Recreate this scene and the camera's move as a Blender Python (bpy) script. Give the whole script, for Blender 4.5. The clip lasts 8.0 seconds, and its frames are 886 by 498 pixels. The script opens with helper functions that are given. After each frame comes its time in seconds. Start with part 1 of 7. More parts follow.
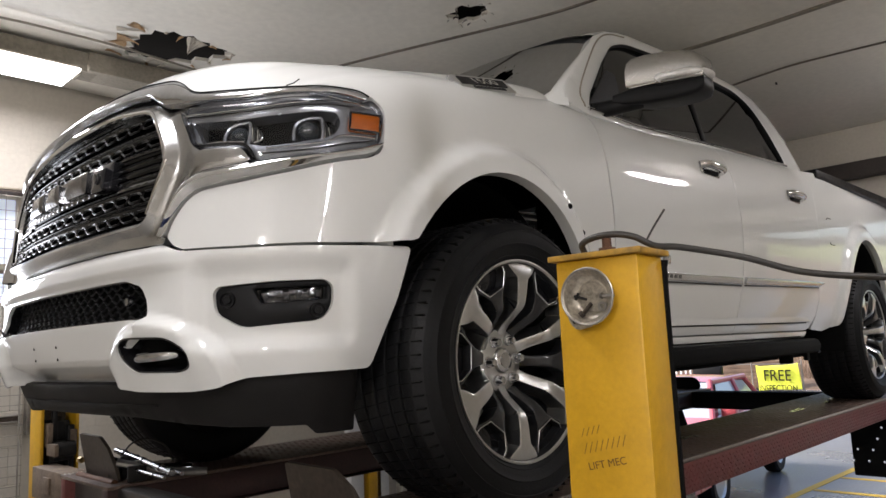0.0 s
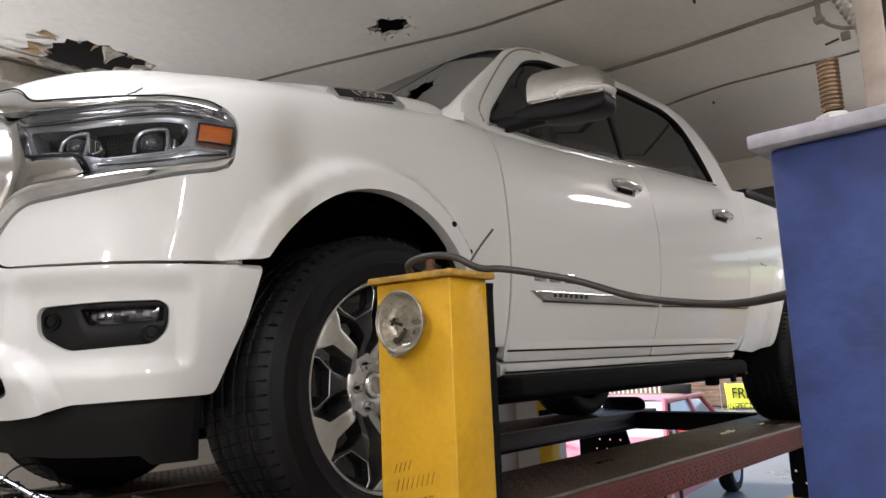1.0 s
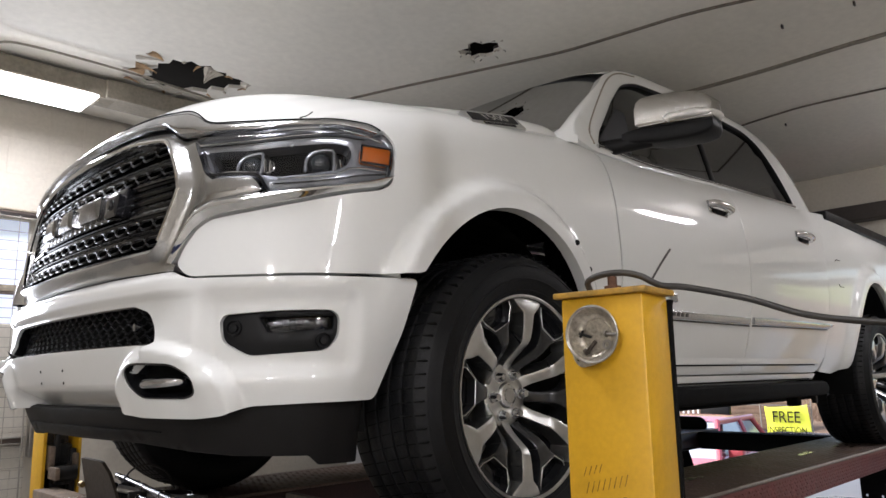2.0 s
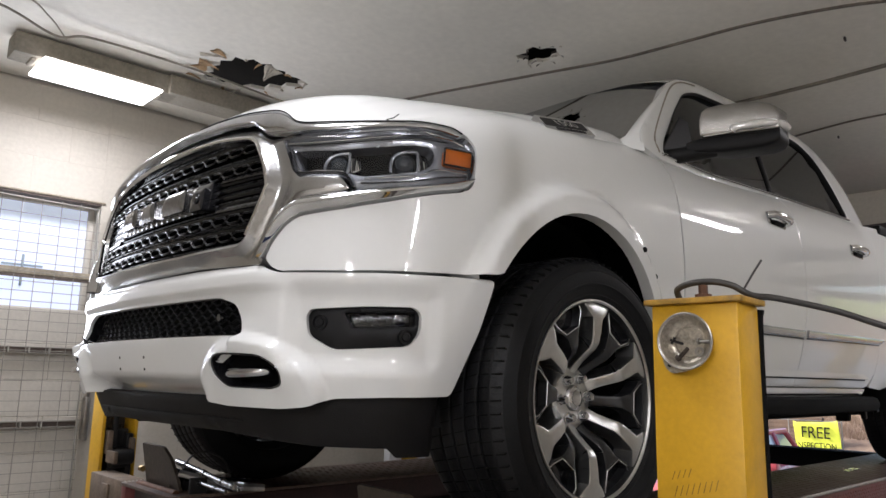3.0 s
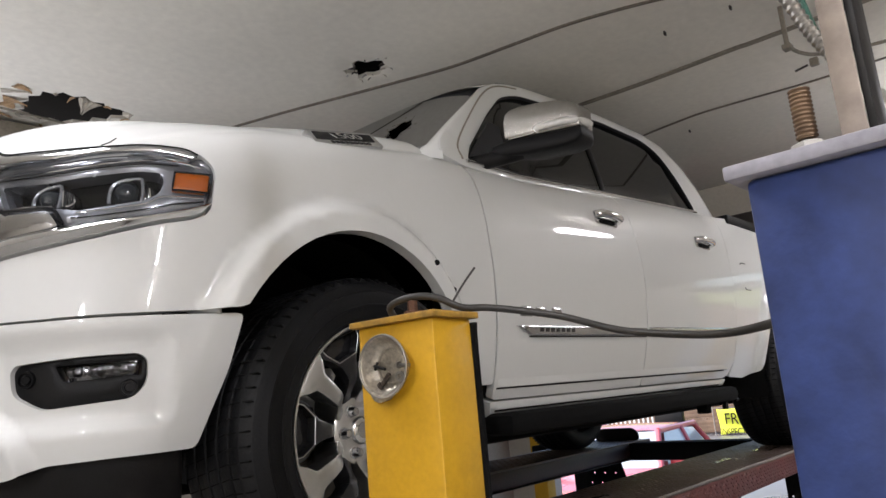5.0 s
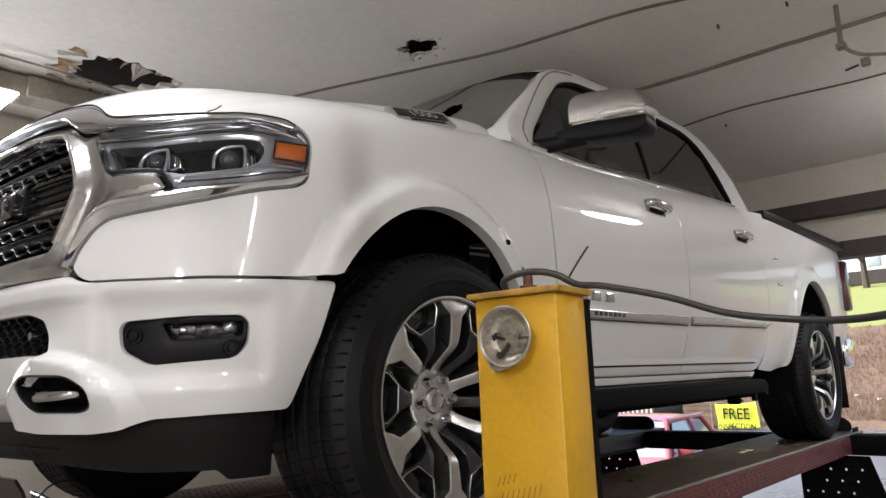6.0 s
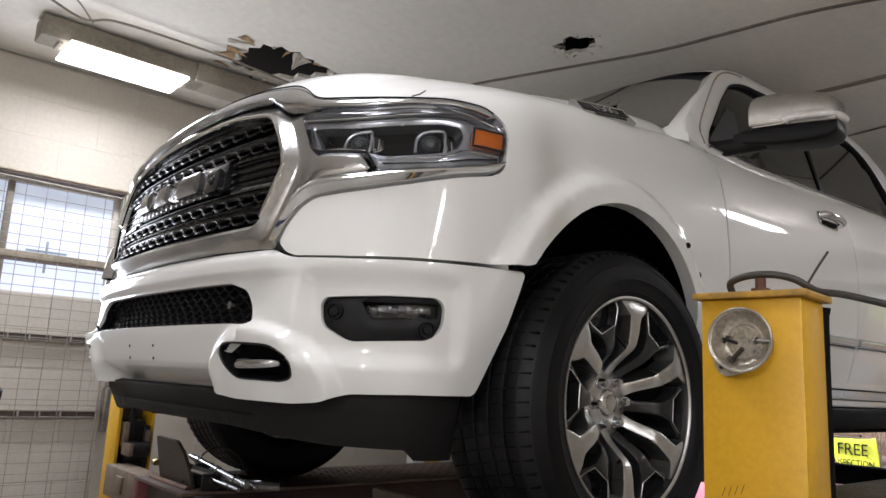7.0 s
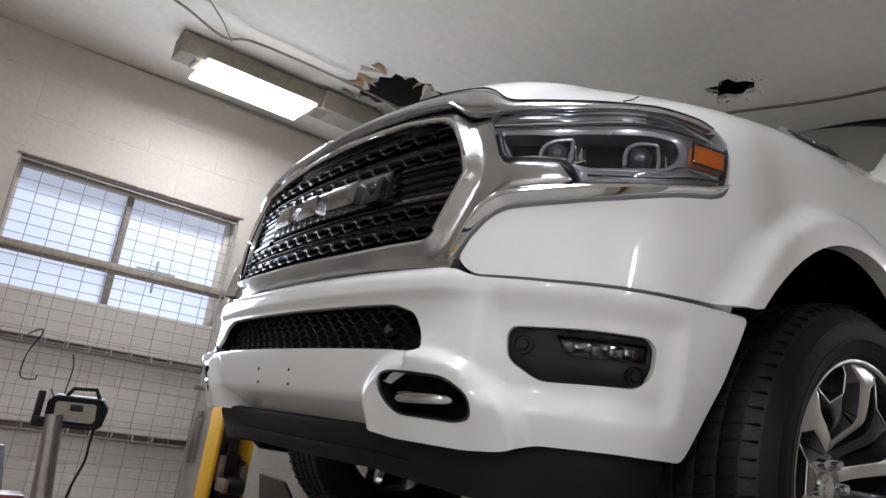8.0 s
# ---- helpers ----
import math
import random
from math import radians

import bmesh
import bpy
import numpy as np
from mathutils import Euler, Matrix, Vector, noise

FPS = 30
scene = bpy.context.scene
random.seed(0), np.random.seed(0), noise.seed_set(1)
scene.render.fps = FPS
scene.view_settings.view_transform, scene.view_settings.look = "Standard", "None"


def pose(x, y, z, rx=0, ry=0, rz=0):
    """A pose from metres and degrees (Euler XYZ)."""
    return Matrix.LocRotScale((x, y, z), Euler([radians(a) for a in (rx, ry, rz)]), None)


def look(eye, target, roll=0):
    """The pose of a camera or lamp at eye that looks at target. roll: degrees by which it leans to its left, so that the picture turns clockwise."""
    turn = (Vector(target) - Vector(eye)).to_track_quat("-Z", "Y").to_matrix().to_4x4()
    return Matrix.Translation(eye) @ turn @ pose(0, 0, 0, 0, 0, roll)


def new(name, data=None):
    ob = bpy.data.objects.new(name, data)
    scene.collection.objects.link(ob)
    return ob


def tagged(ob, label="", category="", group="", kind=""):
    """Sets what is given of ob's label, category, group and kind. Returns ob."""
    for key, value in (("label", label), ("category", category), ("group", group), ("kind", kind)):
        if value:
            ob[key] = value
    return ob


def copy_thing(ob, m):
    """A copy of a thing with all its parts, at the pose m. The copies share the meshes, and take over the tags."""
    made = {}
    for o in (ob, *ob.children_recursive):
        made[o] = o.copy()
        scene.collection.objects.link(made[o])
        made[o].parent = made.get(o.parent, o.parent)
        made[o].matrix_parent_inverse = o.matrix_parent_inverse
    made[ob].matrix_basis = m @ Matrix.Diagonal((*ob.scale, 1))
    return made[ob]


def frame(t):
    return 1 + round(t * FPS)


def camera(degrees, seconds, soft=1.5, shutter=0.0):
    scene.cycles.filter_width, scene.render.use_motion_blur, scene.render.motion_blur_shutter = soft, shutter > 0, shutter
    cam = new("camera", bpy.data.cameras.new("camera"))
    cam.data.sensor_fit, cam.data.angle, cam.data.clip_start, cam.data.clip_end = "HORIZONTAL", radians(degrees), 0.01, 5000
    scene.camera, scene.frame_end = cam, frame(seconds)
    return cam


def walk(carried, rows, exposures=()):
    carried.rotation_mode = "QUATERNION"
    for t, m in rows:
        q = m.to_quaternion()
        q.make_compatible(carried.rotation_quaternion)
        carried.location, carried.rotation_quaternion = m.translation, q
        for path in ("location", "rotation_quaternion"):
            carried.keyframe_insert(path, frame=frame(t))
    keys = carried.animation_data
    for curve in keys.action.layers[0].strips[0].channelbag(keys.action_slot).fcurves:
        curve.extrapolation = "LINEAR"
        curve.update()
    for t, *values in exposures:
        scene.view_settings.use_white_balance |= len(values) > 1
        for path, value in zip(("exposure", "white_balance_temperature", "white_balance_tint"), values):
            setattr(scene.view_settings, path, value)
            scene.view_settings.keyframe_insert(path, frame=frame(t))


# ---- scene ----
cam = camera(62.7, 8.0, soft=1.5)
PATH = [
    (0, (0.08, 0.108, 1.607), (1.5, 1.492, 1.872), -2.6),
    (0.5, (0.215, 0.012, 1.613), (1.648, 1.378, 1.898), -2.0),
    (1, (0.35, -0.049, 1.616), (1.805, 1.289, 1.921), -2.4),
    (1.2, (0.349, -0.043, 1.610), (1.808, 1.287, 1.930), -3.1),
    (1.5, (0.262, -0.009, 1.614), (1.713, 1.328, 1.939), -3.1),
    (2, (0.073, 0.097, 1.611), (1.469, 1.485, 1.961), -1.1),
    (2.2, (0.012, 0.12, 1.61), (1.391, 1.526, 1.964), -0.0),
    (2.75, (-0.066, 0.169, 1.605), (1.278, 1.607, 1.956), 1.4),
    (3.3, (0.018, 0.133, 1.615), (1.388, 1.542, 1.984), -0.2),
    (3.5, (0.105, 0.081, 1.628), (1.511, 1.448, 2.021), -1.8),
    (4, (0.294, -0.023, 1.644), (1.75, 1.278, 2.077), -4.3),
    (4.2, (0.338, -0.044, 1.641), (1.797, 1.251, 2.083), -5.0),
    (4.75, (0.375, -0.054, 1.635), (1.848, 1.235, 2.046), -5.4),
    (5.3, (0.342, -0.021, 1.617), (1.814, 1.276, 2.009), -4.1),
    (5.5, (0.312, -0.001, 1.621), (1.785, 1.296, 2.003), -3.6),
    (6, (0.192, 0.084, 1.614), (1.667, 1.387, 1.97), -2.2),
    (6.5, (0.09, 0.157, 1.603), (1.525, 1.506, 1.951), 0.1),
    (7, (0.051, 0.262, 1.593), (1.335, 1.753, 1.952), 2.9),
    (7.5, (0.094, 0.434, 1.58), (1.22, 2.037, 1.983), 6.4),
    (7.8, (0.057, 0.542, 1.565), (1.113, 2.141, 2.014), 8.5),
    (8, (0.021, 0.629, 1.544), (1.12, 2.224, 2.044), 8.6),
]
walk(cam, [(t, look(eye, target, roll)) for t, eye, target, roll in PATH],
     [(0, 1.10, 6350, 16), (.5, 1.15, 6300, 16), (1, 1.32, 6250, 16), (2, 1.20, 6180, 16), (3.4, 1.08, 6120, 16), (4, 1.14, 6120, 16), (5.4, 1.30, 6200, 16), (6, 1.21, 6230, 16), (6.8, 1.12, 6250, 16), (7.4, 1.05, 6070, 16), (8, .92, 5980, 16)])

# ---------------------------------------------------------------- world and light
world = bpy.data.worlds.new("overcast_sky")
scene.world = world
world.use_nodes = True
wn, wl = world.node_tree.nodes, world.node_tree.links
sky = wn.new("ShaderNodeTexSky")
sky.sky_type, sky.sun_disc = "NISHITA", False
sky.sun_elevation, sky.sun_rotation = radians(40), radians(-30)
sky.air_density, sky.dust_density = 1.2, 4.0
wl.new(sky.outputs[0], wn["Background"].inputs[0])
wn["Background"].inputs[1].default_value = 0.13
sun_data = bpy.data.lights.new("sun", "SUN")
sun_data.energy, sun_data.angle, sun_data.color = 3.0, radians(20), (1.0, 0.97, 0.92)
sun = new("sun", sun_data)
sun.matrix_world = look((-6, 26, 24), (8, 3, 0))
scene.view_settings.exposure = 0.0

# ---------------------------------------------------------------- materials
def mat(name, base, rough=0.5, metal=0.0, var=0.12, scale=6.0, bump=0.0, bscale=60.0, coat=0.0, spec=0.5, rvar=0.1, tone=None, stain=0.0):
    """A surface with broad and fine colour variation, uneven gloss and fine relief."""
    m = bpy.data.materials.new(name)
    m.use_nodes = True
    n, l = m.node_tree.nodes, m.node_tree.links
    b = n["Principled BSDF"]
    b.inputs["Metallic"].default_value = metal
    b.inputs["Specular IOR Level"].default_value = spec
    b.inputs["Coat Weight"].default_value = coat
    b.inputs["Coat Roughness"].default_value = 0.03
    co = n.new("ShaderNodeTexCoord")
    big = n.new("ShaderNodeTexNoise")
    big.inputs["Scale"].default_value, big.inputs["Detail"].default_value = scale, 6
    l.new(co.outputs["Object"], big.inputs["Vector"])
    fine = n.new("ShaderNodeTexNoise")
    fine.inputs["Scale"].default_value, fine.inputs["Detail"].default_value = bscale, 8
    l.new(co.outputs["Object"], fine.inputs["Vector"])
    add = n.new("ShaderNodeMath")
    add.operation = "ADD"
    l.new(big.outputs["Fac"], add.inputs[0])
    l.new(fine.outputs["Fac"], add.inputs[1])
    half = n.new("ShaderNodeMapRange")
    half.inputs["From Min"].default_value, half.inputs["From Max"].default_value = 0.6, 1.4
    l.new(add.outputs[0], half.inputs["Value"])
    ramp = n.new("ShaderNodeMix")
    ramp.data_type = "RGBA"
    dark = tone or tuple(c * (1 - 2 * var) for c in base)
    ramp.inputs["A"].default_value = (*dark, 1)
    ramp.inputs["B"].default_value = (*tuple(min(1, c * (1 + var * 0.6)) for c in base), 1)
    l.new(half.outputs[0], ramp.inputs["Factor"])
    last = ramp.outputs["Result"]
    if stain:
        st = n.new("ShaderNodeTexNoise")
        st.inputs["Scale"].default_value, st.inputs["Detail"].default_value, st.inputs["Roughness"].default_value = scale * 0.45, 9, 0.7
        l.new(co.outputs["Object"], st.inputs["Vector"])
        sr = n.new("ShaderNodeMapRange")
        sr.inputs["From Min"].default_value, sr.inputs["From Max"].default_value = 0.52, 0.7
        sr.inputs["To Max"].default_value = stain
        l.new(st.outputs["Fac"], sr.inputs["Value"])
        sx = n.new("ShaderNodeMix")
        sx.data_type = "RGBA"
        sx.inputs["B"].default_value = (*tuple(c * 0.35 for c in base), 1)
        l.new(sr.outputs[0], sx.inputs["Factor"])
        l.new(last, sx.inputs["A"])
        last = sx.outputs["Result"]
    l.new(last, b.inputs["Base Color"])
    rr = n.new("ShaderNodeMapRange")
    rr.inputs["To Min"].default_value, rr.inputs["To Max"].default_value = max(0.02, rough - rvar), min(1, rough + rvar)
    l.new(big.outputs["Fac"], rr.inputs["Value"])
    l.new(rr.outputs[0], b.inputs["Roughness"])
    if bump:
        bp = n.new("ShaderNodeBump")
        bp.inputs["Strength"].default_value, bp.inputs["Distance"].default_value = bump, 0.004
        l.new(fine.outputs["Fac"], bp.inputs["Height"])
        l.new(bp.outputs[0], b.inputs["Normal"])
    return m


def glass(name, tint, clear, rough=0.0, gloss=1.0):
    """Thin glass: sees through by the share clear, with a Fresnel gloss on top, its reflection dimmed by gloss."""
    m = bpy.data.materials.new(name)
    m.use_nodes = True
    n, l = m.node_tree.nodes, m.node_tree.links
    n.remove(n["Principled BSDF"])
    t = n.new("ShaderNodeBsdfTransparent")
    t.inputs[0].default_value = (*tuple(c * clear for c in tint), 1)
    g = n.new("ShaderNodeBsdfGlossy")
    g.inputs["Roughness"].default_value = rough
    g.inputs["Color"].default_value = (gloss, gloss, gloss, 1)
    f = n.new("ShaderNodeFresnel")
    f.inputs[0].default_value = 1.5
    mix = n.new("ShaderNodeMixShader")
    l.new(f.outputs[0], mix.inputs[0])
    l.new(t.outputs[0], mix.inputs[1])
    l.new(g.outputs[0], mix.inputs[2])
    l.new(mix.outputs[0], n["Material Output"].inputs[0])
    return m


def glow(name, colour, strength):
    m = bpy.data.materials.new(name)
    m.use_nodes = True
    b = m.node_tree.nodes["Principled BSDF"]
    b.inputs["Base Color"].default_value = (*colour, 1)
    b.inputs["Emission Color"].default_value = (*colour, 1)
    b.inputs["Emission Strength"].default_value = strength
    return m


GUARD = mat("cream_guard_paint", (0.37, 0.35, 0.31), 0.7, var=0.15, scale=12, stain=0.2)
DAM = mat("dusty_black_plastic", (0.0087, 0.0080, 0.0080), 0.6, spec=0.25, var=0.25, scale=8, bump=0.2, bscale=300, stain=0.3)
DUSTY = mat("dusty_brown_steel", (0.22, 0.165, 0.12), 0.75, 0.2, var=0.25, scale=18, bump=0.2, bscale=90, stain=0.5)
OILY = mat("oily_brown_steel", (0.075, 0.062, 0.052), 0.5, 0.3, var=0.3, scale=12, bump=0.2, bscale=80, stain=0.4)
PAINT = mat("white_paint", (0.718, 0.728, 0.712), 0.45, var=0.01, scale=3, coat=0.8, rvar=0.04, spec=0.3)
CHROME = mat("chrome", (0.78, 0.78, 0.78), 0.07, 1.0, var=0.05, scale=8, rvar=0.04)
SATIN = mat("satin_chrome", (0.57, 0.575, 0.58), 0.20, 1.0, var=0.10, scale=10, rvar=0.05, bump=0.05, bscale=300)
BLACK = mat("black_plastic", (0.007, 0.007, 0.0075), 0.45, spec=0.2, var=0.2, scale=10, bump=0.15, bscale=400)
GLOSS = mat("gloss_black", (0.012, 0.012, 0.014), 0.12, var=0.1, scale=6, coat=0.5)
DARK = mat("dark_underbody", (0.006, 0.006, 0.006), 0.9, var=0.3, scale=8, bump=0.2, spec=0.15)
RUBBER = mat("tyre_rubber", (0.0062, 0.0064, 0.0072), 0.6, spec=0.2, var=0.25, scale=14, bump=0.2, bscale=150, rvar=0.12)
TREAD = mat("tread_rubber", (0.0075, 0.0078, 0.0088), 0.5, spec=0.3, var=0.25, scale=14, bump=0.3, bscale=150)
ALLOY = mat("machined_alloy", (0.66, 0.66, 0.645), 0.33, 1.0, var=0.06, scale=12, rvar=0.08)
GREYALLOY = mat("painted_alloy", (0.016, 0.0165, 0.018), 0.3, 0.2, var=0.15, scale=12, coat=0.4)
# gloss under 1 dims the reflections by colour, most of all the windshield's
TINT = glass("tinted_glass", (0.30, 0.33, 0.34), 0.16, 0.0, 0.8)
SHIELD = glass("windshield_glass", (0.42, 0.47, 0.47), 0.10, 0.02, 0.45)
LENS = glass("clear_lens", (0.95, 0.97, 1.0), 0.96, 0.0, 0.65)
AMBER = mat("amber_reflector", (0.62, 0.15, 0.01), 0.25, var=0.15, scale=60, coat=0.8)
GUIDE = mat("light_guide", (0.47, 0.48, 0.51), 0.22, 0.7, var=0.08, scale=20)
REDLAMP = mat("red_lamp", (0.06, 0.005, 0.006), 0.2, var=0.1, coat=0.8)
YELLOW = mat("yellow_enamel", (0.64, 0.355, 0.010), 0.42, var=0.07, scale=9, bump=0.12, bscale=90, stain=0.35, rvar=0.12)
BLUE = mat("blue_enamel", (0.036, 0.064, 0.215), 0.45, var=0.28, scale=5, bump=0.3, bscale=40, stain=0.45)
WORNCHROME = mat("worn_chrome", (0.40, 0.40, 0.41), 0.24, 1.0, var=0.2, scale=22, rvar=0.08, bump=0.15, bscale=120)
RUST = mat("rusty_steel", (0.16, 0.075, 0.04), 0.7, 0.3, var=0.3, scale=16, bump=0.4, bscale=120)
STEEL = mat("bare_steel", (0.42, 0.40, 0.37), 0.35, 0.9, var=0.15, scale=20, bump=0.1)
MAROON = mat("maroon_paint", (0.15, 0.036, 0.034), 0.45, var=0.2, scale=9, bump=0.25, bscale=70, stain=0.4)
DECK = mat("dirty_deck", (0.145, 0.10, 0.078), 0.42, 0.2, var=0.3, scale=7, bump=0.35, bscale=50, stain=0.5, rvar=0.2)
DARKSTEEL = mat("oily_steel", (0.018, 0.017, 0.0165), 0.5, 0.3, var=0.3, scale=12, bump=0.2)
HOSE = mat("black_hose", (0.045, 0.042, 0.038), 0.45, var=0.2, scale=20, bump=0.1)
CEIL = mat("ceiling_paint", (0.84, 0.81, 0.74), 0.7, var=0.06, scale=1.2, bump=0.12, bscale=25, stain=0.10)
WALL = mat("block_paint", (0.56, 0.52, 0.45), 0.65, var=0.07, scale=2.2, bump=0.4, bscale=40, stain=0.14)
FLOOR = mat("concrete_floor", (0.36, 0.345, 0.315), 0.5, var=0.2, scale=1.5, bump=0.2, bscale=40, stain=0.4)
WOOD = mat("torn_board", (0.42, 0.27, 0.14), 0.8, var=0.3, scale=14, bump=0.3)
BATTEN = mat("brown_batten", (0.22, 0.19, 0.155), 0.7, var=0.3, scale=6, stain=0.3)
BEAM = mat("dark_beam", (0.055, 0.045, 0.04), 0.6, var=0.2, scale=5)
PANEL = glow("led_diffuser", (1.0, 0.97, 0.92), 4.5)
TUBE = glow("lamp_wrap", (1.0, 0.97, 0.93), 16.0)
FIXTURE = mat("fixture_enamel", (0.55, 0.53, 0.48), 0.5, var=0.1, scale=8, stain=0.2)
CAPCHROME = mat("wet_dull_chrome", (0.43, 0.42, 0.40), 0.24, 1.0, var=0.12, scale=40, rvar=0.08, bump=0.25, bscale=260)
LINK = mat("dark_chrome", (0.05, 0.05, 0.054), 0.28, 1.0, var=0.1, scale=30, rvar=0.05)
PROJ = mat("projector_glass", (0.035, 0.04, 0.045), 0.04, var=0.05, scale=4, coat=1.0, rvar=0.02, spec=0.9)
SMOKE = mat("smoked_chrome", (0.66, 0.67, 0.69), 0.14, 1.0, var=0.08, scale=8, rvar=0.05)
DISH = mat("dull_pressed_steel", (0.62, 0.57, 0.48), 0.33, 0.8, var=0.3, scale=34, bump=0.45, bscale=160, stain=0.6)
SILVERLENS = mat("silver_lens", (0.78, 0.77, 0.74), 0.22, 0.3, var=0.1, scale=30, coat=0.8)
GRIMY = mat("grimy_batten", (0.30, 0.27, 0.22), 0.7, var=0.2, scale=8, stain=0.3)
CAPDIRT = mat("grimy_yellow", (0.52, 0.29, 0.03), 0.5, var=0.25, scale=25, bump=0.2, stain=0.7, tone=(0.20, 0.12, 0.03))
PLATE = mat("worn_brown_plate", (0.075, 0.058, 0.045), 0.5, 0.4, var=0.3, scale=14, bump=0.2, stain=0.4)
# stained maroon, darkened to carry the shade on the runways' inner sides
SHADEMAROON = mat("shaded_maroon", (0.045, 0.018, 0.017), 0.5, var=0.3, scale=9, bump=0.25, bscale=70, stain=0.5)
BAR = mat("polished_black", (0.004, 0.004, 0.005), 0.16, spec=0.25, var=0.1, scale=6)
FOGBIT = mat("dim_reflector", (0.16, 0.16, 0.165), 0.2, 0.9, var=0.3, scale=60)
WATER = mat("wet_patch", (0.012, 0.010, 0.009), 0.12, var=0.2, scale=20, coat=0.6)
INFILL = mat("white_block_paint", (0.63, 0.595, 0.53), 0.7, var=0.07, scale=3, bump=0.4, bscale=40, stain=0.15)

# ---------------------------------------------------------------- mesh helpers
from mathutils.geometry import delaunay_2d_cdt


def empty(name, place=(0, 0, 0), turn=0.0, **tags):
    ob = new(name)
    ob.empty_display_size = 0.1
    ob.matrix_world = pose(*place, 0, 0, turn)
    return tagged(ob, **tags)


def part(name, bm, material, parent=None, label="", smooth=True):
    """Links a bmesh as one mesh object, under a thing or a part."""
    me = bpy.data.meshes.new(name)
    bm.to_mesh(me)
    bm.free()
    return hang(name, me, material, parent, label, smooth)


def hang(name, me, material, parent=None, label="", smooth=True):
    if not me.materials:
        me.materials.append(material)
    if smooth:
        me.polygons.foreach_set("use_smooth", [True] * len(me.polygons))
        me.set_sharp_from_angle(angle=radians(38))
    ob = new(name, me)
    if parent:
        ob.parent = parent
    return tagged(ob, label=label)


def raw(name, verts, faces, material, parent=None, label="", smooth=True):
    me = bpy.data.meshes.new(name)
    me.from_pydata([tuple(map(float, v)) for v in verts], [], [tuple(map(int, f)) for f in faces])
    me.validate()
    me.update()
    return hang(name, me, material, parent, label, smooth)


def box(bm, lo, hi, bevel=0.0, m=None, seg=2):
    lo, hi = Vector(lo), Vector(hi)
    mid, size = (lo + hi) / 2, hi - lo
    mm = Matrix.Translation(mid) @ Matrix.Diagonal((*size, 1))
    r = bmesh.ops.create_cube(bm, size=1, matrix=mm)
    vs = r["verts"]
    if bevel:
        es = list({e for v in vs for e in v.link_edges})
        bev = bmesh.ops.bevel(bm, geom=es, offset=bevel, segments=seg, profile=0.5, affect="EDGES")
        vs = list({v for f in bev["faces"] for v in f.verts} | {v for v in vs if v.is_valid})
    if m is not None:
        bmesh.ops.transform(bm, matrix=m, verts=[v for v in vs if v.is_valid])
    return vs


def boxes(*items, bevel=0.003):
    bm = bmesh.new()
    for it in items:
        box(bm, it[0], it[1], it[2] if len(it) > 2 else bevel)
    return bm


def rod(bm, a, b, r, n=16, r2=None, cap=True):
    a, b = Vector(a), Vector(b)
    d = b - a
    q = d.to_track_quat("Z", "Y").to_matrix().to_4x4()
    bmesh.ops.create_cone(bm, cap_ends=cap, segments=n, radius1=r, radius2=r if r2 is None else r2, depth=d.length, matrix=Matrix.Translation((a + b) / 2) @ q)
    return bm


def spline(pts, n=8, closed=False):
    """A smooth line through points."""
    p = [Vector(q) for q in pts]
    out, k = [], len(p)
    for i in range(k if closed else k - 1):
        a = p[(i - 1) % k] if closed or i else p[0] * 2 - p[1]
        b, c = p[i], p[(i + 1) % k]
        d = p[(i + 2) % k] if closed or i + 2 < k else p[-1] * 2 - p[-2]
        for j in range(n):
            t = j / n
            out.append(0.5 * (2 * b + (c - a) * t + (2 * a - 5 * b + 4 * c - d) * t * t + (3 * b - a - 3 * c + d) * t ** 3))
    if not closed:
        out.append(p[-1])
    return out


def tube(bm, pts, r, n=10, radii=None):
    rings, up = [], Vector((0.13, 0.21, 1)).normalized()
    for i, p in enumerate(pts):
        d = (Vector(pts[min(i + 1, len(pts) - 1)]) - Vector(pts[max(i - 1, 0)])).normalized()
        x = d.cross(up)
        if x.length < 1e-3:
            x = d.cross(Vector((1, 0, 0)))
        x.normalize()
        y = d.cross(x)
        rr = radii[i] if radii else r
        rings.append([bm.verts.new(Vector(p) + rr * (math.cos(2 * math.pi * k / n) * x + math.sin(2 * math.pi * k / n) * y)) for k in range(n)])
    for a, b in zip(rings, rings[1:]):
        for k in range(n):
            bm.faces.new((a[k], a[(k + 1) % n], b[(k + 1) % n], b[k]))
    bm.faces.new(rings[0][::-1])
    bm.faces.new(rings[-1])
    return bm


def lathe(bm, profile, m, n=48, close=False):
    """Turns (radius, height) about the z axis of m."""
    rings = []
    for r, h in profile:
        if r < 1e-5:
            rings.append([bm.verts.new(m @ Vector((0, 0, h)))])
        else:
            rings.append([bm.verts.new(m @ Vector((r * math.cos(2 * math.pi * k / n), r * math.sin(2 * math.pi * k / n), h))) for k in range(n)])
    pairs = list(zip(rings, rings[1:])) + ([(rings[-1], rings[0])] if close else [])
    for a, b in pairs:
        for k in range(n):
            k2 = (k + 1) % n
            vs = ([a[0]] if len(a) == 1 else [a[k], a[k2]]) + ([b[0]] if len(b) == 1 else [b[k2], b[k]])
            if len(vs) > 2:
                bm.faces.new(vs)
    return bm


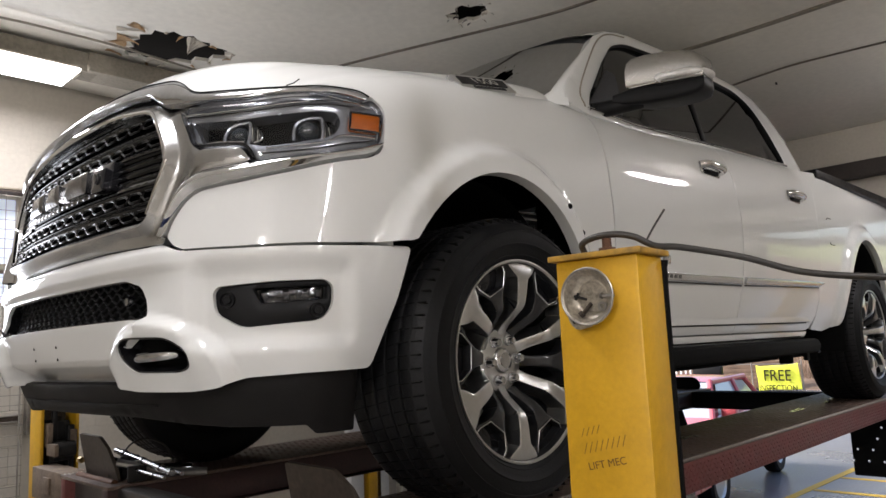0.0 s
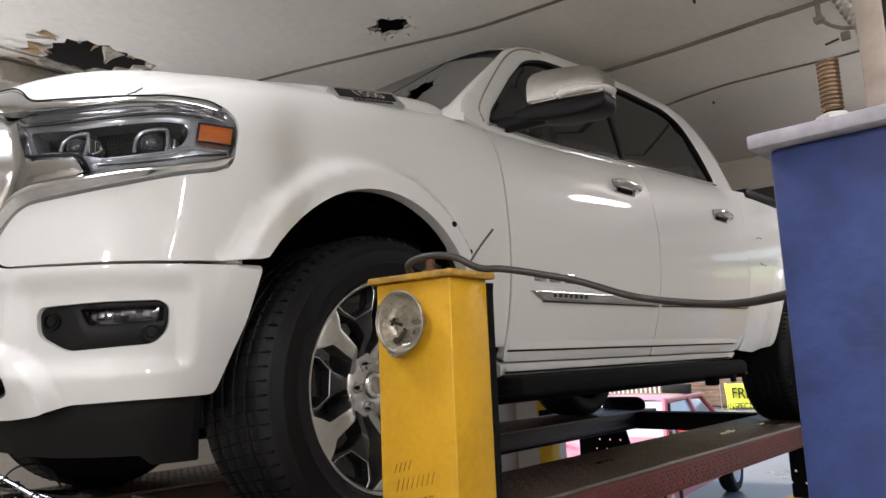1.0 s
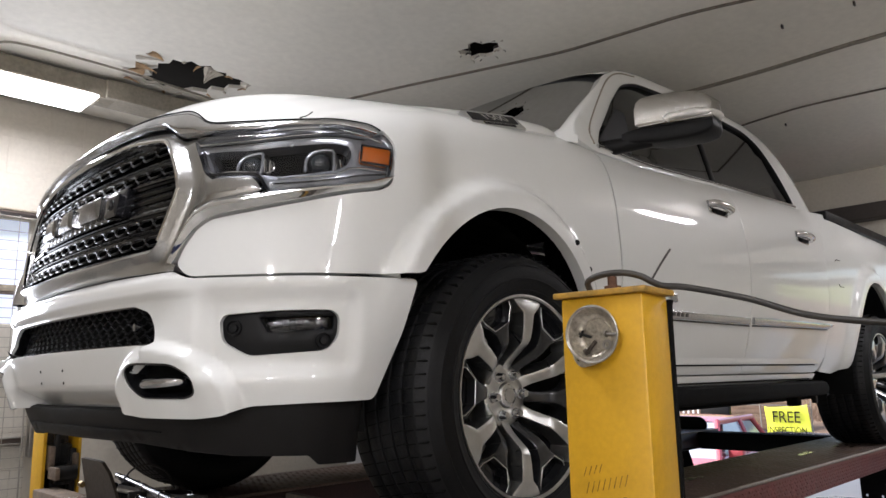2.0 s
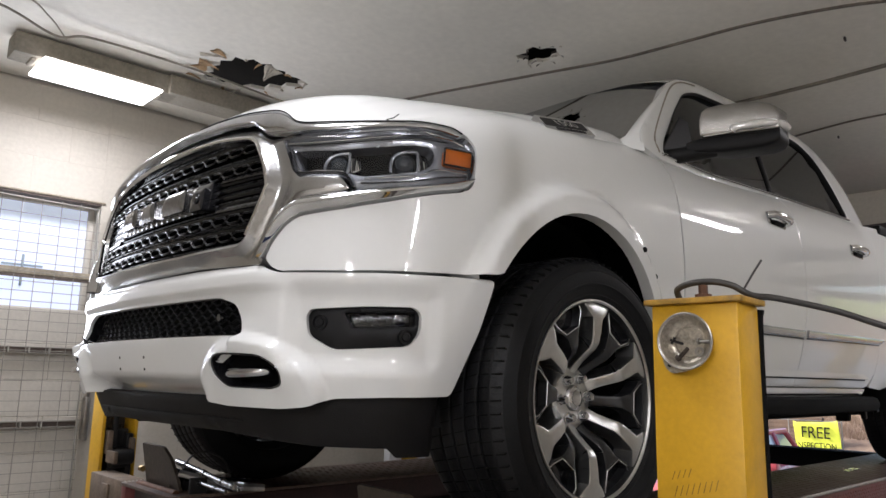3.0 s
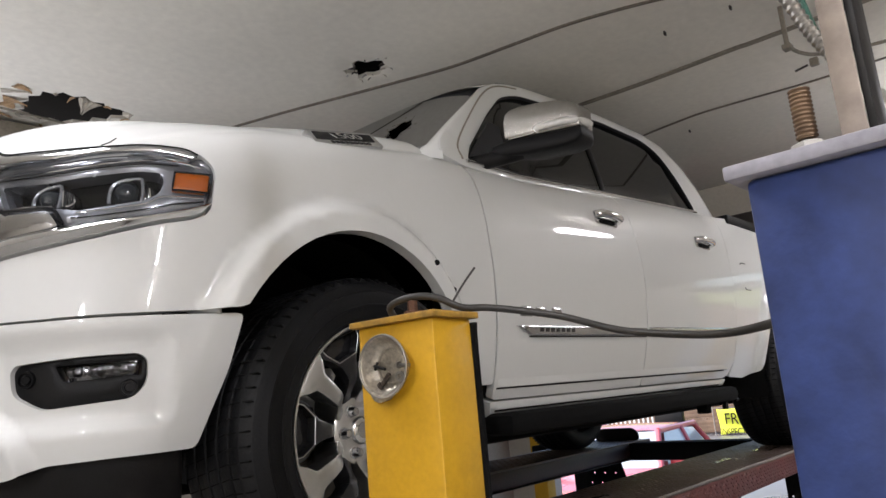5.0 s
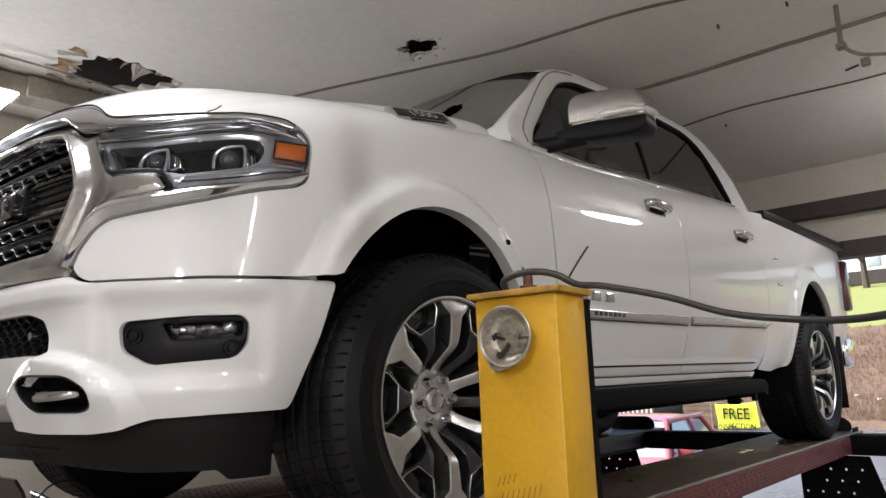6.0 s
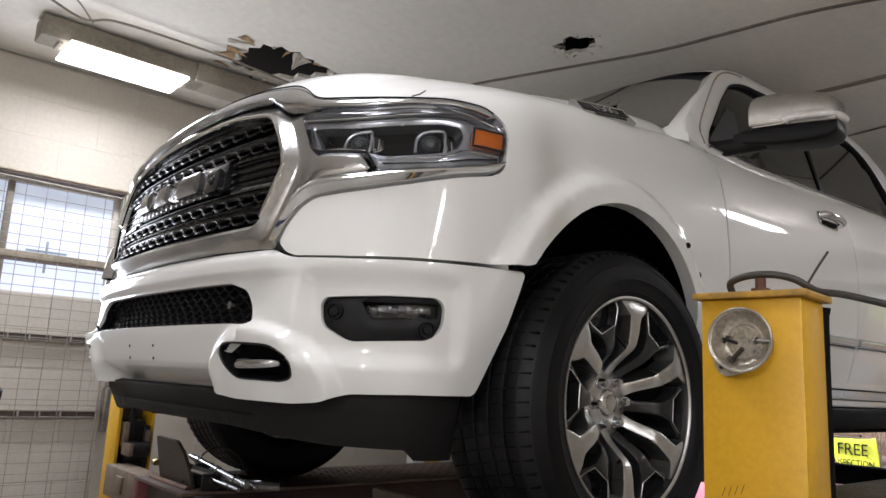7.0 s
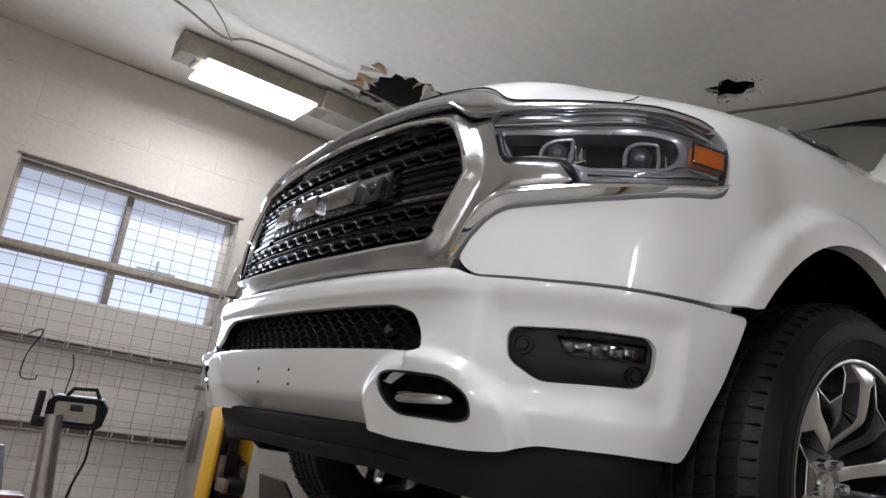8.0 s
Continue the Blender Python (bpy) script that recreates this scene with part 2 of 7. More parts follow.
def prism(bm, poly, lo, hi, m=None):
    """A flat outline in x, y with depth lo..hi along z, in the frame m."""
    m = m or Matrix()
    a = [bm.verts.new(m @ Vector((x, y, lo))) for x, y in poly]
    b = [bm.verts.new(m @ Vector((x, y, hi))) for x, y in poly]
    bm.faces.new(a[::-1])
    bm.faces.new(b)
    for i in range(len(a)):
        j = (i + 1) % len(a)
        bm.faces.new((a[i], a[j], b[j], b[i]))
    return bm


def text_mesh(words, size, material, m, name="lettering", parent=None, depth=0.002):
    cu = bpy.data.curves.new(name, "FONT")
    cu.body, cu.size, cu.extrude, cu.align_x, cu.align_y = words, size, depth, "CENTER", "CENTER"
    tmp = bpy.data.objects.new("tmp_text", cu)
    scene.collection.objects.link(tmp)
    bpy.context.view_layer.update()
    me = bpy.data.meshes.new_from_object(tmp.evaluated_get(bpy.context.evaluated_depsgraph_get()))
    bpy.data.objects.remove(tmp)
    me.transform(m)
    me.name = name
    me.materials.clear()
    return hang(name, me, material, parent, smooth=False)


def rounded(pts, r=0.02, n=4):
    """An outline with rounded corners. A point may carry its own radius."""
    out, k = [], len(pts)
    for i in range(k):
        p = np.array(pts[i][:2], float)
        rr = pts[i][2] if len(pts[i]) > 2 else r
        a, b = np.array(pts[i - 1][:2], float) - p, np.array(pts[(i + 1) % k][:2], float) - p
        la, lb = np.linalg.norm(a), np.linalg.norm(b)
        c = min(rr, 0.45 * la, 0.45 * lb)
        if c < 1e-4:
            out.append(p)
            continue
        p0, p1 = p + a / la * c, p + b / lb * c
        for j in range(n + 1):
            t = j / n
            out.append((1 - t) ** 2 * p0 + 2 * t * (1 - t) * p + t * t * p1)
    return np.array(out)


def divided(poly, step):
    out = []
    for i in range(len(poly)):
        a, b = poly[i], poly[(i + 1) % len(poly)]
        k = max(1, int(np.ceil(np.linalg.norm(b - a) / step)))
        out += [a + (b - a) * j / k for j in range(k)]
    return np.array(out)


def inside(p, poly):
    x, y = p[:, 0:1], p[:, 1:2]
    a, b = poly, np.roll(poly, -1, 0)
    cross = ((a[:, 1] > y) != (b[:, 1] > y)) & (x < (b[:, 0] - a[:, 0]) * (y - a[:, 1]) / (b[:, 1] - a[:, 1] + 1e-12) + a[:, 0])
    return cross.sum(1) % 2 == 1


def away(p, poly):
    """Distance of points from an outline."""
    a, b = poly, np.roll(poly, -1, 0)
    best = np.full(len(p), 9.0)
    for i in range(len(a)):
        d = b[i] - a[i]
        t = np.clip(((p - a[i]) @ d) / (d @ d + 1e-12), 0, 1)
        best = np.minimum(best, np.linalg.norm(p - a[i] - t[:, None] * d, axis=1))
    return best


def sheet(name, outline, place, material, parent=None, holes=(), step=0.03, depth=0.012, roll=0.004, off=0.0, flip=False, label="", both=False, fair=0.0):
    """A bent panel: an outline in the plane (with holes), laid on the surface place(u, v) -> points, raised by off, with rolled edges and a rim of
    that depth behind. both: its mirror image on the other side of the middle plane as well. fair: take the shading of
    the panel from the surface itself, over that span."""
    loops = [divided(np.asarray(outline, float), step)] + [divided(np.asarray(h, float), step) for h in holes]
    lo, hi = loops[0].min(0), loops[0].max(0)
    gx, gy = np.meshgrid(np.arange(lo[0] + step / 2, hi[0], step), np.arange(lo[1] + step / 2, hi[1], step))
    gx[::2] += step * 0.25
    grid = np.stack([gx.ravel(), gy.ravel()], 1)

    def within(p):
        ok = inside(p, loops[0])
        for h in loops[1:]:
            ok &= ~inside(p, h)
        return ok

    rings = []
    for lp in loops:
        t = np.roll(lp, -1, 0) - np.roll(lp, 1, 0)
        t /= np.linalg.norm(t, axis=1)[:, None] + 1e-12
        nn = np.stack([-t[:, 1], t[:, 0]], 1)
        for sgn in (1, -1):
            q = lp + sgn * roll * nn
            q = q[within(q)]
            d = np.min([away(q, l2) for l2 in loops], 0) if len(q) else np.zeros(0)
            rings.append(q[d > roll * 0.8])
    grid = grid[within(grid)]
    if len(grid):
        d = np.min([away(grid, l2) for l2 in loops], 0)
        grid = grid[d > max(roll * 1.6, step * 0.4)]
    pts, edges, k = [], [], 0
    for lp in loops:
        pts += list(lp)
        edges += [(k + i, k + (i + 1) % len(lp)) for i in range(len(lp))]
        k += len(lp)
    for r in rings + [grid]:
        pts += list(r)
    vs, _, fs, *_ = delaunay_2d_cdt([Vector(p) for p in pts], edges, [], 0, 1e-6)
    uv = np.array([(v.x, v.y) for v in vs])
    fs = np.array([f for f in fs if len(f) == 3])
    fs = fs[within(uv[fs].mean(1))]
    a, b, c = (uv[fs[:, i]] for i in range(3))
    area = (b[:, 0] - a[:, 0]) * (c[:, 1] - a[:, 1]) - (b[:, 1] - a[:, 1]) * (c[:, 0] - a[:, 0])
    fs = fs[np.abs(area) > 1e-9]
    area = area[np.abs(area) > 1e-9]
    fs[area < 0] = fs[area < 0][:, ::-1]
    e = 1e-3
    u, v = uv.T
    P = place(u, v)
    du, dv = place(u + e, v) - place(u - e, v), place(u, v + e) - place(u, v - e)
    nrm = np.cross(du, dv)
    nrm /= np.linalg.norm(nrm, axis=1)[:, None] + 1e-12
    if flip:
        nrm, fs = -nrm, fs[:, ::-1]
    dist = np.min([away(uv, l2) for l2 in loops], 0)
    P = P + nrm * (off - roll * 0.55 * np.clip(1 - dist / max(roll, 1e-6), 0, 1) ** 2)[:, None]
    count, top = {}, fs
    for f in fs:
        for i in range(3):
            x, y = int(f[i]), int(f[(i + 1) % 3])
            count[(x, y)] = 1
    rim = [(x, y) for x, y in count if (y, x) not in count]
    V, F = list(P), [tuple(f) for f in top]
    seen = {}
    for x, y in rim:
        for q in (x, y):
            if q not in seen:
                seen[q] = (len(V), len(V) + 1)
                V += [P[q], P[q] - nrm[q] * depth]
        F.append((seen[y][0], seen[x][0], seen[x][1], seen[y][1]))
    ob = raw(name, V, F, material, parent, label)
    other = raw(name, np.array(V) * (1, -1, 1), [f[::-1] for f in F], material, parent, label) if both else None
    if fair:
        g = np.cross(place(u + fair, v) - place(u - fair, v), place(u, v + fair) - place(u, v - fair))
        g /= np.linalg.norm(g, axis=1)[:, None] + 1e-12
        g = np.concatenate([-g if flip else g, np.zeros((len(V) - len(g), 3))])
        ob.data.normals_split_custom_set_from_vertices([tuple(q) for q in g])
        if other:
            other.data.normals_split_custom_set_from_vertices([tuple(q) for q in g * (1, -1, 1)])
    return ob


def ease(a, b, x):
    t = np.clip((x - a) / (b - a), 0, 1)
    return t * t * (3 - 2 * t)

# ---------------------------------------------------------------- the garage
CZ = 3.28
structure = lambda ob, label, cat: tagged(ob, label=label, category=cat, kind="structure")


def slab(name, lo, hi, material, label, cat, bevel=0.0):
    return structure(part(name, boxes((lo, hi, bevel)), material, smooth=False), label, cat)


slab("floor", (-4.0, -3.6, -.12), (6.75, 4.75, 0.0), FLOOR, "stained grey concrete garage floor", "floor")


def wobble(cx, cy, rx, ry, n, amp, seed):
    rnd = random.Random(seed)
    out = []
    for k in range(n):
        t = 2 * math.pi * k / n
        f = 1 + amp * (rnd.random() * 2 - 1)
        out.append((cx + rx * f * math.cos(t), cy + ry * f * math.sin(t)))
    return np.array(out)


hole_a = np.array([(1.62, 3.99), (1.60, 3.92), (1.63, 3.88), (1.58, 3.82), (1.61, 3.76), (1.585, 3.70), (1.63, 3.66), (1.62, 3.60), (1.68, 3.60), (1.70, 3.555), (1.76, 3.58), (1.80, 3.54), (1.85, 3.585), (1.91, 3.57), (1.93, 3.61), (2.0, 3.60), (2.08, 3.625), (2.05, 3.67), (2.10, 3.70), (2.02, 3.75), (2.03, 3.82), (1.96, 3.84), (1.97, 3.91), (1.89, 3.93), (1.86, 4.0), (1.79, 3.98), (1.76, 4.03), (1.70, 4.0), (1.66, 4.02)])
hole_b = wobble(2.715, 2.42, .095, .10, 16, .30, 9)


def ceil_at(x, y):
    x, y = np.broadcast_arrays(np.asarray(x, float), np.asarray(y, float))
    z = CZ + .012 * np.sin(x * 2.1 + y) * np.sin(y * 1.7) - .05 * ease(4.8, 6.6, x) * ease(4.8, 6.6, x)
    return np.stack([x, y, z], -1)


ceiling = sheet("ceiling", np.array([(-4.0, -3.6), (6.62, -3.6), (6.62, 4.75), (-4.0, 4.75)]), ceil_at, CEIL, None, [hole_a, hole_b], step=.16, depth=.02, roll=.003, flip=True)
structure(ceiling, "cream painted board ceiling with torn holes", "ceiling")
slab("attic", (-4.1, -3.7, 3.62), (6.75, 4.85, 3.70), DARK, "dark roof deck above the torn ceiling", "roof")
# joint battens under the ceiling boards
for pts, w in (([(2.58, 3.56), (2.72, 3.08), (2.90, 2.55), (3.04, 2.15), (3.11, 1.80), (3.17, 1.50), (3.30, 1.15), (3.48, .80), (3.75, 0)], .010), ([(3.98, 4.7), (4.05, 2.4), (4.075, 1.67), (4.075, 1.1), (4.09, .82), (4.13, -1)], .022), ([(5.05, 2.6), (4.92, 2.05), (4.865, 1.78), (4.835, 1.59), (4.84, 1.39), (4.855, 1.22), (4.88, 1.0), (4.89, .78), (4.91, 0)], .008)):
    bm = bmesh.new()
    line = spline([Vector((x, y, 0)) for x, y in pts], 6)
    rows = []
    for i, p in enumerate(line):
        d = (line[min(i + 1, len(line) - 1)] - line[max(i - 1, 0)]).normalized()
        nrm = Vector((-d.y, d.x, 0))
        z = float(ceil_at(p.x, p.y)[2])
        rows.append([bm.verts.new((p.x + k * w * nrm.x, p.y + k * w * nrm.y, z + h)) for k, h in ((-1, .004), (-.8, -.008), (.8, -.008), (1, .004))])
    for a, b in zip(rows, rows[1:]):
        for k in range(3):
            bm.faces.new((a[k], b[k], b[k + 1], a[k + 1]))
    structure(part("ceiling_trim", bm, GRIMY if w > .02 else BATTEN), "thin joint batten on the ceiling", "trim")
# torn board edges hanging from the holes
PAPER = mat("torn_paper", (0.55, 0.50, 0.42), 0.8, var=0.2, scale=20)
rnd = random.Random(7)


def splinters(cx, cy, pts, name):
    torn = empty("torn_ceiling_board", (cx, cy, CZ), label=name, category="broken board")
    for x, y, toward, ln, wd, drop, m in pts:
        c, s_ = math.cos(toward), math.sin(toward)
        n = 5
        rows = []
        bm = bmesh.new()
        for i in range(n + 1):
            f = i / n
            w = wd * (1 - f) ** .7 * (1 + .5 * (rnd.random() - .5))
            px, py, pz = x - cx + ln * f * c, y - cy + ln * f * s_, -.004 - drop * f * f + .004 * rnd.random()
            rows.append([bm.verts.new((px - s_ * w * k, py + c * w * k, pz + h)) for k, h in ((-1, 0), (0, -.004 - .004 * rnd.random()), (1, 0), (0, .003))])
        for a_, b_ in zip(rows, rows[1:]):
            for k in range(4):
                bm.faces.new((a_[k], a_[(k + 1) % 4], b_[(k + 1) % 4], b_[k]))
        part("splinter", bm, m, torn, smooth=False)
    return torn


west = [(1.50 + rnd.uniform(-.04, .06), 3.62 + k * .075 + rnd.uniform(-.03, .03), rnd.uniform(-.5, .6), rnd.uniform(.08, .20), rnd.uniform(.02, .05), rnd.uniform(.0, .03), (WOOD, PAPER, WOOD)[k % 3]) for k in range(6)]
mid_ = [(1.80 + .03 * k, 3.56 + .012 * k, 1.3 + .2 * k, .10 + .02 * (k % 2), .022, .03, PAPER) for k in range(4)]
rim_ = [(x, y, rnd.uniform(0, 6.28), rnd.uniform(.02, .06), .012, .02, (PAPER, WOOD)[k % 2]) for k, (x, y) in enumerate(hole_a[8:28:2])]
splinters(1.84, 3.80, west + mid_ + rim_, "splintered brown board and torn paper at the large ceiling hole")
splinters(2.715, 2.42, [(x, y, rnd.uniform(0, 6.28), rnd.uniform(.02, .05), .010, .012, (PAPER, BEAM, STEEL)[k % 3]) for k, (x, y) in enumerate(hole_b)], "ragged grey board edges at the small ceiling hole")

# back wall of painted blocks, with a guarded window
WY, WX0, WX1, WZ0, WZ1 = 4.75, .225, 1.385, .55, 2.615
slab("wall_north", (-4.0, WY + .03, 0), (WX0, WY + .25, 3.4), WALL, "cream painted block wall", "wall")
bpy.data.objects["wall_north"].name = "wall_north_1"
north = [slab("wall_north_2", (WX1, WY + .03, 0), (6.75, WY + .25, 3.4), WALL, "cream painted block wall", "wall"),
         slab("wall_north_3", (WX0, WY + .03, 0), (WX1, WY + .25, WZ0), WALL, "cream painted block wall below the window", "wall"),
         slab("wall_north_4", (WX0, WY + .03, WZ1), (WX1, WY + .25, 3.4), WALL, "cream painted block wall above the window", "wall")]
slab("wall_west", (-4.15, -3.6, 0), (-4.0, 4.9, 3.4), WALL, "cream painted block wall", "wall")
slab("wall_south", (-4.0, -3.75, 0), (6.75, -3.6, 3.4), WALL, "cream painted block wall", "wall")
# door wall: header over two wide openings
slab("wall_east_header", (6.6, -3.6, 2.93), (6.75, 4.75, 3.4), WALL, "cream painted header above the bay door", "wall")
slab("door_beam_1", (6.5, -3.6, 2.80), (6.75, 4.75, 2.93), BEAM, "dark steel beam over the bay door", "beam", .01)
slab("door_header_panel", (6.62, -3.6, 2.58), (6.72, 4.75, 2.80), WALL, "cream panel under the beam", "panel")
slab("door_beam_2", (6.52, -3.6, 2.45), (6.72, 4.75, 2.58), BEAM, "dark lower edge of the raised bay door", "beam", .01)
slab("wall_east_1", (6.6, 4.25, 0), (6.75, 4.75, 2.45), WALL, "cream block pier beside the bay door", "wall")
slab("wall_east_2", (6.6, -.35, 0), (6.75, .30, 2.45), WALL, "cream block pier between bay doors", "wall")
# unseen panel, added to keep the neighbour bay's daylight off the truck's side
slab("bay_daylight_block", (6.64, -3.1, 0), (6.70, -.35, 2.45), WALL, "unseen pale panel added to block daylight from the neighbour bay", "door")
slab("wall_east_3", (6.6, -3.6, 0), (6.75, -3.1, 2.45), WALL, "cream block pier", "wall")

# painted blocks laid in courses on the face of the wall round the window
def block_mesh(w, h, d=.03, edge=.0010, material=None):
    bm = bmesh.new()
    box(bm, (0, 0, 0), (w, d, h), edge, seg=1)
    me = bpy.data.meshes.new("block")
    bm.to_mesh(me)
    bm.free()
    me.materials.append(material or WALL)
    return me


def lay(parent, x0, x1, z0, z1, w, h, stagger=True, y=None, edge=.0010, material=None, base=(0, 0, 0)):
    meshes = {}
    rows = max(1, round((z1 - z0) / h))
    hh = (z1 - z0) / rows
    rb = random.Random(int(x0 * 100) + 5)
    for r in range(rows):
        edges = [x0]
        x = x0 + (w / 2 if stagger and r % 2 else w)
        while x < x1 - .06:
            edges.append(x)
            x += w
        edges.append(x1)
        for a, b in zip(edges, edges[1:]):
            key = round(b - a, 3)
            if key not in meshes:
                meshes[key] = block_mesh(key - .0002, hh - .0002, .03, edge, material)
            ob = new("block", meshes[key])
            ob.parent = parent
            ob.location = (a + .0001 - base[0], (WY if y is None else y) + rb.uniform(-.0006, .0006) - base[1], z0 + r * hh + .0001 - base[2])


lay(bpy.data.objects["wall_north_1"], -1.4, WX0, 0.0, 3.27, .40, .205)
lay(north[0], WX1, 3.4, 0.0, 3.27, .40, .205)
lay(north[1], WX0, WX1, 0.0, WZ0, .38, .19)
lay(north[2], WX0, WX1, WZ1, 3.27, .38, .21)

# window: set deep in the wall, glass above, blocked below, wire guard in front
RAILPAINT = mat("peeling_rail_paint", (0.46, 0.40, 0.31), 0.7, var=0.25, scale=14, stain=0.5)
# one dark brown for the lintel and for shadow painted into the window rails
SOFFIT = mat("lintel_and_shadow_brown", (0.17, 0.13, 0.11), 0.7, var=0.25, scale=9, stain=0.4)
window = structure(empty("window_1", ((WX0 + WX1) / 2, WY, WZ0)), "steel window with a wire guard, glazed above and blocked up below", "window")
wx, wm, wt = (WX1 - WX0) / 2, .80 - (WX0 + WX1) / 2, WZ1 - WZ0
fr = bmesh.new()
for lo, hi in (((-wx, .11, 1.38), (-wx + .03, .20, wt)), ((wx - .03, .11, 1.38), (wx, .20, wt)), ((-wx + .03, .11, wt - .03), (wx - .03, .20, wt))):
    box(fr, lo, hi, .004)
part("window_frame", fr, INFILL, window, "cream painted steel frame")
part("mullion", boxes(((wm - .016, .10, 1.38), (wm + .016, .17, wt - .03), .004)), GRIMY, window, "weathered steel mullion")
part("lintel", boxes(((-wx, -.004, wt - .012), (wx, .11, wt - .001), .002)), SOFFIT, window, "dark brown underside of the lintel")
part("lintel_edge", boxes(((-wx - .02, -.012, wt), (wx + .02, .0, wt + .012), .004)), RAILPAINT, window, "worn edge above the opening")
part("rail", boxes(((-wx, -.045, 1.590), (wx, -.012, 1.628), .005)), RAILPAINT, window, "weathered cream rail")
# dark strip painted in as the shadow below the rail
part("rail_shadow_strip", boxes(((-wx, -.040, 1.574), (wx, -.012, 1.588), .002)), SOFFIT, window, "dark strip painted in as the rail's shadow")
# dark bars between pale lips carry the painted shadow of the guard gaps
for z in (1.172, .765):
    part("rail", boxes(((-wx, -.030, z - .013), (wx - .02, .003, z + .013), .003)), SOFFIT, window, "dark bar painted in for the shadowed guard gap")
    part("rail_lip", boxes(((-wx, -.046, z - .019), (wx - .02, -.026, z - .013), .002)), GUARD, window)
    part("rail_lip", boxes(((-wx, -.046, z + .013), (wx - .02, -.026, z + .018), .002)), GUARD, window)
    for k in range(9):
        x = -wx + .10 + k * .103 + .02
        part("tie", boxes(((x - .004, -.072, z - .016), (x + .004, -.046, z + .016), .001)), GUARD, window)
DAY = glow("daylight_pane", (0.76, 0.85, 1.0), 0.165)
for x0, x1 in ((-wx + .03, wm - .016), (wm + .016, wx - .03)):
    part("pane", boxes(((x0, .145, 1.36), (x1, .155, wt - .03), 0)), DAY, window, "frosted daylit pane")
part("infill", boxes(((-wx, .036, .0), (wx, .10, 1.416), .004)), INFILL, window, "white painted block infill")
lay(window, -wx, wm, .0, 1.41, .26, .1885, True, .004, .004, INFILL)
lay(window, wm, wx, .0, 1.41, .26, .1885, True, .004, .004, INFILL)
# pale bars before the pane, painted as the dim outline of a pipe outside
SHADE = mat("pipe_outline_tone", (0.36, 0.45, 0.50), 0.6, var=0.1)
part("pipe_outline", boxes(((.215, .130, 1.54), (.229, .140, 1.725), .004), ((.115, .130, 1.658), (.215, .140, 1.669), .003), ((.229, .130, 1.658), (.330, .140, 1.669), .003)), SHADE, window, "pale bars painted as the dim outline of a pipe cross")
for k in range(11):
    x = -wx + .003 + k * .1148 * wx / .58 * .89
    part("guard_wire", rod(bmesh.new(), (x, -.072, -.02), (x, -.072, 2.028), .0021, 5), GUARD, window)
for k in range(36):
    z = 1.930 - k * .0545
    part("guard_wire", rod(bmesh.new(), (-wx - .005, -.068, z), (wx - .015, -.068, z), .0020, 5), GUARD, window)
bm = bmesh.new()
for a, b in (((-wx - .005, -.070, -.02), (-wx - .005, -.070, 2.03)), ((wx - .035, -.070, -.02), (wx - .035, -.070, 2.01)), ((-wx - .005, -.070, 2.028), (wx - .035, -.070, 2.012))):
    rod(bm, a, b, .0045, 8)
part("guard_edge", bm, GUARD, window, "pale bent rod round the guard")
# bent wire hooks left hanging on the guard
for k, pts in enumerate((((-.335, 1.19), (-.29, 1.222), (-.275, 1.205), (-.315, 1.10), (-.318, .99), (-.255, .985), (-.25, 1.005)), ((-.115, 1.13), (-.10, 1.06), (-.108, .93)), ((-.17, .95), (-.145, .90), (-.14, .86)), ((-.37, .74), (-.40, .60), (-.45, .40), (-.44, .37)))):
    part("wire_hook", tube(bmesh.new(), spline([Vector((x, -.082, z)) for x, z in pts], 5), .0032, 6), BLACK, window, "thin black bent wire")

# daylight entering by the window
win = bpy.data.lights.new("window_light", "AREA")
win.shape, win.size, win.size_y, win.energy, win.color = "RECTANGLE", 1.05, 0.62, 9, (0.93, 0.97, 1.0)
new("window_light", win).matrix_world = look((.79, 4.62, 2.05), (.95, 3.0, 2.1))

# ---------------------------------------------------------------- lamps
def build_lamp(name, x, y, z, lx, ly, power, turn=0.0):
    thing = empty(name, (x, y, z), turn, label="flat white LED ceiling lamp on a grey channel", category="ceiling lamp", group="ceiling lamps")
    part("diffuser", boxes(((-lx / 2, -ly / 2, -.05 if lx > .6 else .030), (lx / 2, ly / 2, .045), .004)), PANEL if lx < .6 else TUBE, thing, "glowing white diffuser")
    part("housing", boxes(((-lx / 2 + .01, -ly / 2 + .01, .045), (lx / 2 - .01, ly / 2 - .01, .062), .005), ((-lx / 2 - .12, -.075, .06), (lx / 2 + .12, .075, CZ - z - .02), .008)), GRIMY, thing, "dull grey channel")
    for sx in (-1, 1):
        part("bracket", boxes(((sx * lx / 2 + sx * .025 - .012, -.05, .045), (sx * lx / 2 + sx * .025 + .012, .05, .10), .004)), GRIMY, thing)
    d = bpy.data.lights.new("lamp_light", "AREA")
    d.shape, d.size, d.size_y, d.energy, d.color = "RECTANGLE", lx, ly, power, (0.985, 0.985, 0.975)
    ob = new("lamp_light", d)
    ob.matrix_world = pose(x, y, z - (-.02 if lx < .6 else .06), 0, 0, turn)
    return thing


build_lamp("ceiling_lamp", 1.10, 4.12, 3.09, .59, .29, 6.9)
build_lamp("ceiling_lamp", .50, -1.25, 3.10, .75, .08, 12, 73)
build_lamp("ceiling_lamp", .0, -2.75, 3.10, 1.0, .08, 10, 73)
build_lamp("ceiling_lamp", .60, 1.70, 3.09, .59, .29, 4.6)
build_lamp("ceiling_lamp", -2.6, -.60, 3.10, .72, .22, 42, 33)
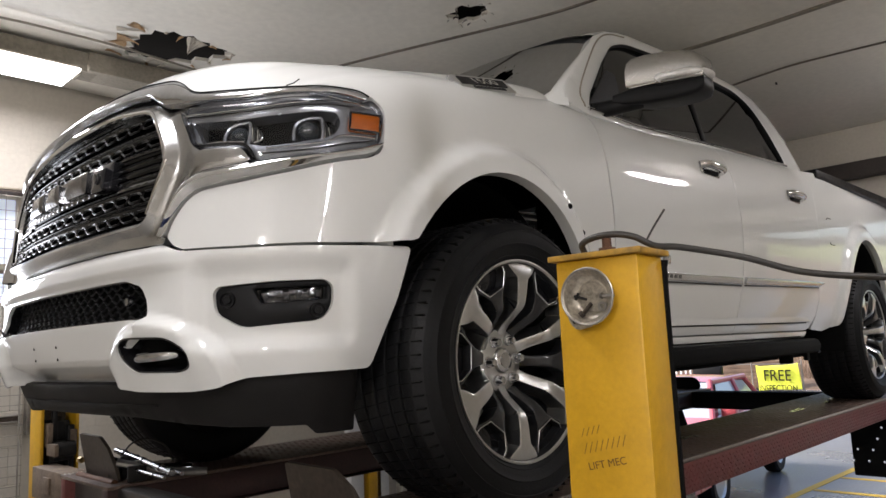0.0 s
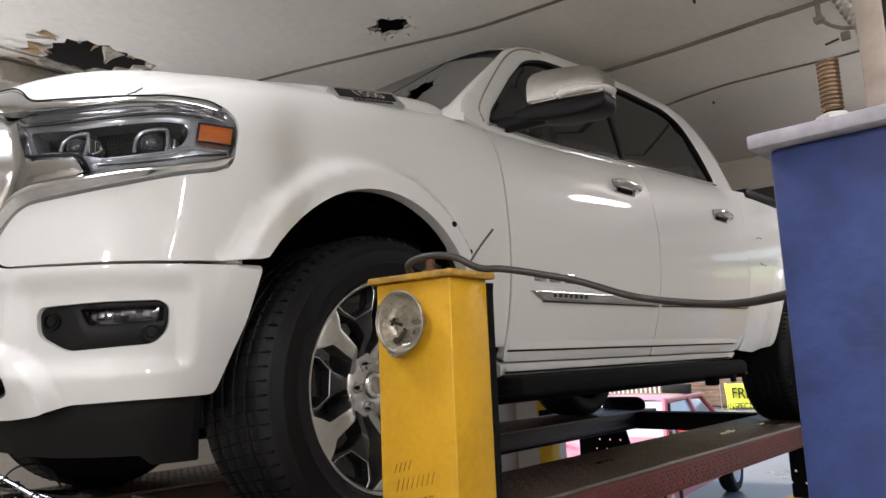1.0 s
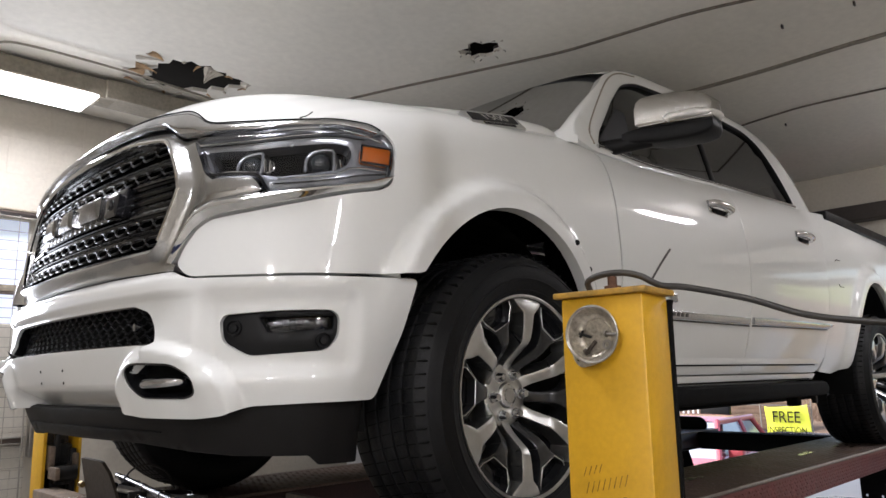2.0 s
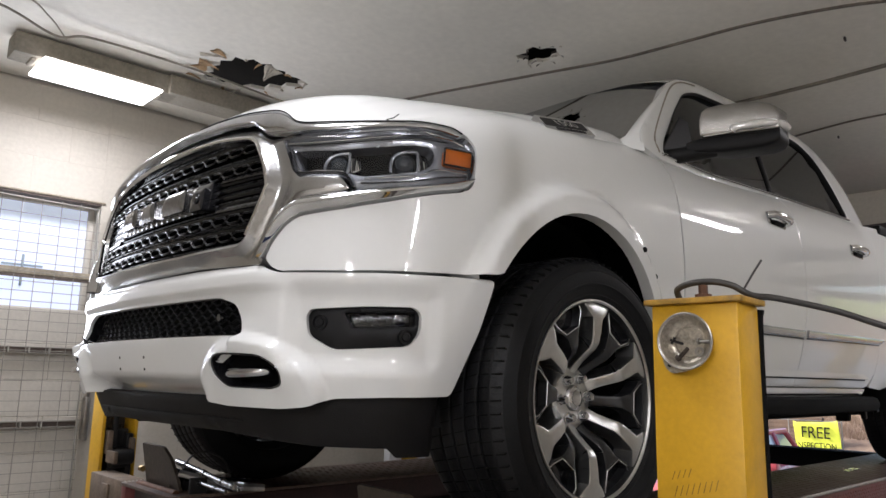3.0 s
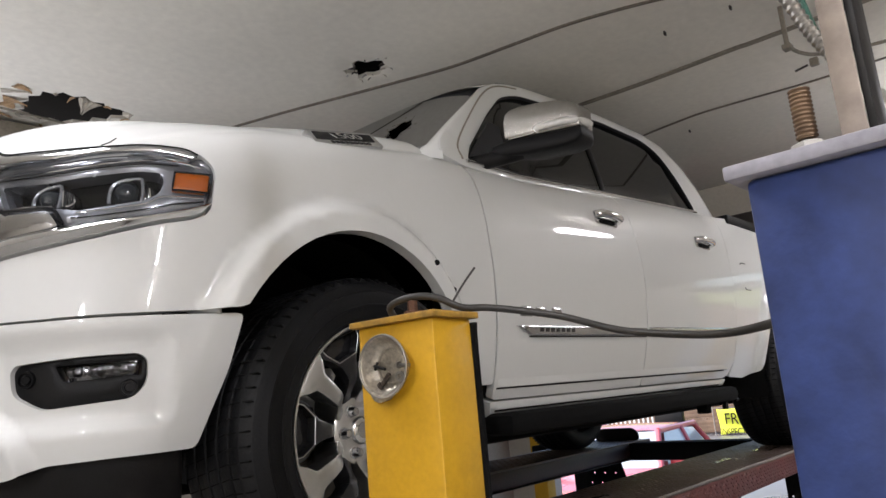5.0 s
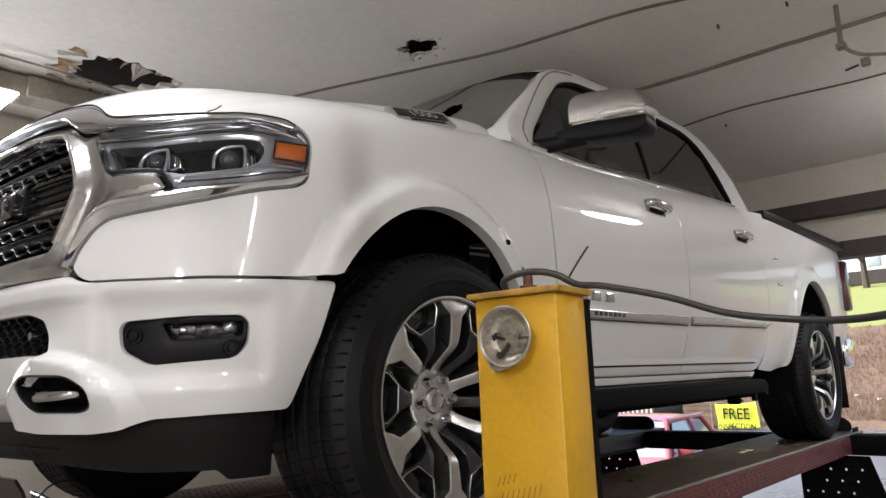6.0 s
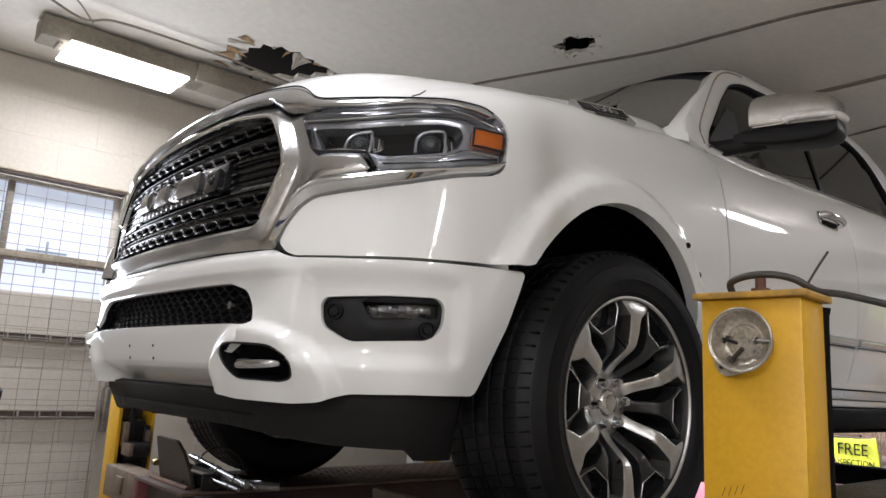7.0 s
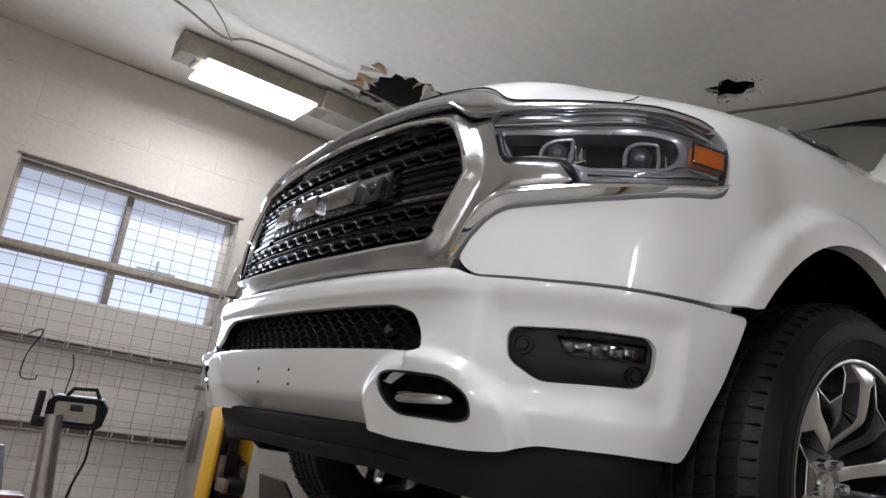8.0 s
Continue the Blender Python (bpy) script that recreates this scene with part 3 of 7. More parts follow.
build_lamp("ceiling_lamp", 5.4, .05, 3.10, .70, .12, 4)
# loose conduit by the lamp
bm = bmesh.new()
tube(bm, spline([Vector(p) for p in ((-.6, 3.9, 3.25), (.2, 3.80, 3.255), (.55, 3.78, 3.24), (.80, 3.80, 3.18), (.95, 3.82, 3.23), (1.3, 3.82, 3.24), (1.7, 3.84, 3.24), (2.4, 3.95, 3.25))], 8), .006, 6)
tagged(part("ceiling_cable", bm, GRIMY), label="grey cable clipped along the ceiling", category="cable")
bm = bmesh.new()
tube(bm, spline([Vector(p) for p in ((.2, 3.72, 3.262), (.60, 3.66, 3.262), (.74, 3.70, 3.22), (.86, 3.85, 3.20))], 8), .004, 6)
tagged(part("ceiling_cable", bm, GRIMY), label="thin drooping cable beside the ceiling lamp", category="cable")
tagged(part("ceiling_duct", boxes(((1.45, 4.02, 3.15), (2.7, 4.20, 3.262), .01)), GRIMY), label="pale painted box duct along the ceiling", category="duct")

# ---------------------------------------------------------------- the pickup: x back from the front axle, y from the middle, z from the deck
TX, TY, TZ = 1.7, 2.40, 1.155
PLAN = [(-.925, .2), (-.93, 0), (-.925, -.2), (-.912, -.4), (-.885, -.58), (-.845, -.69), (-.785, -.79), (-.70, -.88), (-.60, -.94), (-.50, -.967),
        (-.35, -.98), (0, -.99), (.5, -.99), (1.6, -.995), (2.7, -.985), (3.6, -.968), (4.3, -.952), (4.7, -.93)]
_c = np.array([tuple(v)[:2] for v in spline([(x, y, 0) for x, y in PLAN], 16)])[16:]
_s = np.r_[0, np.cumsum(np.hypot(*np.diff(_c, axis=0).T))]
_t = np.gradient(_c, _s, axis=0)
_t /= np.linalg.norm(_t, axis=1)[:, None]
_n = np.stack([_t[:, 1], -_t[:, 0]], 1)          # points outwards
NOTCH = 1.012                                    # where hood, fender and headlight meet
SX = lambda x: float(np.interp(x, _c[60:, 0], _s[60:]))


def hood_rise(u, z0, z1):
    return z0 + (z1 - z0) * (1 - (1 - np.clip(u, 0, 1)) ** 3)


def soft(xs, ys, w=.03):
    """A table smoothed over the width w."""
    t = np.arange(min(xs) - .3, max(xs) + .3, .002)
    y = np.interp(t, xs, ys)
    k = max(3, int(w / .002)) | 1
    for _ in range(3):
        y = np.convolve(np.pad(y, k // 2, mode="edge"), np.ones(k) / k, "valid")
    return lambda v: np.interp(v, t, y)


FRONT = soft([.25, .35, .45, .55, .70, .80, .95, 1.05, 1.12, 1.18, 1.22, 1.26], [.10, .05, .015, 0, .005, .015, .03, .047, .066, .09, .125, .20])
SIDE = soft([-.03, 0, .012, .03, .06, .10, .16, .25, .40, .55], [.22, .15, .122, .096, .066, .042, .022, .009, .002, 0], .03)
LOW = soft([.25, .35, .45, .55, .70, .85, 1.0], [.16, .125, .085, .050, .018, .003, 0], .08)
BELT = soft([2.12, 2.2, 2.6, 3.2, 3.95, 4.3, 4.6], [1.296, 1.300, 1.305, 1.340, 1.392, 1.402, 1.56], .10)


def fender_top(s):
    """Height of the hood's edge along the side."""
    x = np.interp(s, _s, _c[:, 0])
    return hood_rise((x + .63) / 1.05, 1.106, 1.257) + .035 * ease(.12, .52, x)


def body(s, z, flare=1.0):
    """The painted skin, by the way s round the plan from the middle of the nose, and the height z."""
    s, z = np.broadcast_arrays(np.asarray(s, float), np.asarray(z, float))
    sg, s = np.where(s < 0, -1.0, 1.0), np.abs(s)
    front = FRONT(z)
    bl = ease(1.95, 2.3, s)
    top = (1 - bl) * (fender_top(s) + .013) + bl * BELT(s)
    q = top - z
    side = SIDE(q)
    low = LOW(z)
    w = ease(.95, 1.35, s)
    d = (1 - w) * front + w * (side + low)
    x0, y0 = np.interp(s, _s, _c[:, 0]), np.interp(s, _s, _c[:, 1])
    for cx, a, b, out in ((-.03, .437, .525, .042), (3.62, .49, .60, .035)):
        rho = np.sqrt(((x0 - cx) / a) ** 2 + ((z - .405) / b) ** 2)
        d = d - flare * out * (1 - ease(1.09, 1.20, rho)) * ease(.5, .72, z + (cx > 1) * .2)
    x = x0 - np.interp(s, _s, _n[:, 0]) * d
    y = y0 - np.interp(s, _s, _n[:, 1]) * d
    return np.stack([x, sg * y * 1.0, z], -1)


def bump_skin(s, z):
    """The bumper's own shape: a rounded top, dished fog lamp pockets and a swelling round each tow hook."""
    a = np.abs(s)
    d = .05 * ease(.69, .745, z) ** 2 + .075 * np.clip((.446 - z) / .046, 0, 1) * (1 - ease(.40, .47, a))
    qf = np.maximum(np.abs(a - .918) - .165, 0) ** 2 + np.maximum(np.abs(z - .568) - .065, 0) ** 2
    d = d + .020 * (1 - ease(.0, .050, np.sqrt(qf)))
    qh = np.sqrt(((a - .575) / np.where(a > .575, .25, .17)) ** 2 + (np.maximum(z - .39, 0) / .160) ** 2)
    d = d - .034 * (1 - ease(np.where(a > .575, .91, .70), 1.05, qh)) + .010 * (1 - ease(.45, .80, qh))
    qc = ease(.555, .60, z) * (1 - ease(.52, .70, a))
    d = d + .012 * qc - .012 * ease(.655, .67, z) * (1 - ease(.6, .75, a))
    P = body(s, z, .15)
    e = 1e-3
    t = body(s + e, z, .15) - body(s - e, z, .15)
    n = np.stack([t[..., 1], -t[..., 0], 0 * z], -1)
    n /= np.linalg.norm(n, axis=-1)[..., None]
    return P - n * d[..., None]


truck = empty("pickup_truck", (TX, TY, TZ), label="white crew-cab pickup truck with chrome trim raised on the lift deck", category="pickup truck")


def mirrored(poly):
    return [(-p[0], *p[1:]) for p in poly][::-1]


# --- bumper
half = [(0, .737), (.30, .737), (.60, .728), (.635, .722), (.69, .700), (.84, .697), (1.08, .699), (1.292, .707), (1.260, .572), (1.194, .407), (.99, .405), (.84, .400),
        (.79, .380), (.71, .373), (.53, .375), (.44, .385), (0, .380)]
bumper_line = rounded(half[1:-1] + mirrored(half[1:-1]), .02)
lower_grille_line = rounded([(.47, .648), (.545, .628), (.585, .575), (.59, .548), (-.59, .548), (-.585, .575), (-.545, .628), (-.47, .648)], .02)
hook_line = rounded([(.497, .500), (.525, .506), (.675, .500), (.724, .468), (.728, .428), (.692, .417), (.547, .419), (.502, .447)], .03)
fog_line = rounded([(.766, .598), (.778, .612), (.92, .619), (1.048, .621), (1.069, .606), (1.069, .556), (1.036, .524), (.838, .513), (.772, .548)], .020)
bumper = sheet("bumper", bumper_line, bump_skin, PAINT, truck, [lower_grille_line, hook_line, mirrored(hook_line), fog_line, mirrored(fog_line)], step=.010, depth=.035, roll=.006, fair=.009, label="white painted front bumper")


def back(fn, d):
    """The surface fn set in by d."""
    def f(s, z):
        P, e = fn(s, z), 1e-3
        t = fn(s + e, z) - fn(s - e, z)
        n = np.stack([t[..., 1], -t[..., 0], 0 * P[..., 0]], -1)
        n /= np.linalg.norm(n, axis=-1)[..., None]
        return P - n * d
    return f


def band(u0, u1, z0, z1):
    return np.array([(u0, z0), (u1, z0), (u1, z1), (u0, z1)])


lower_grille = sheet("lower_grille", band(-.62, .62, .53, .665), back(bump_skin, .075), DARK, bumper, step=.04)
# woven mesh of the lower grille
bm = bmesh.new()
for k in range(6):
    z0 = .556 + k * .0165
    for j in range(46):
        s0 = -.575 + j * .025
        if abs(s0) > .56 - max(0, z0 - .61) * 1.8:
            continue
        a0 = .0055 * (1 if (j + k) % 2 else -1)
        pts = [back(bump_skin, .045)(np.array(s0 + t * .025), np.array(z0 + a0 * math.cos(math.pi * t))) for t in (0, .33, .66, 1)]
        tube(bm, [Vector(p) for p in pts], .0028, 5)
part("grille_mesh", bm, BLACK, bumper)
rim_in = rounded([(p[0] * .985, .598 + (p[1] - .598) * .90) for p in ((.47, .650), (.545, .630), (.587, .575), (.592, .546), (-.592, .546), (-.587, .575), (-.545, .630), (-.47, .650))], .02)
sheet("grille_frame", lower_grille_line, back(bump_skin, .012), GLOSS, bumper, [rim_in], step=.03, depth=.03, roll=.003)
for sg in (1, -1):
    hl = hook_line if sg > 0 else mirrored(hook_line)
    sheet("hook_pocket", np.array(hl) * 1.0 + 0, back(bump_skin, .06), DARK, bumper, step=.03)
    inner = [((p[0] - sg * .612) * .93 + sg * .612, (p[1] - .462) * .88 + .462) for p in hl]
    sheet("hook_bezel", hl, back(bump_skin, .006), GLOSS, bumper, [inner], step=.03, depth=.05, roll=.003)
    bm = bmesh.new()
    path = [back(bump_skin, d)(np.array(sg * s), np.array(z)) for s, z, d in ((.664, .462, .06), (.666, .462, .035), (.644, .460, .018), (.609, .458, .012), (.564, .456, .014), (.534, .455, .030), (.529, .455, .06))]
    tube(bm, spline([Vector(p) for p in path], 6), .0125, 12)
    part("tow_hook", bm, SMOKE, bumper, "chrome tow hook")
    # fog lamp pocket
    fl = fog_line if sg > 0 else mirrored(fog_line)
    slot = rounded([(sg * .862, .604), (sg * 1.058, .608), (sg * 1.058, .575), (sg * .884, .568)][::sg], .008)
    pocket = sheet("fog_bezel", fl, back(bump_skin, .014), BLACK, bumper, [slot], step=.02, depth=.03, roll=.004, label="black fog lamp bezel")
    lamp = sheet("fog_lamp", rounded([(sg * .87, .603), (sg * 1.055, .607), (sg * 1.055, .562), (sg * .87, .558)][::sg], .005), back(bump_skin, .05), GLOSS, bumper, step=.02, label="clear fog lamp")
    bm = bmesh.new()
    for j in range(9):
        c = Vector(back(bump_skin, .035)(np.array(sg * (.890 + j * .0185)), np.array(.590 + .004 * ((j * 5) % 3 - 1))))
        o = Vector(back(bump_skin, .0)(np.array(sg * (.890 + j * .0185 + .006 * ((j * 7) % 3 - 1))), np.array(.590 + .012 * ((j * 5) % 3 - 1))))
        box(bm, (-.0075, -.008 - .003 * (j % 2), -.004), (.0075, .009, .006), .002, Matrix.Translation(c) @ (o - c).to_track_quat("Z", "Y").to_matrix().to_4x4())
    part("led", bm, FOGBIT, lamp)
    sheet("lens", slot, back(bump_skin, .022), LENS, lamp, step=.03, depth=.002, roll=.002).visible_shadow = False
    for s, z in ((.800, .580), (1.030, .549)):
        c = Vector(back(bump_skin, .018)(np.array(sg * s), np.array(z)))
        o = Vector(back(bump_skin, .0)(np.array(sg * s), np.array(z)))
        m = Matrix.Translation(c) @ (o - c).to_track_quat("Z", "Y").to_matrix().to_4x4()
        bm = bmesh.new()
        lathe(bm, [(0, .010), (.009, .010), (.0105, .008), (.0105, .005), (.015, .005), (.0165, .011), (.0185, .011), (.0195, 0)], m, 24)
        part("parking_sensor", bm, BLACK, bumper)
for s, z in ((-.10, .497), (.09, .497), (-.10, .463), (.09, .463)):
    c = Vector(bump_skin(np.array(s), np.array(z)))
    part("plate_hole", rod(bmesh.new(), c + Vector((-.0015, 0, 0)), c + Vector((.004, 0, 0)), .004, 10), DARK, bumper)
c = Vector(back(bump_skin, .05)(np.array(.43), np.array(.60)))
part("parking_sensor", lathe(bmesh.new(), [(0, .018), (.010, .018), (.013, .012), (.015, 0)], Matrix.Translation(c) @ Matrix.Rotation(radians(-90), 4, "Y"), 20), GLOSS, bumper)

# --- air dam under the bumper
dam = [(0, .388), (.44, .390), (.53, .385), (.71, .378), (.79, .386), (.84, .406), (1.17, .412), (1.195, .255), (1.035, .258), (1.0, .281), (.77, .283), (.4, .305), (0, .335)]
sheet("air_dam", rounded(dam[1:-1] + mirrored(dam[1:-1]), .008), back(body, .022), DAM, truck, step=.04, depth=.02, roll=.005, label="dusty black plastic air dam")
sheet("dam_lip", rounded([(-.40, .339), (.40, .339), (.53, .336), (.42, .312), (.30, .309), (-.30, .309), (-.42, .312), (-.53, .336)], .004), back(body, .014), DAM, truck, step=.04, depth=.02, roll=.006, label="raised lower lip of the air dam")

def loft(name, top, low, profile, material, parent, n=60, skin=None, label=""):
    """A strip between two lines on the body, with a profile of (share from the top, depth)."""
    def even(line):
        p = np.array(line, float)
        d = np.r_[0, np.cumsum(np.hypot(*np.diff(p, axis=0).T))]
        t = np.linspace(0, d[-1], n)
        return np.stack([np.interp(t, d, p[:, 0]), np.interp(t, d, p[:, 1])], 1)
    A, B = even(top), even(low)
    for _ in range(2):
        for q in (A, B):
            q[1:-1] = (q[:-2] + 2 * q[1:-1] + q[2:]) / 4
    rows = [back(skin or body, d)(*(A + (B - A) * f).T) for f, d in profile]
    kk = np.arange(len(rows) * n).reshape(len(rows), n)
    fq = np.stack([kk[:-1, :-1], kk[:-1, 1:], kk[1:, 1:], kk[1:, :-1]], -1).reshape(-1, 4)
    V = np.concatenate(rows)
    return raw(name, V, fq, material, parent, label)


# --- grille
open_half = [(.0, 1.130), (.29, 1.116), (.41, 1.101), (.49, 1.088), (.528, 1.070), (.562, 1.030), (.590, .988), (.608, .945), (.606, .920), (.557, .805), (.535, .785), (.25, .779), (0, .775)]
grille_line = rounded(open_half[1:-1] + mirrored(open_half[1:-1]), .018)
# the edge of the hood over the nose, and the crease of the chrome crest under it
CREST = [(0, 1.207), (.12, 1.206), (.25, 1.200), (.42, 1.181), (.52, 1.166), (.592, 1.154), (.640, 1.136), (.692, 1.104), (.78, 1.095), (.90, 1.094), (NOTCH, 1.102), (1.07, 1.108), (1.135, 1.108), (1.172, 1.104), (1.196, 1.091)]
CREASE = [(0, 1.176), (.12, 1.172), (.25, 1.160), (.385, 1.145), (.492, 1.128), (.522, 1.110), (.563, 1.086), (.70, 1.067), (.83, 1.062), (.955, 1.074), (1.06, 1.084), (1.13, 1.082), (1.175, 1.074)]
both_sides = lambda line, dz: [(-a, z + dz) for a, z in line[:0:-1]] + [(a, z + dz) for a, z in line]
loft("chrome_crest", both_sides(CREST, -.003), both_sides(CREASE, 0), [(0, .012), (.02, .0), (.10, -.005), (.3, -.009), (.6, -.010), (.76, -.008), (.88, -.002), (.96, .006), (1, .013), (1.03, .022)], SMOKE, truck, 220, label="smoked chrome crest under the hood edge")
for sg in (1, -1):
    bm = bmesh.new()
    tube(bm, spline([Vector(back(body, -.004)(np.array(sg * a), np.array(z - .001))) for a, z in CREST[1:]], 4), .0020, 6)
    part("hood_seal", bm, DARK, truck)
bm = bmesh.new()
tube(bm, [Vector(back(body, d)(np.array(a), np.array(z))) for a, z, d in ((.955, 1.098, -.006), (.975, 1.103, -.012), (.99, 1.116, -.012))], .0014, 6)
part("seal_end", bm, DARK, truck)
sur_half = [(a, z - .002) for a, z in CREASE[1:8]] + [(.64, 1.056), (.668, 1.016), (.702, .956), (.835, .949), (.862, .912), (.845, .906), (.72, .894), (.687, .878), (.663, .855), (.644, .819), (.622, .760), (.618, .728), (.30, .738)]


def dished(s, z):
    """The surround: a fillet beside the rim, hollow in the middle, proud again at its outer edge."""
    s, z = np.broadcast_arrays(np.asarray(s, float), np.asarray(z, float))
    q = np.stack([s.ravel(), z.ravel()], 1)
    f = away(q, grille_line).reshape(s.shape)
    P, e = body(s, z), 1e-3
    t = body(s + e, z) - body(s - e, z)
    n = np.stack([t[..., 1], -t[..., 0], 0 * z], -1)
    n /= np.linalg.norm(n, axis=-1)[..., None]
    d = .002 + .026 * ease(.004, .040, f) - .022 * ease(.045, .13, f)
    return P - n * d[..., None]


sheet("grille_surround", rounded(sur_half + mirrored(sur_half), .010), dished, SATIN, truck, [grille_line], step=.012, depth=.05, roll=.008, label="satin chrome grille surround")
bm = bmesh.new()
for sg in (1, -1):
    half_ = open_half[1:-1]
    tube(bm, [Vector(back(body, .008)(np.array(sg * q[0]), np.array(q[1]))) for q in spline([(a, z, 0) for a, z in ([(0, 1.130)] if sg else []) + half_[:9]], 6)], .0075, 8)
part("grille_rim", bm, CHROME, truck, "bright chrome grille rim")
grille = sheet("grille", grille_line, back(body, .085), DARK, truck, step=.06, label="black grille with chrome-edged bars")


def open_edge(z):
    """Half the grille's opening at a height."""
    return float(np.interp(z, [.78, .80, .915, .945, 1.006, 1.065, 1.095, 1.108], [.52, .55, .602, .604, .576, .526, .49, .42]))


def strip(z, h, lift=0.0, cut=.004):
    e = open_edge(z) - cut
    return rounded([(-e, z - h / 2), (e, z - h / 2), (e, z + h / 2), (-e, z + h / 2)], .003)


for z, h in ((1.094, .016), (1.030, .026), (.980, .016), (.957, .015), (.935, .015), (.913, .015), (.889, .018), (.838, .026), (.789, .012)):
    ends = ((-open_edge(z) + .004, -.33), (.33, open_edge(z) - .004)) if .90 < z < .97 else ((-open_edge(z) + .004, open_edge(z) - .004),)
    for u0, u1 in ends:
        sheet("bar", rounded([(u0, z - h / 2), (u1, z - h / 2), (u1, z + h / 2), (u0, z + h / 2)], .003), back(body, .034), BAR, grille, step=.05, depth=.03, roll=.006)
        tube_bm = bmesh.new()
        tube(tube_bm, [Vector(back(body, .034)(np.array(u0 + (u1 - u0) * k / 16), np.array(z + h * .42))) for k in range(17)], .0014, 5)
        part("bar_edge", tube_bm, LINK, grille)
for z in (1.062, 1.003, .862, .813):
    e = open_edge(z) - .010
    k = int(2 * e / .066)
    pitch = 2 * e / k
    bm = bmesh.new()
    for up in (1, -1):
        pts = []
        for j in range(k):
            c = -e + (j + .5) * pitch
            pts += [(c - .46 * pitch, z + up * .0030), (c - .30 * pitch, z + up * .0108), (c + .30 * pitch, z + up * .0108), (c + .46 * pitch, z + up * .0030)]
        tube(bm, [Vector(back(body, .022)(np.array(a), np.array(b))) for a, b in pts], .0030, 6)
    part("chrome_link", bm, LINK, grille, "dark chrome link row of the grille")
# maker's mark: three plain chrome blocks on a black plate, and the camera beside it
sheet("badge_plate", rounded([(-.32, .905), (.335, .905), (.335, .990), (-.32, .990)], .01), back(body, .018), GLOSS, grille, step=.04, depth=.02, roll=.004)
for u, wl_, wu in ((-.205, .062, .050), (-.045, .064, .034), (.140, .074, .068)):
    sheet("emblem_block", rounded([(u - wl_, .918), (u + wl_, .918), (u + wu, .982), (u - wu, .982)], .008), back(body, -.004), WORNCHROME, grille, step=.015, depth=.03, roll=.012, label="plain worn chrome block")
sheet("camera_housing", rounded([(.258, .905), (.330, .905), (.330, .970), (.258, .970)], .008), back(body, -.002), GLOSS, grille, step=.03, depth=.03, roll=.006)
c = Vector(body(np.array(.297), np.array(.94)))
part("camera_lens", lathe(bmesh.new(), [(0, .008), (.012, .007), (.016, .002), (.016, -.004)], Matrix.Translation(c + Vector((-.004, 0, 0))) @ Matrix.Rotation(radians(-90), 4, "Y"), 20), GLOSS, grille)
for sg in (1, -1):
    e0 = .36
    lo = rounded([(sg * e0, .893), (sg * .57, .890), (sg * .598, .935), (sg * .572, .988), (sg * e0, .990)][::sg], .012)
    hi = rounded([(sg * (e0 - .012), .903), (sg * .562, .901), (sg * .585, .936), (sg * .564, .978), (sg * (e0 - .012), .980)][::sg], .012)
    sheet("vent_frame", lo, back(body, .026), GLOSS, grille, [hi], step=.04, depth=.03, roll=.003)

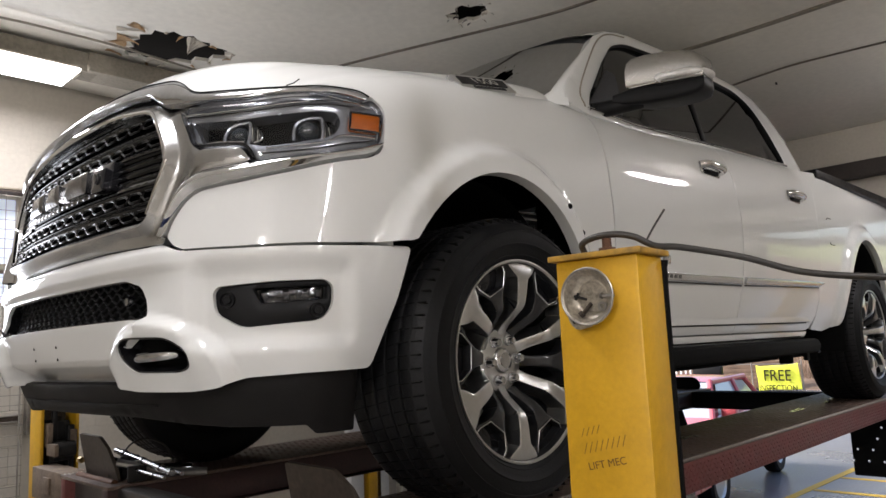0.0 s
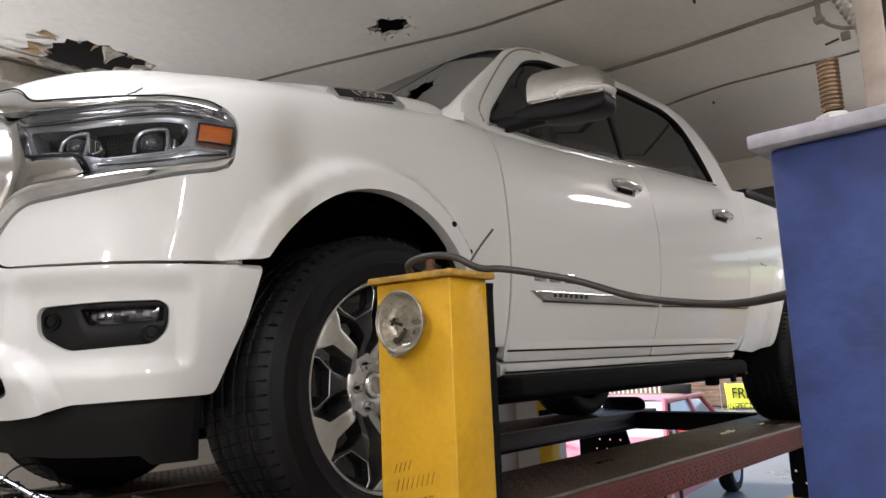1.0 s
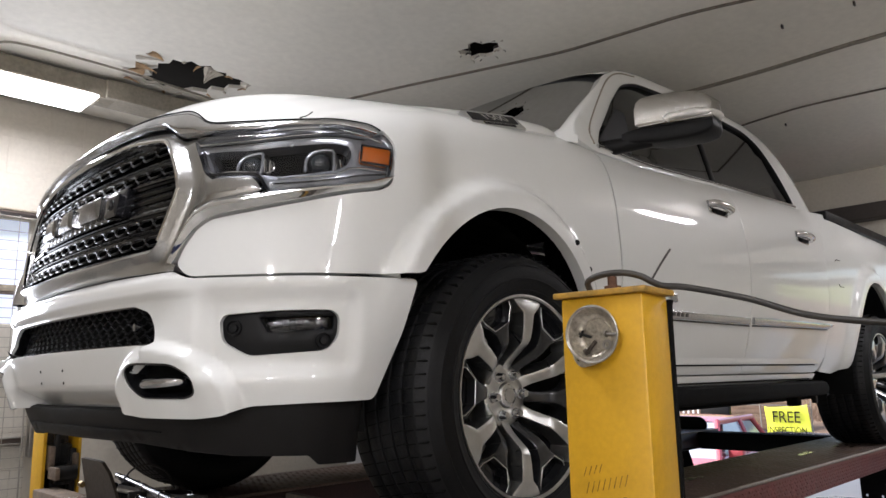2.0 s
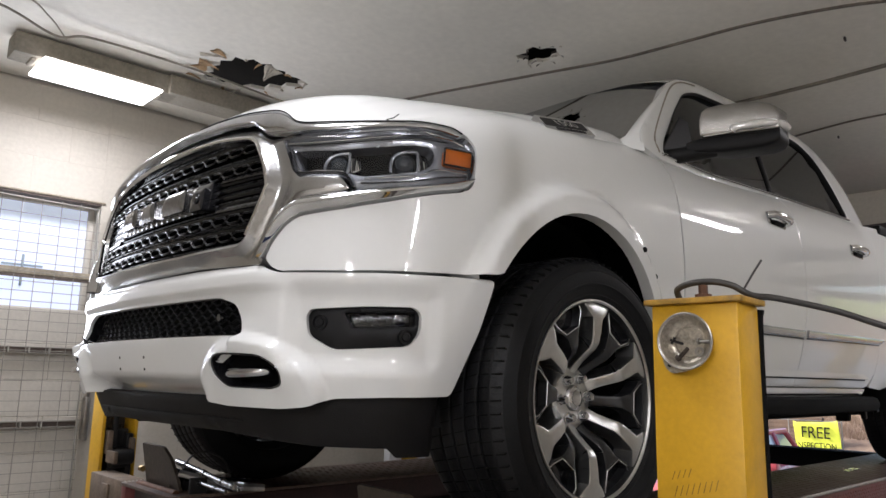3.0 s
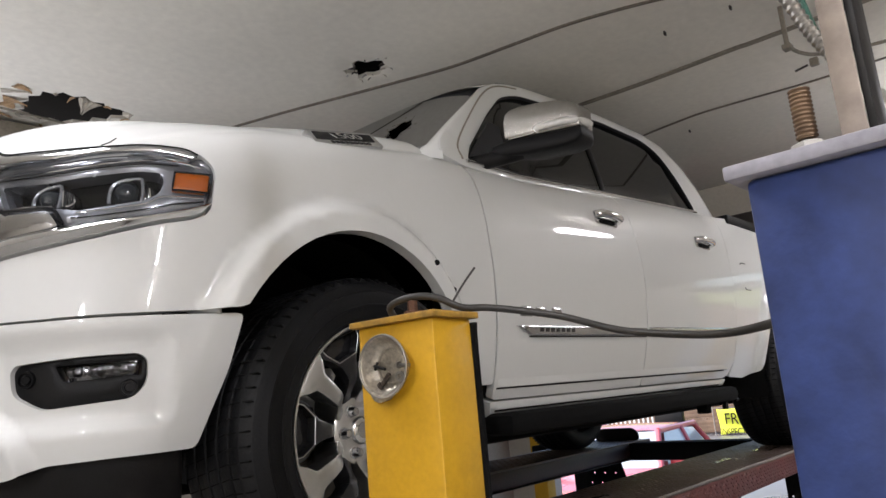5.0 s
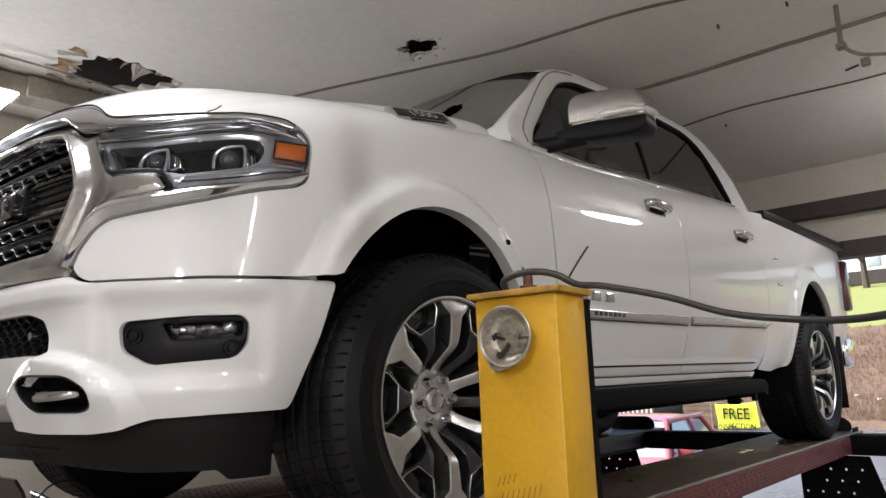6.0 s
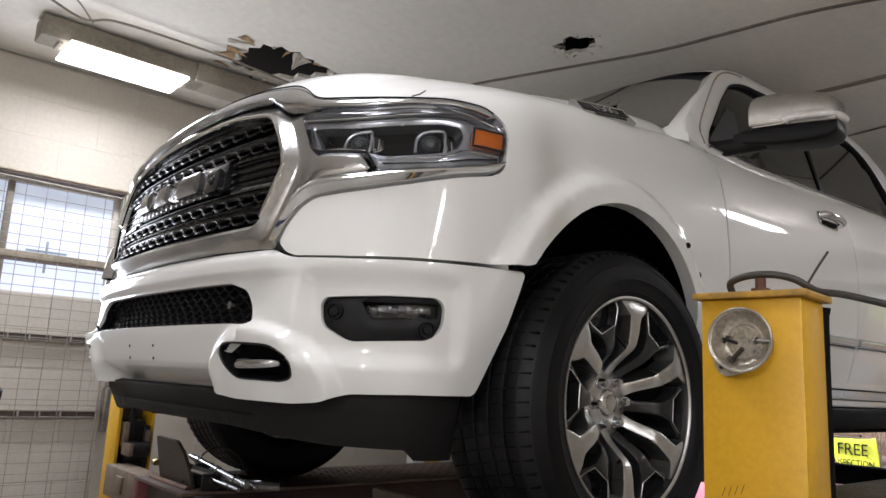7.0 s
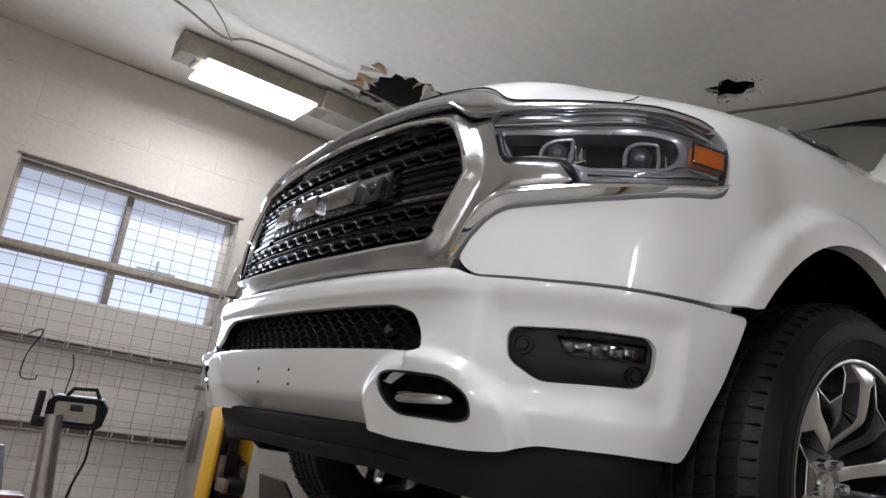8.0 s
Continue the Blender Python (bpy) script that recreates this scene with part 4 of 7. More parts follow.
# --- headlights
for sg in (1, -1):
    O = (lambda p: rounded(p, .012)) if sg > 0 else (lambda p: rounded(mirrored(p), .012))
    full = [(.645, 1.058), (.70, 1.064), (.83, 1.059), (.955, 1.071), (1.06, 1.081), (1.13, 1.079), (1.175, 1.072), (1.205, 1.085), (1.226, 1.060), (1.228, 1.040), (1.214, .988), (1.206, .962), (1.139, .947), (1.058, .931), (.961, .919), (.872, .908), (.845, .947), (.705, .954), (.67, 1.016)]
    dark = [(.676, 1.028), (.81, 1.021), (.957, 1.033), (1.05, 1.045), (1.105, 1.043), (1.112, 1.018), (1.094, .988), (1.058, .971), (.971, .956), (.90, .948), (.842, .957), (.716, .964)]
    light = sheet("headlight", O(full), back(body, .070), BAR, truck, step=.03, depth=.01, label="projector headlight with clear lens and amber marker")
    sheet("lens", O(full), back(body, .001), LENS, light, step=.03, depth=.02, roll=.004).visible_shadow = False
    sheet("light_guide", O(full), back(body, .022), GUIDE, light, [O(dark)], step=.02, depth=.05, roll=.010, label="grey ribbed light guide frame")
    # thin ribs in the upper and lower guide, and the dark inner edge
    for rows_, r_, m_ in (([(.66, 1.046), (.83, 1.044), (.955, 1.056), (1.06, 1.069), (1.15, 1.071), (1.20, 1.058)], .0022, CHROME), ([(.66, 1.040), (.83, 1.036), (.955, 1.047), (1.06, 1.059), (1.15, 1.060)], .0018, GLOSS),
                          ([(.90, .939), (.97, .944), (1.06, .958), (1.105, .976), (1.20, .978)], .0020, CHROME), ([(.89, .926), (.97, .931), (1.06, .944), (1.13, .959), (1.20, .970)], .0020, GLOSS),
                          ([(.672, 1.020), (.700, .964), (.77, .957), (.842, .951), (.872, .914)], .0045, GLOSS), ([(.680, 1.026), (.712, .966), (.77, .963), (.842, .958)], .0022, CHROME)):
        bm = bmesh.new()
        tube(bm, spline([Vector(back(body, .013)(np.array(sg * a), np.array(z))) for a, z in rows_], 5), r_, 6)
        part("guide_rib", bm, m_, light)
    sheet("amber_marker", O([(1.136, 1.041), (1.221, 1.040), (1.211, .992), (1.126, .993)]), back(body, .006), AMBER, light, step=.02, depth=.03, roll=.004, label="amber side marker")
    edge = [(1.136, 1.041), (1.221, 1.040), (1.211, .992), (1.126, .993), (1.136, 1.041)]
    bm = bmesh.new()
    tube(bm, [Vector(back(body, .006)(np.array(sg * (edge[i][0] + (edge[i + 1][0] - edge[i][0]) * f)), np.array(edge[i][1] + (edge[i + 1][1] - edge[i][1]) * f))) for i in range(4) for f in (0, .25, .5, .75)] + [Vector(back(body, .006)(np.array(sg * 1.136), np.array(1.041)))], .0028, 6)
    part("marker_edge", bm, GLOSS, light)
    for a, z, r in ((.822, .980, .030), (1.022, .988, .034)):
        c = Vector(back(body, .058)(np.array(sg * a), np.array(z)))
        m = Matrix.Translation(c) @ Vector((-1, -.45 * sg, 0)).to_track_quat("Z", "Y").to_matrix().to_4x4()
        part("projector", lathe(bmesh.new(), [(r * 1.5, .0), (r * 1.15, -.004), (r * 1.02, .006), (r * .98, .012), (r * .9, .004)], m, 36), DARKSTEEL, light)
        part("projector_lens", lathe(bmesh.new(), [(0, .040), (r * .2, .0395), (r * .4, .037), (r * .6, .031), (r * .78, .022), (r * .9, .011), (r * .95, 0)], m, 48), PROJ, light, "dark projector lens")
        # a bright C-shaped bezel, open below, with a small fluted reflector beside it
        bez = [(-.046, -.026), (-.044, .002), (-.034, .020), (-.012, .031), (.022, .036), (.030, .030), (.031, .0), (.027, -.026)]
        bm = bmesh.new()
        tube(bm, spline([Vector(back(body, .030)(np.array(sg * (a + u * r / .032)), np.array(z + w * r / .034))) for u, w in bez], 5), .0046, 8)
        part("bezel", bm, GUIDE, light, "bright projector bezel")
        sheet("reflector", O([(a + .030, z + .026), (a + .060, z + .010), (a + .064, z - .010), (a + .030, z - .022)]), back(body, .034), CHROME, light, step=.012, depth=.02, roll=.008)
        for j in range(4):
            bm = bmesh.new()
            u = a + .034 + j * .008
            tube(bm, [Vector(back(body, .030)(np.array(sg * u), np.array(z + .018 - j * .003))), Vector(back(body, .030)(np.array(sg * (u + .002)), np.array(z - .018 + j * .002)))], .0022, 6)
            part("flute", bm, (CHROME, DARKSTEEL)[j % 2], light)
    sheet("step_guide", O([(.850, .950), (.905, .944), (.930, .928), (.873, .914)]), back(body, .014), GUIDE, light, step=.012, depth=.02, roll=.010, label="pale light guide step")
    # chrome wing below
    wt = [(.622, .745), (.626, .762), (.646, .817), (.664, .853), (.687, .876), (.72, .891), (.846, .903), (.961, .916), (1.058, .928), (1.139, .944), (1.208, .964)]
    wb = [(.634, .737), (.659, .782), (.692, .822), (.716, .838), (.736, .846), (.851, .861), (.961, .880), (1.082, .908), (1.168, .925), (1.197, .937), (1.211, .957)]
    loft("chrome_wing", [(sg * a, z) for a, z in wt], [(sg * a, z) for a, z in wb], [(-.03, .020), (0, .006), (.12, -.004), (.30, -.011), (.46, -.014), (.52, -.014), (.62, -.010), (.80, -.003), (.95, .004), (1.02, .020)], CHROME, truck, 120, label="chrome trim wing below the headlight")

# --- hood
us, vs_ = np.linspace(0, 1, 61), np.linspace(-1, 1, 81)
uu, vv = np.meshgrid(us, vs_, indexing="ij")
av = np.abs(vv)
sf = NOTCH * av
zf = np.interp(sf, [a for a, _ in CREST], [z for _, z in CREST])
F0 = body(np.where(vv < 0, sf, -sf), zf)
yr = .862 * vv
xr = .42 - .16 * (1 - av ** 2)
ex = uu ** 1.15
hx = F0[..., 0] + (xr - F0[..., 0]) * ex
hy = np.sign(vv) * np.abs(F0[..., 1]) * (1 - uu) + yr * uu
crown = 1.257 + .0983 * (1 - av ** (3.46 + 8.04 * ease(.453, .903, ex))) + .005 * (1 - ease(.20, .70, av))
hz = zf + (crown - zf) * (1 - (1 - np.clip(ex, 0, 1)) ** (5.99 - 3.01 * ease(.094, .98, av))) + .033 * ease(.05, .48, hx)
H = np.stack([hx, hy, hz], -1)
kk = np.arange(61 * 81).reshape(61, 81)
faces = np.stack([kk[:-1, :-1], kk[1:, :-1], kk[1:, 1:], kk[:-1, 1:]], -1).reshape(-1, 4)
rimv = list(H.reshape(-1, 3))
rimf = [tuple(f) for f in faces]
edge = list(kk[0, ::-1]) + list(kk[1:, 0]) + list(kk[-1, 1:]) + list(kk[-2:0:-1, -1])
base = len(rimv)
for q in edge:
    p = rimv[q]
    rimv += [p, p + np.array([.004, 0, -.03])]
for i in range(len(edge)):
    j = (i + 1) % len(edge)
    rimf.append((base + 2 * i, base + 2 * i + 1, base + 2 * j + 1, base + 2 * j))
raw("hood", rimv, rimf, PAINT, truck, "white hood with a raised middle")

# --- fenders
def ellipse(cx, a, b, t0, t1, n):
    return [(SX(cx + a * math.cos(radians(t))), .405 + b * math.sin(radians(t)), 0) for t in np.linspace(t0, t1, n)]


edge_top = [(s, float(fender_top(s)) - .002, 0) for s in (2.06, 1.9, 1.75, 1.6, 1.45, 1.3, 1.16)]
fender_line = ([(.668, .715), (.694, .704), (.84, .702), (1.08, .706), (1.262, .714)] + ellipse(-.03, .437, .525, 143, 14, 26) + [(2.115, .50), (2.255, .50), (2.244, .75), (2.230, .98), (2.219, 1.19), (2.212, 1.262), (2.13, 1.282)]
               + edge_top + [(NOTCH, 1.108), (1.07, 1.113), (1.137, 1.113), (1.176, 1.108), (1.206, 1.094), (1.230, 1.066), (1.233, 1.041), (1.222, .990), (1.214, .953), (1.199, .933), (1.168, .920), (1.082, .903), (.961, .875), (.851, .856), (.738, .841), (.719, .833), (.696, .818), (.664, .778), (.646, .738)])
sheet("front_fender", rounded(fender_line, .012), body, PAINT, truck, step=.025, depth=.04, roll=.0022, both=True, fair=.012, label="white front fender with flared arch")
for sg in (1, -1):
    bm = bmesh.new()
    rings = []
    for t in np.linspace(-8, 188, 30):
        c, s_ = math.cos(radians(t)), math.sin(radians(t))
        rings.append([bm.verts.new((-.03 + .445 * c, -sg * y, .405 + .535 * s_)) for y in (.87, .80, .55)])
    for a, b in zip(rings, rings[1:]):
        for k in range(2):
            bm.faces.new((a[k], a[k + 1], b[k + 1], b[k]))
    bm.faces.new([r[2] for r in rings])
    part("wheel_liner", bm, DARK, truck)
    bm = bmesh.new()
    rings = []
    for t in np.linspace(-8, 188, 30):
        c, s_ = math.cos(radians(t)), math.sin(radians(t))
        rings.append([bm.verts.new((3.62 + .50 * c, -sg * y, .405 + .61 * s_)) for y in (.945, .84, .55)])
    for a, b in zip(rings, rings[1:]):
        for k in range(2):
            bm.faces.new((a[k], a[k + 1], b[k + 1], b[k]))
    bm.faces.new([r[2] for r in rings])
    part("wheel_liner", bm, DARK, truck)
for x, z in ((.345, .79), (.26, .865)):
    p = Vector(body(np.array(SX(x)), np.array(z)))
    part("liner_clip", rod(bmesh.new(), p + Vector((0, .03, 0)), p + Vector((-.01, -.003, 0)), .009, 12), DARK, truck)

# --- doors, rocker, bed
S0 = SX(0.0)
fd = [(S0 + .572, 1.262), (S0 + .564, 1.19), (S0 + .575, .98), (S0 + .590, .75), (S0 + .604, .450), (S0 + 1.640, .450), (S0 + 1.655, .75), (S0 + 1.660, .98), (S0 + 1.620, 1.25), (S0 + 1.592, 1.304), (S0 + .9, 1.262)]
rd = [(S0 + 1.597, 1.304), (S0 + 1.625, 1.25), (S0 + 1.665, .98), (S0 + 1.660, .75), (S0 + 1.645, .450), (S0 + 2.64, .450, .05), (S0 + 2.715, .53), (S0 + 2.728, .62), (S0 + 2.738, .80), (S0 + 2.742, .95), (S0 + 2.742, 1.12), (S0 + 2.728, 1.27), (S0 + 2.68, 1.352), (S0 + 2.28, 1.345)]
doors = []
for nm, ln in (("front_door", fd), ("rear_door", rd)):
    doors.append(sheet(nm, rounded(ln, .012), body, PAINT, truck, step=.035, depth=.03, roll=.0022, both=True, fair=.012, label="white door"))
bed = ([(S0 + 2.690, 1.345), (S0 + 2.733, 1.27), (S0 + 2.747, 1.12), (S0 + 2.747, .95), (S0 + 2.743, .80), (S0 + 2.733, .62), (S0 + 2.721, .53), (S0 + 2.69, .452), (S0 + 2.9, .44), (S0 + 3.10, .47)]
       + [(SX(3.62 + .49 * math.cos(radians(t))), .405 + .60 * math.sin(radians(t)), 0) for t in np.linspace(172, 8, 24)] + [(S0 + 4.25, .50), (S0 + 4.66, .56), (S0 + 4.68, .80), (S0 + 4.66, 1.20), (S0 + 4.62, 1.335), (S0 + 3.6, 1.352)])
sheet("bed_side", rounded(bed, .012), body, PAINT, truck, step=.035, depth=.03, roll=.003, both=True, fair=.012, label="white cargo bed side")
rk = [(S0 + .60, .443), (S0 + 2.65, .443), (S0 + 2.63, .412), (S0 + .62, .385)]
sheet("rocker_panel", rounded(rk, .01), back(body, .004), PAINT, truck, step=.025, depth=.05, roll=.004, both=True)
for sg in (1, -1):
    for nm, z0, z1, x0, x1, out in (("sill_lip", .517, .490, .615, 2.64, .0055), ("rocker_lip", .436, .417, .63, 2.61, .005)):
        top = [(sg * (S0 + x0), z0), (sg * (S0 + x1 - .06), z0 + .004), (sg * (S0 + x1), z1 + .006)]
        low = [(sg * (S0 + x0), z1), (sg * (S0 + x1 - .06), z1 + .004), (sg * (S0 + x1), z1 + .004)]
        # black tube painted in as the shadow line under each lip
        part(nm.replace("lip", "groove"), tube(bmesh.new(), [Vector(back(body, -.001)(np.array(a_), np.array(z_ - .004))) for a_, z_ in [(low[0][0] + (low[1][0] - low[0][0]) * f / 20, low[0][1] + (low[1][1] - low[0][1]) * f / 20) for f in range(21)]], .0028, 6), DARK, truck)
        loft(nm, top, low, [(0, -.0005), (.35, -out * .35), (.8, -out * .9), (.95, -out), (1, -out * .95), (1.02, -out * .6), (1.04, .004)], PAINT, truck, 50)
sheet("side_moulding", rounded([(S0 + .690, .690), (S0 + .765, .660), (S0 + 1.635, .664), (S0 + 1.635, .694)], .006), back(body, -.012), SATIN, truck, step=.02, depth=.016, roll=.004, both=True, label="chrome side moulding")
sheet("side_moulding", rounded([(S0 + 1.672, .666), (S0 + 2.69, .682), (S0 + 2.79, .705), (S0 + 2.66, .708), (S0 + 1.672, .698)], .006), back(body, -.012), SATIN, truck, step=.02, depth=.016, roll=.004, both=True, label="chrome side moulding")
for j in range(7):
    u = S0 + .82 + j * .034
    sheet("moulding_mark", rounded([(u, .671), (u + .022, .671), (u + .022, .685), (u, .685)], .002), back(body, -.0135), GLOSS, truck, step=.03, depth=.003, roll=.001)
for u in (.745, .835, .935):
    sheet("emblem_block", rounded([(S0 + u - .034, .724), (S0 + u + .036, .724), (S0 + u + .030, .759), (S0 + u - .028, .759)], .006), back(body, -.008), SATIN, truck, step=.03, depth=.01, roll=.007, label="plain chrome block")
# black line put in for the dark reflection along the moulding's lower edge
bm = bmesh.new()
for a, b in (((.77, .655), (1.635, .659)), ((1.672, .661), (2.69, .677))):
    tube(bm, [Vector(back(body, -.004)(np.array(S0 + a[0] + (b[0] - a[0]) * f / 8), np.array(a[1] + (b[1] - a[1]) * f / 8))) for f in range(9)], .0035, 6)
part("moulding_dark_line", bm, GLOSS, truck)
# chrome handles in their cups
for x, z in ((1.395, 1.156), (2.395, 1.150)):
    for sg in (1, -1):
        cup = rounded([(sg * (S0 + x - .085), z - .026), (sg * (S0 + x + .095), z - .030), (sg * (S0 + x + .098), z + .030), (sg * (S0 + x - .080), z + .034)][::sg], .02)
        handle = sheet("door_handle", cup, back(body, -.006), SMOKE, truck, step=.02, depth=.01, roll=.005, label="chrome door handle")
        bm = bmesh.new()
        pts = [Vector(back(body, d)(np.array(sg * (S0 + x + u)), np.array(z + w))) for u, w, d in ((-.075, .012, -.004), (-.055, .014, -.028), (0, .012, -.036), (.06, .008, -.034), (.085, .002, -.028), (.09, -.004, -.004))]
        tube(bm, spline(pts, 5), .016, 12)
        part("grip", bm, CHROME, handle)
        bm = bmesh.new()
        pts = [Vector(back(body, -.009)(np.array(sg * (S0 + x + u)), np.array(z - .016))) for u in (-.045, 0, .05)]
        tube(bm, pts, .010, 8)
        part("recess", bm, DARK, handle)
# fuel flap
for pts in ([(2.905, 1.078), (2.925, 1.088), (2.99, 1.088)], [(2.93, .945), (2.95, .934), (3.02, .934)]):
    bm = bmesh.new()
    tube(bm, spline([Vector(back(body, -.001)(np.array(S0 + x), np.array(z))) for x, z in pts], 6), .0022, 6)
    part("fuel_flap_edge", bm, BLACK, truck)
# rail caps, tailgate, bed floor, lamps
for sg in (1, -1):
    bm = bmesh.new()
    box(bm, (2.84, -sg * .93 - .05, 1.318), (4.60, -sg * .93 + .05, 1.372), .012)
    part("bed_rail_cap", bm, BLACK, truck)
    bm = bmesh.new()
    box(bm, (4.585, -sg * .93 - .045, .86), (4.69, -sg * .93 + .045, 1.24), .02)
    part("tail_lamp", bm, REDLAMP, truck, "red tail lamp")
part("tailgate", boxes(((4.62, -.86, .62), (4.68, .86, 1.33)), bevel=.015), PAINT, truck)
part("bed_floor", boxes(((2.84, -.86, .60), (4.62, .86, .66)), bevel=.01), BLACK, truck)
part("rear_bumper", boxes(((4.58, -.93, .44), (4.80, .93, .66)), bevel=.04), CHROME, truck, "chrome rear bumper")

# --- cab: sides lean in above the belt
def cabin(x, z):
    x, z = np.broadcast_arrays(np.asarray(x, float), np.asarray(z, float))
    h = z - 1.27
    return np.stack([x, -(.918 - .30 * h - .12 * h * h) + 0 * x, z], -1)


cab_line = [(.44, 1.285), (.47, 1.352), (.88, 1.690), (1.03, 1.764), (1.16, 1.800), (1.285, 1.820), (1.6, 1.848), (2.09, 1.870), (2.50, 1.868), (2.68, 1.825), (2.79, 1.715), (2.855, 1.55), (2.88, 1.315), (2.63, 1.349), (2.30, 1.341), (1.55, 1.297), (.92, 1.258), (.56, 1.253)]
win_line = [(.590, 1.288, .02), (.632, 1.352), (.845, 1.550), (1.01, 1.682, .05), (1.168, 1.742, .08), (1.444, 1.772), (1.975, 1.812), (2.40, 1.808, .09), (2.545, 1.745, .08), (2.60, 1.58, .05), (2.618, 1.380, .03), (2.28, 1.363), (1.55, 1.319), (.92, 1.280)]
side_glass = rounded(win_line, .02)
sheet("cab_frame", rounded(cab_line, .03), cabin, PAINT, truck, [side_glass], step=.04, depth=.04, roll=.006, both=True, label="white cab frame")
inner = [(x + (1.6 - x) * .006, z + (1.55 - z) * .03) for x, z in side_glass]
sheet("window_seal", side_glass, back(cabin, -.002), BLACK, truck, [inner], step=.04, depth=.03, roll=.003, both=True)
sheet("side_window", inner, back(cabin, .014), TINT, truck, step=.08, depth=.003, roll=.001, both=True, label="dark tinted side window")
sheet("window_divider", rounded([(1.565, 1.335), (1.600, 1.335), (1.722, 1.80), (1.68, 1.80)], .004), back(cabin, .006), BLACK, truck, step=.06, depth=.02, both=True)
bm = bmesh.new()
tube(bm, spline([Vector(back(cabin, -.004)(np.array(x), np.array(z))) for x, z in ((.575, 1.272), (.60, 1.276), (.92, 1.273), (1.55, 1.311), (2.28, 1.355), (2.62, 1.372))], 6), .006, 8)
part("belt_trim", bm, CHROME, truck, "chrome window belt trim")
bm = bmesh.new()
tube(bm, spline([Vector(back(cabin, .0)(np.array(x), np.array(z))) for x, z in ((.555, 1.28), (.570, 1.36), (.80, 1.59), (.94, 1.70), (1.06, 1.755), (1.2, 1.785))], 6), .004, 6)
part("door_seal", bm, GRIMY, truck)
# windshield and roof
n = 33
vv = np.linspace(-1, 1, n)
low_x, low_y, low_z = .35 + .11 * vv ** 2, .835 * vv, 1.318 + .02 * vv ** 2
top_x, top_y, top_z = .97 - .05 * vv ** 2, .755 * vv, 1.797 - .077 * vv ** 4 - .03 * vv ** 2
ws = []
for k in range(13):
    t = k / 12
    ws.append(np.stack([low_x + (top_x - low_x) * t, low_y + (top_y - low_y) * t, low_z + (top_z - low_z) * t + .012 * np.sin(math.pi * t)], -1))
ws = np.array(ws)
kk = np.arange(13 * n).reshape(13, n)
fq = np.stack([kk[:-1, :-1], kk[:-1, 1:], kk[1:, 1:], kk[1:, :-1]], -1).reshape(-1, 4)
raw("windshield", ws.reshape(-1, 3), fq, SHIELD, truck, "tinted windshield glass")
for sg, col in ((1, 0), (-1, n - 1)):
    A = [np.array([.36, -sg * .80, 1.27])] + [ws[k, col] for k in range(13)]
    bx = np.interp(np.linspace(0, 1, 13), [0, .12, .85, 1], [.45, .475, .80, .90])
    bz = np.interp(bx, [.44, .47, .88, 1.03], [1.285, 1.352, 1.690, 1.764])
    B = [np.array([.44, -sg * .925, 1.255])] + [cabin(np.array(x + .012), np.array(z)) * (1, sg, 1) for x, z in zip(bx, bz)]
    V = []
    for a, b in zip(A, B):
        for f in (0, .25, .5, .75, 1):
            V.append(a + (b - a) * f + np.array([-.010, -sg * .006, .006]) * math.sin(math.pi * f))
    kk = np.arange(14 * 5).reshape(14, 5)
    fq = np.stack([kk[:-1, :-1], kk[:-1, 1:], kk[1:, 1:], kk[1:, :-1]], -1).reshape(-1, 4)
    raw("windshield_pillar", V, fq, PAINT, truck, "white windshield pillar")
rx = np.array([.895, .93, .98, 1.05, 1.2, 1.45, 1.8, 2.2, 2.5, 2.68, 2.80, 2.88])
ez = np.interp(rx, [.88, 1.03, 1.16, 1.285, 1.6, 2.09, 2.5, 2.68, 2.79, 2.88], [1.690, 1.764, 1.800, 1.820, 1.848, 1.870, 1.868, 1.825, 1.73, 1.56])
cz = np.interp(rx, [.895, .93, 1.05, 1.2, 1.45, 2.2, 2.5, 2.68, 2.80, 2.88], [1.778, 1.795, 1.828, 1.854, 1.880, 1.898, 1.885, 1.85, 1.76, 1.60])
roof = []
for x, e1, c1 in zip(rx, ez, cz):
    ye = -cabin(np.array(x), np.array(e1))[1]
    roof.append(np.stack([x + .06 * (1 - vv ** 2) * min(1, max(0, 1 - (x - .93) / .3)), ye * vv, c1 - (c1 - e1) * np.abs(vv) ** 4], -1))
roof = np.array(roof)
kk = np.arange(len(rx) * n).reshape(len(rx), n)
fq = np.stack([kk[:-1, :-1], kk[:-1, 1:], kk[1:, 1:], kk[1:, :-1]], -1).reshape(-1, 4)
raw("roof", roof.reshape(-1, 3), fq, PAINT, truck, "white cab roof")
part("cowl", boxes(((.24, -.74, 1.24), (.48, .74, 1.305)), bevel=.02), BLACK, truck)
# cabin furniture seen dimly through the glass
for y in (-.42, .42):
    bm = bmesh.new()
    box(bm, (1.25, y - .26, .75), (1.55, y + .26, 1.42), .06)
    box(bm, (1.36, y - .13, 1.44), (1.48, y + .13, 1.66), .05)
    part("seat", bm, DARK, truck)
bm = bmesh.new()
box(bm, (2.35, -.70, .75), (2.55, .70, 1.45), .06)
part("rear_seat", bm, DARK, truck)
part("dashboard", boxes(((.46, -.76, 1.0), (.80, .76, 1.32)), bevel=.05), DARK, truck)
part("cab_back", boxes(((2.84, -.80, .70), (2.88, .80, 1.55)), bevel=.02), PAINT, truck)
part("cab_floor", boxes(((.4, -.88, .46), (2.85, .88, .52)), bevel=.02), DARK, truck)

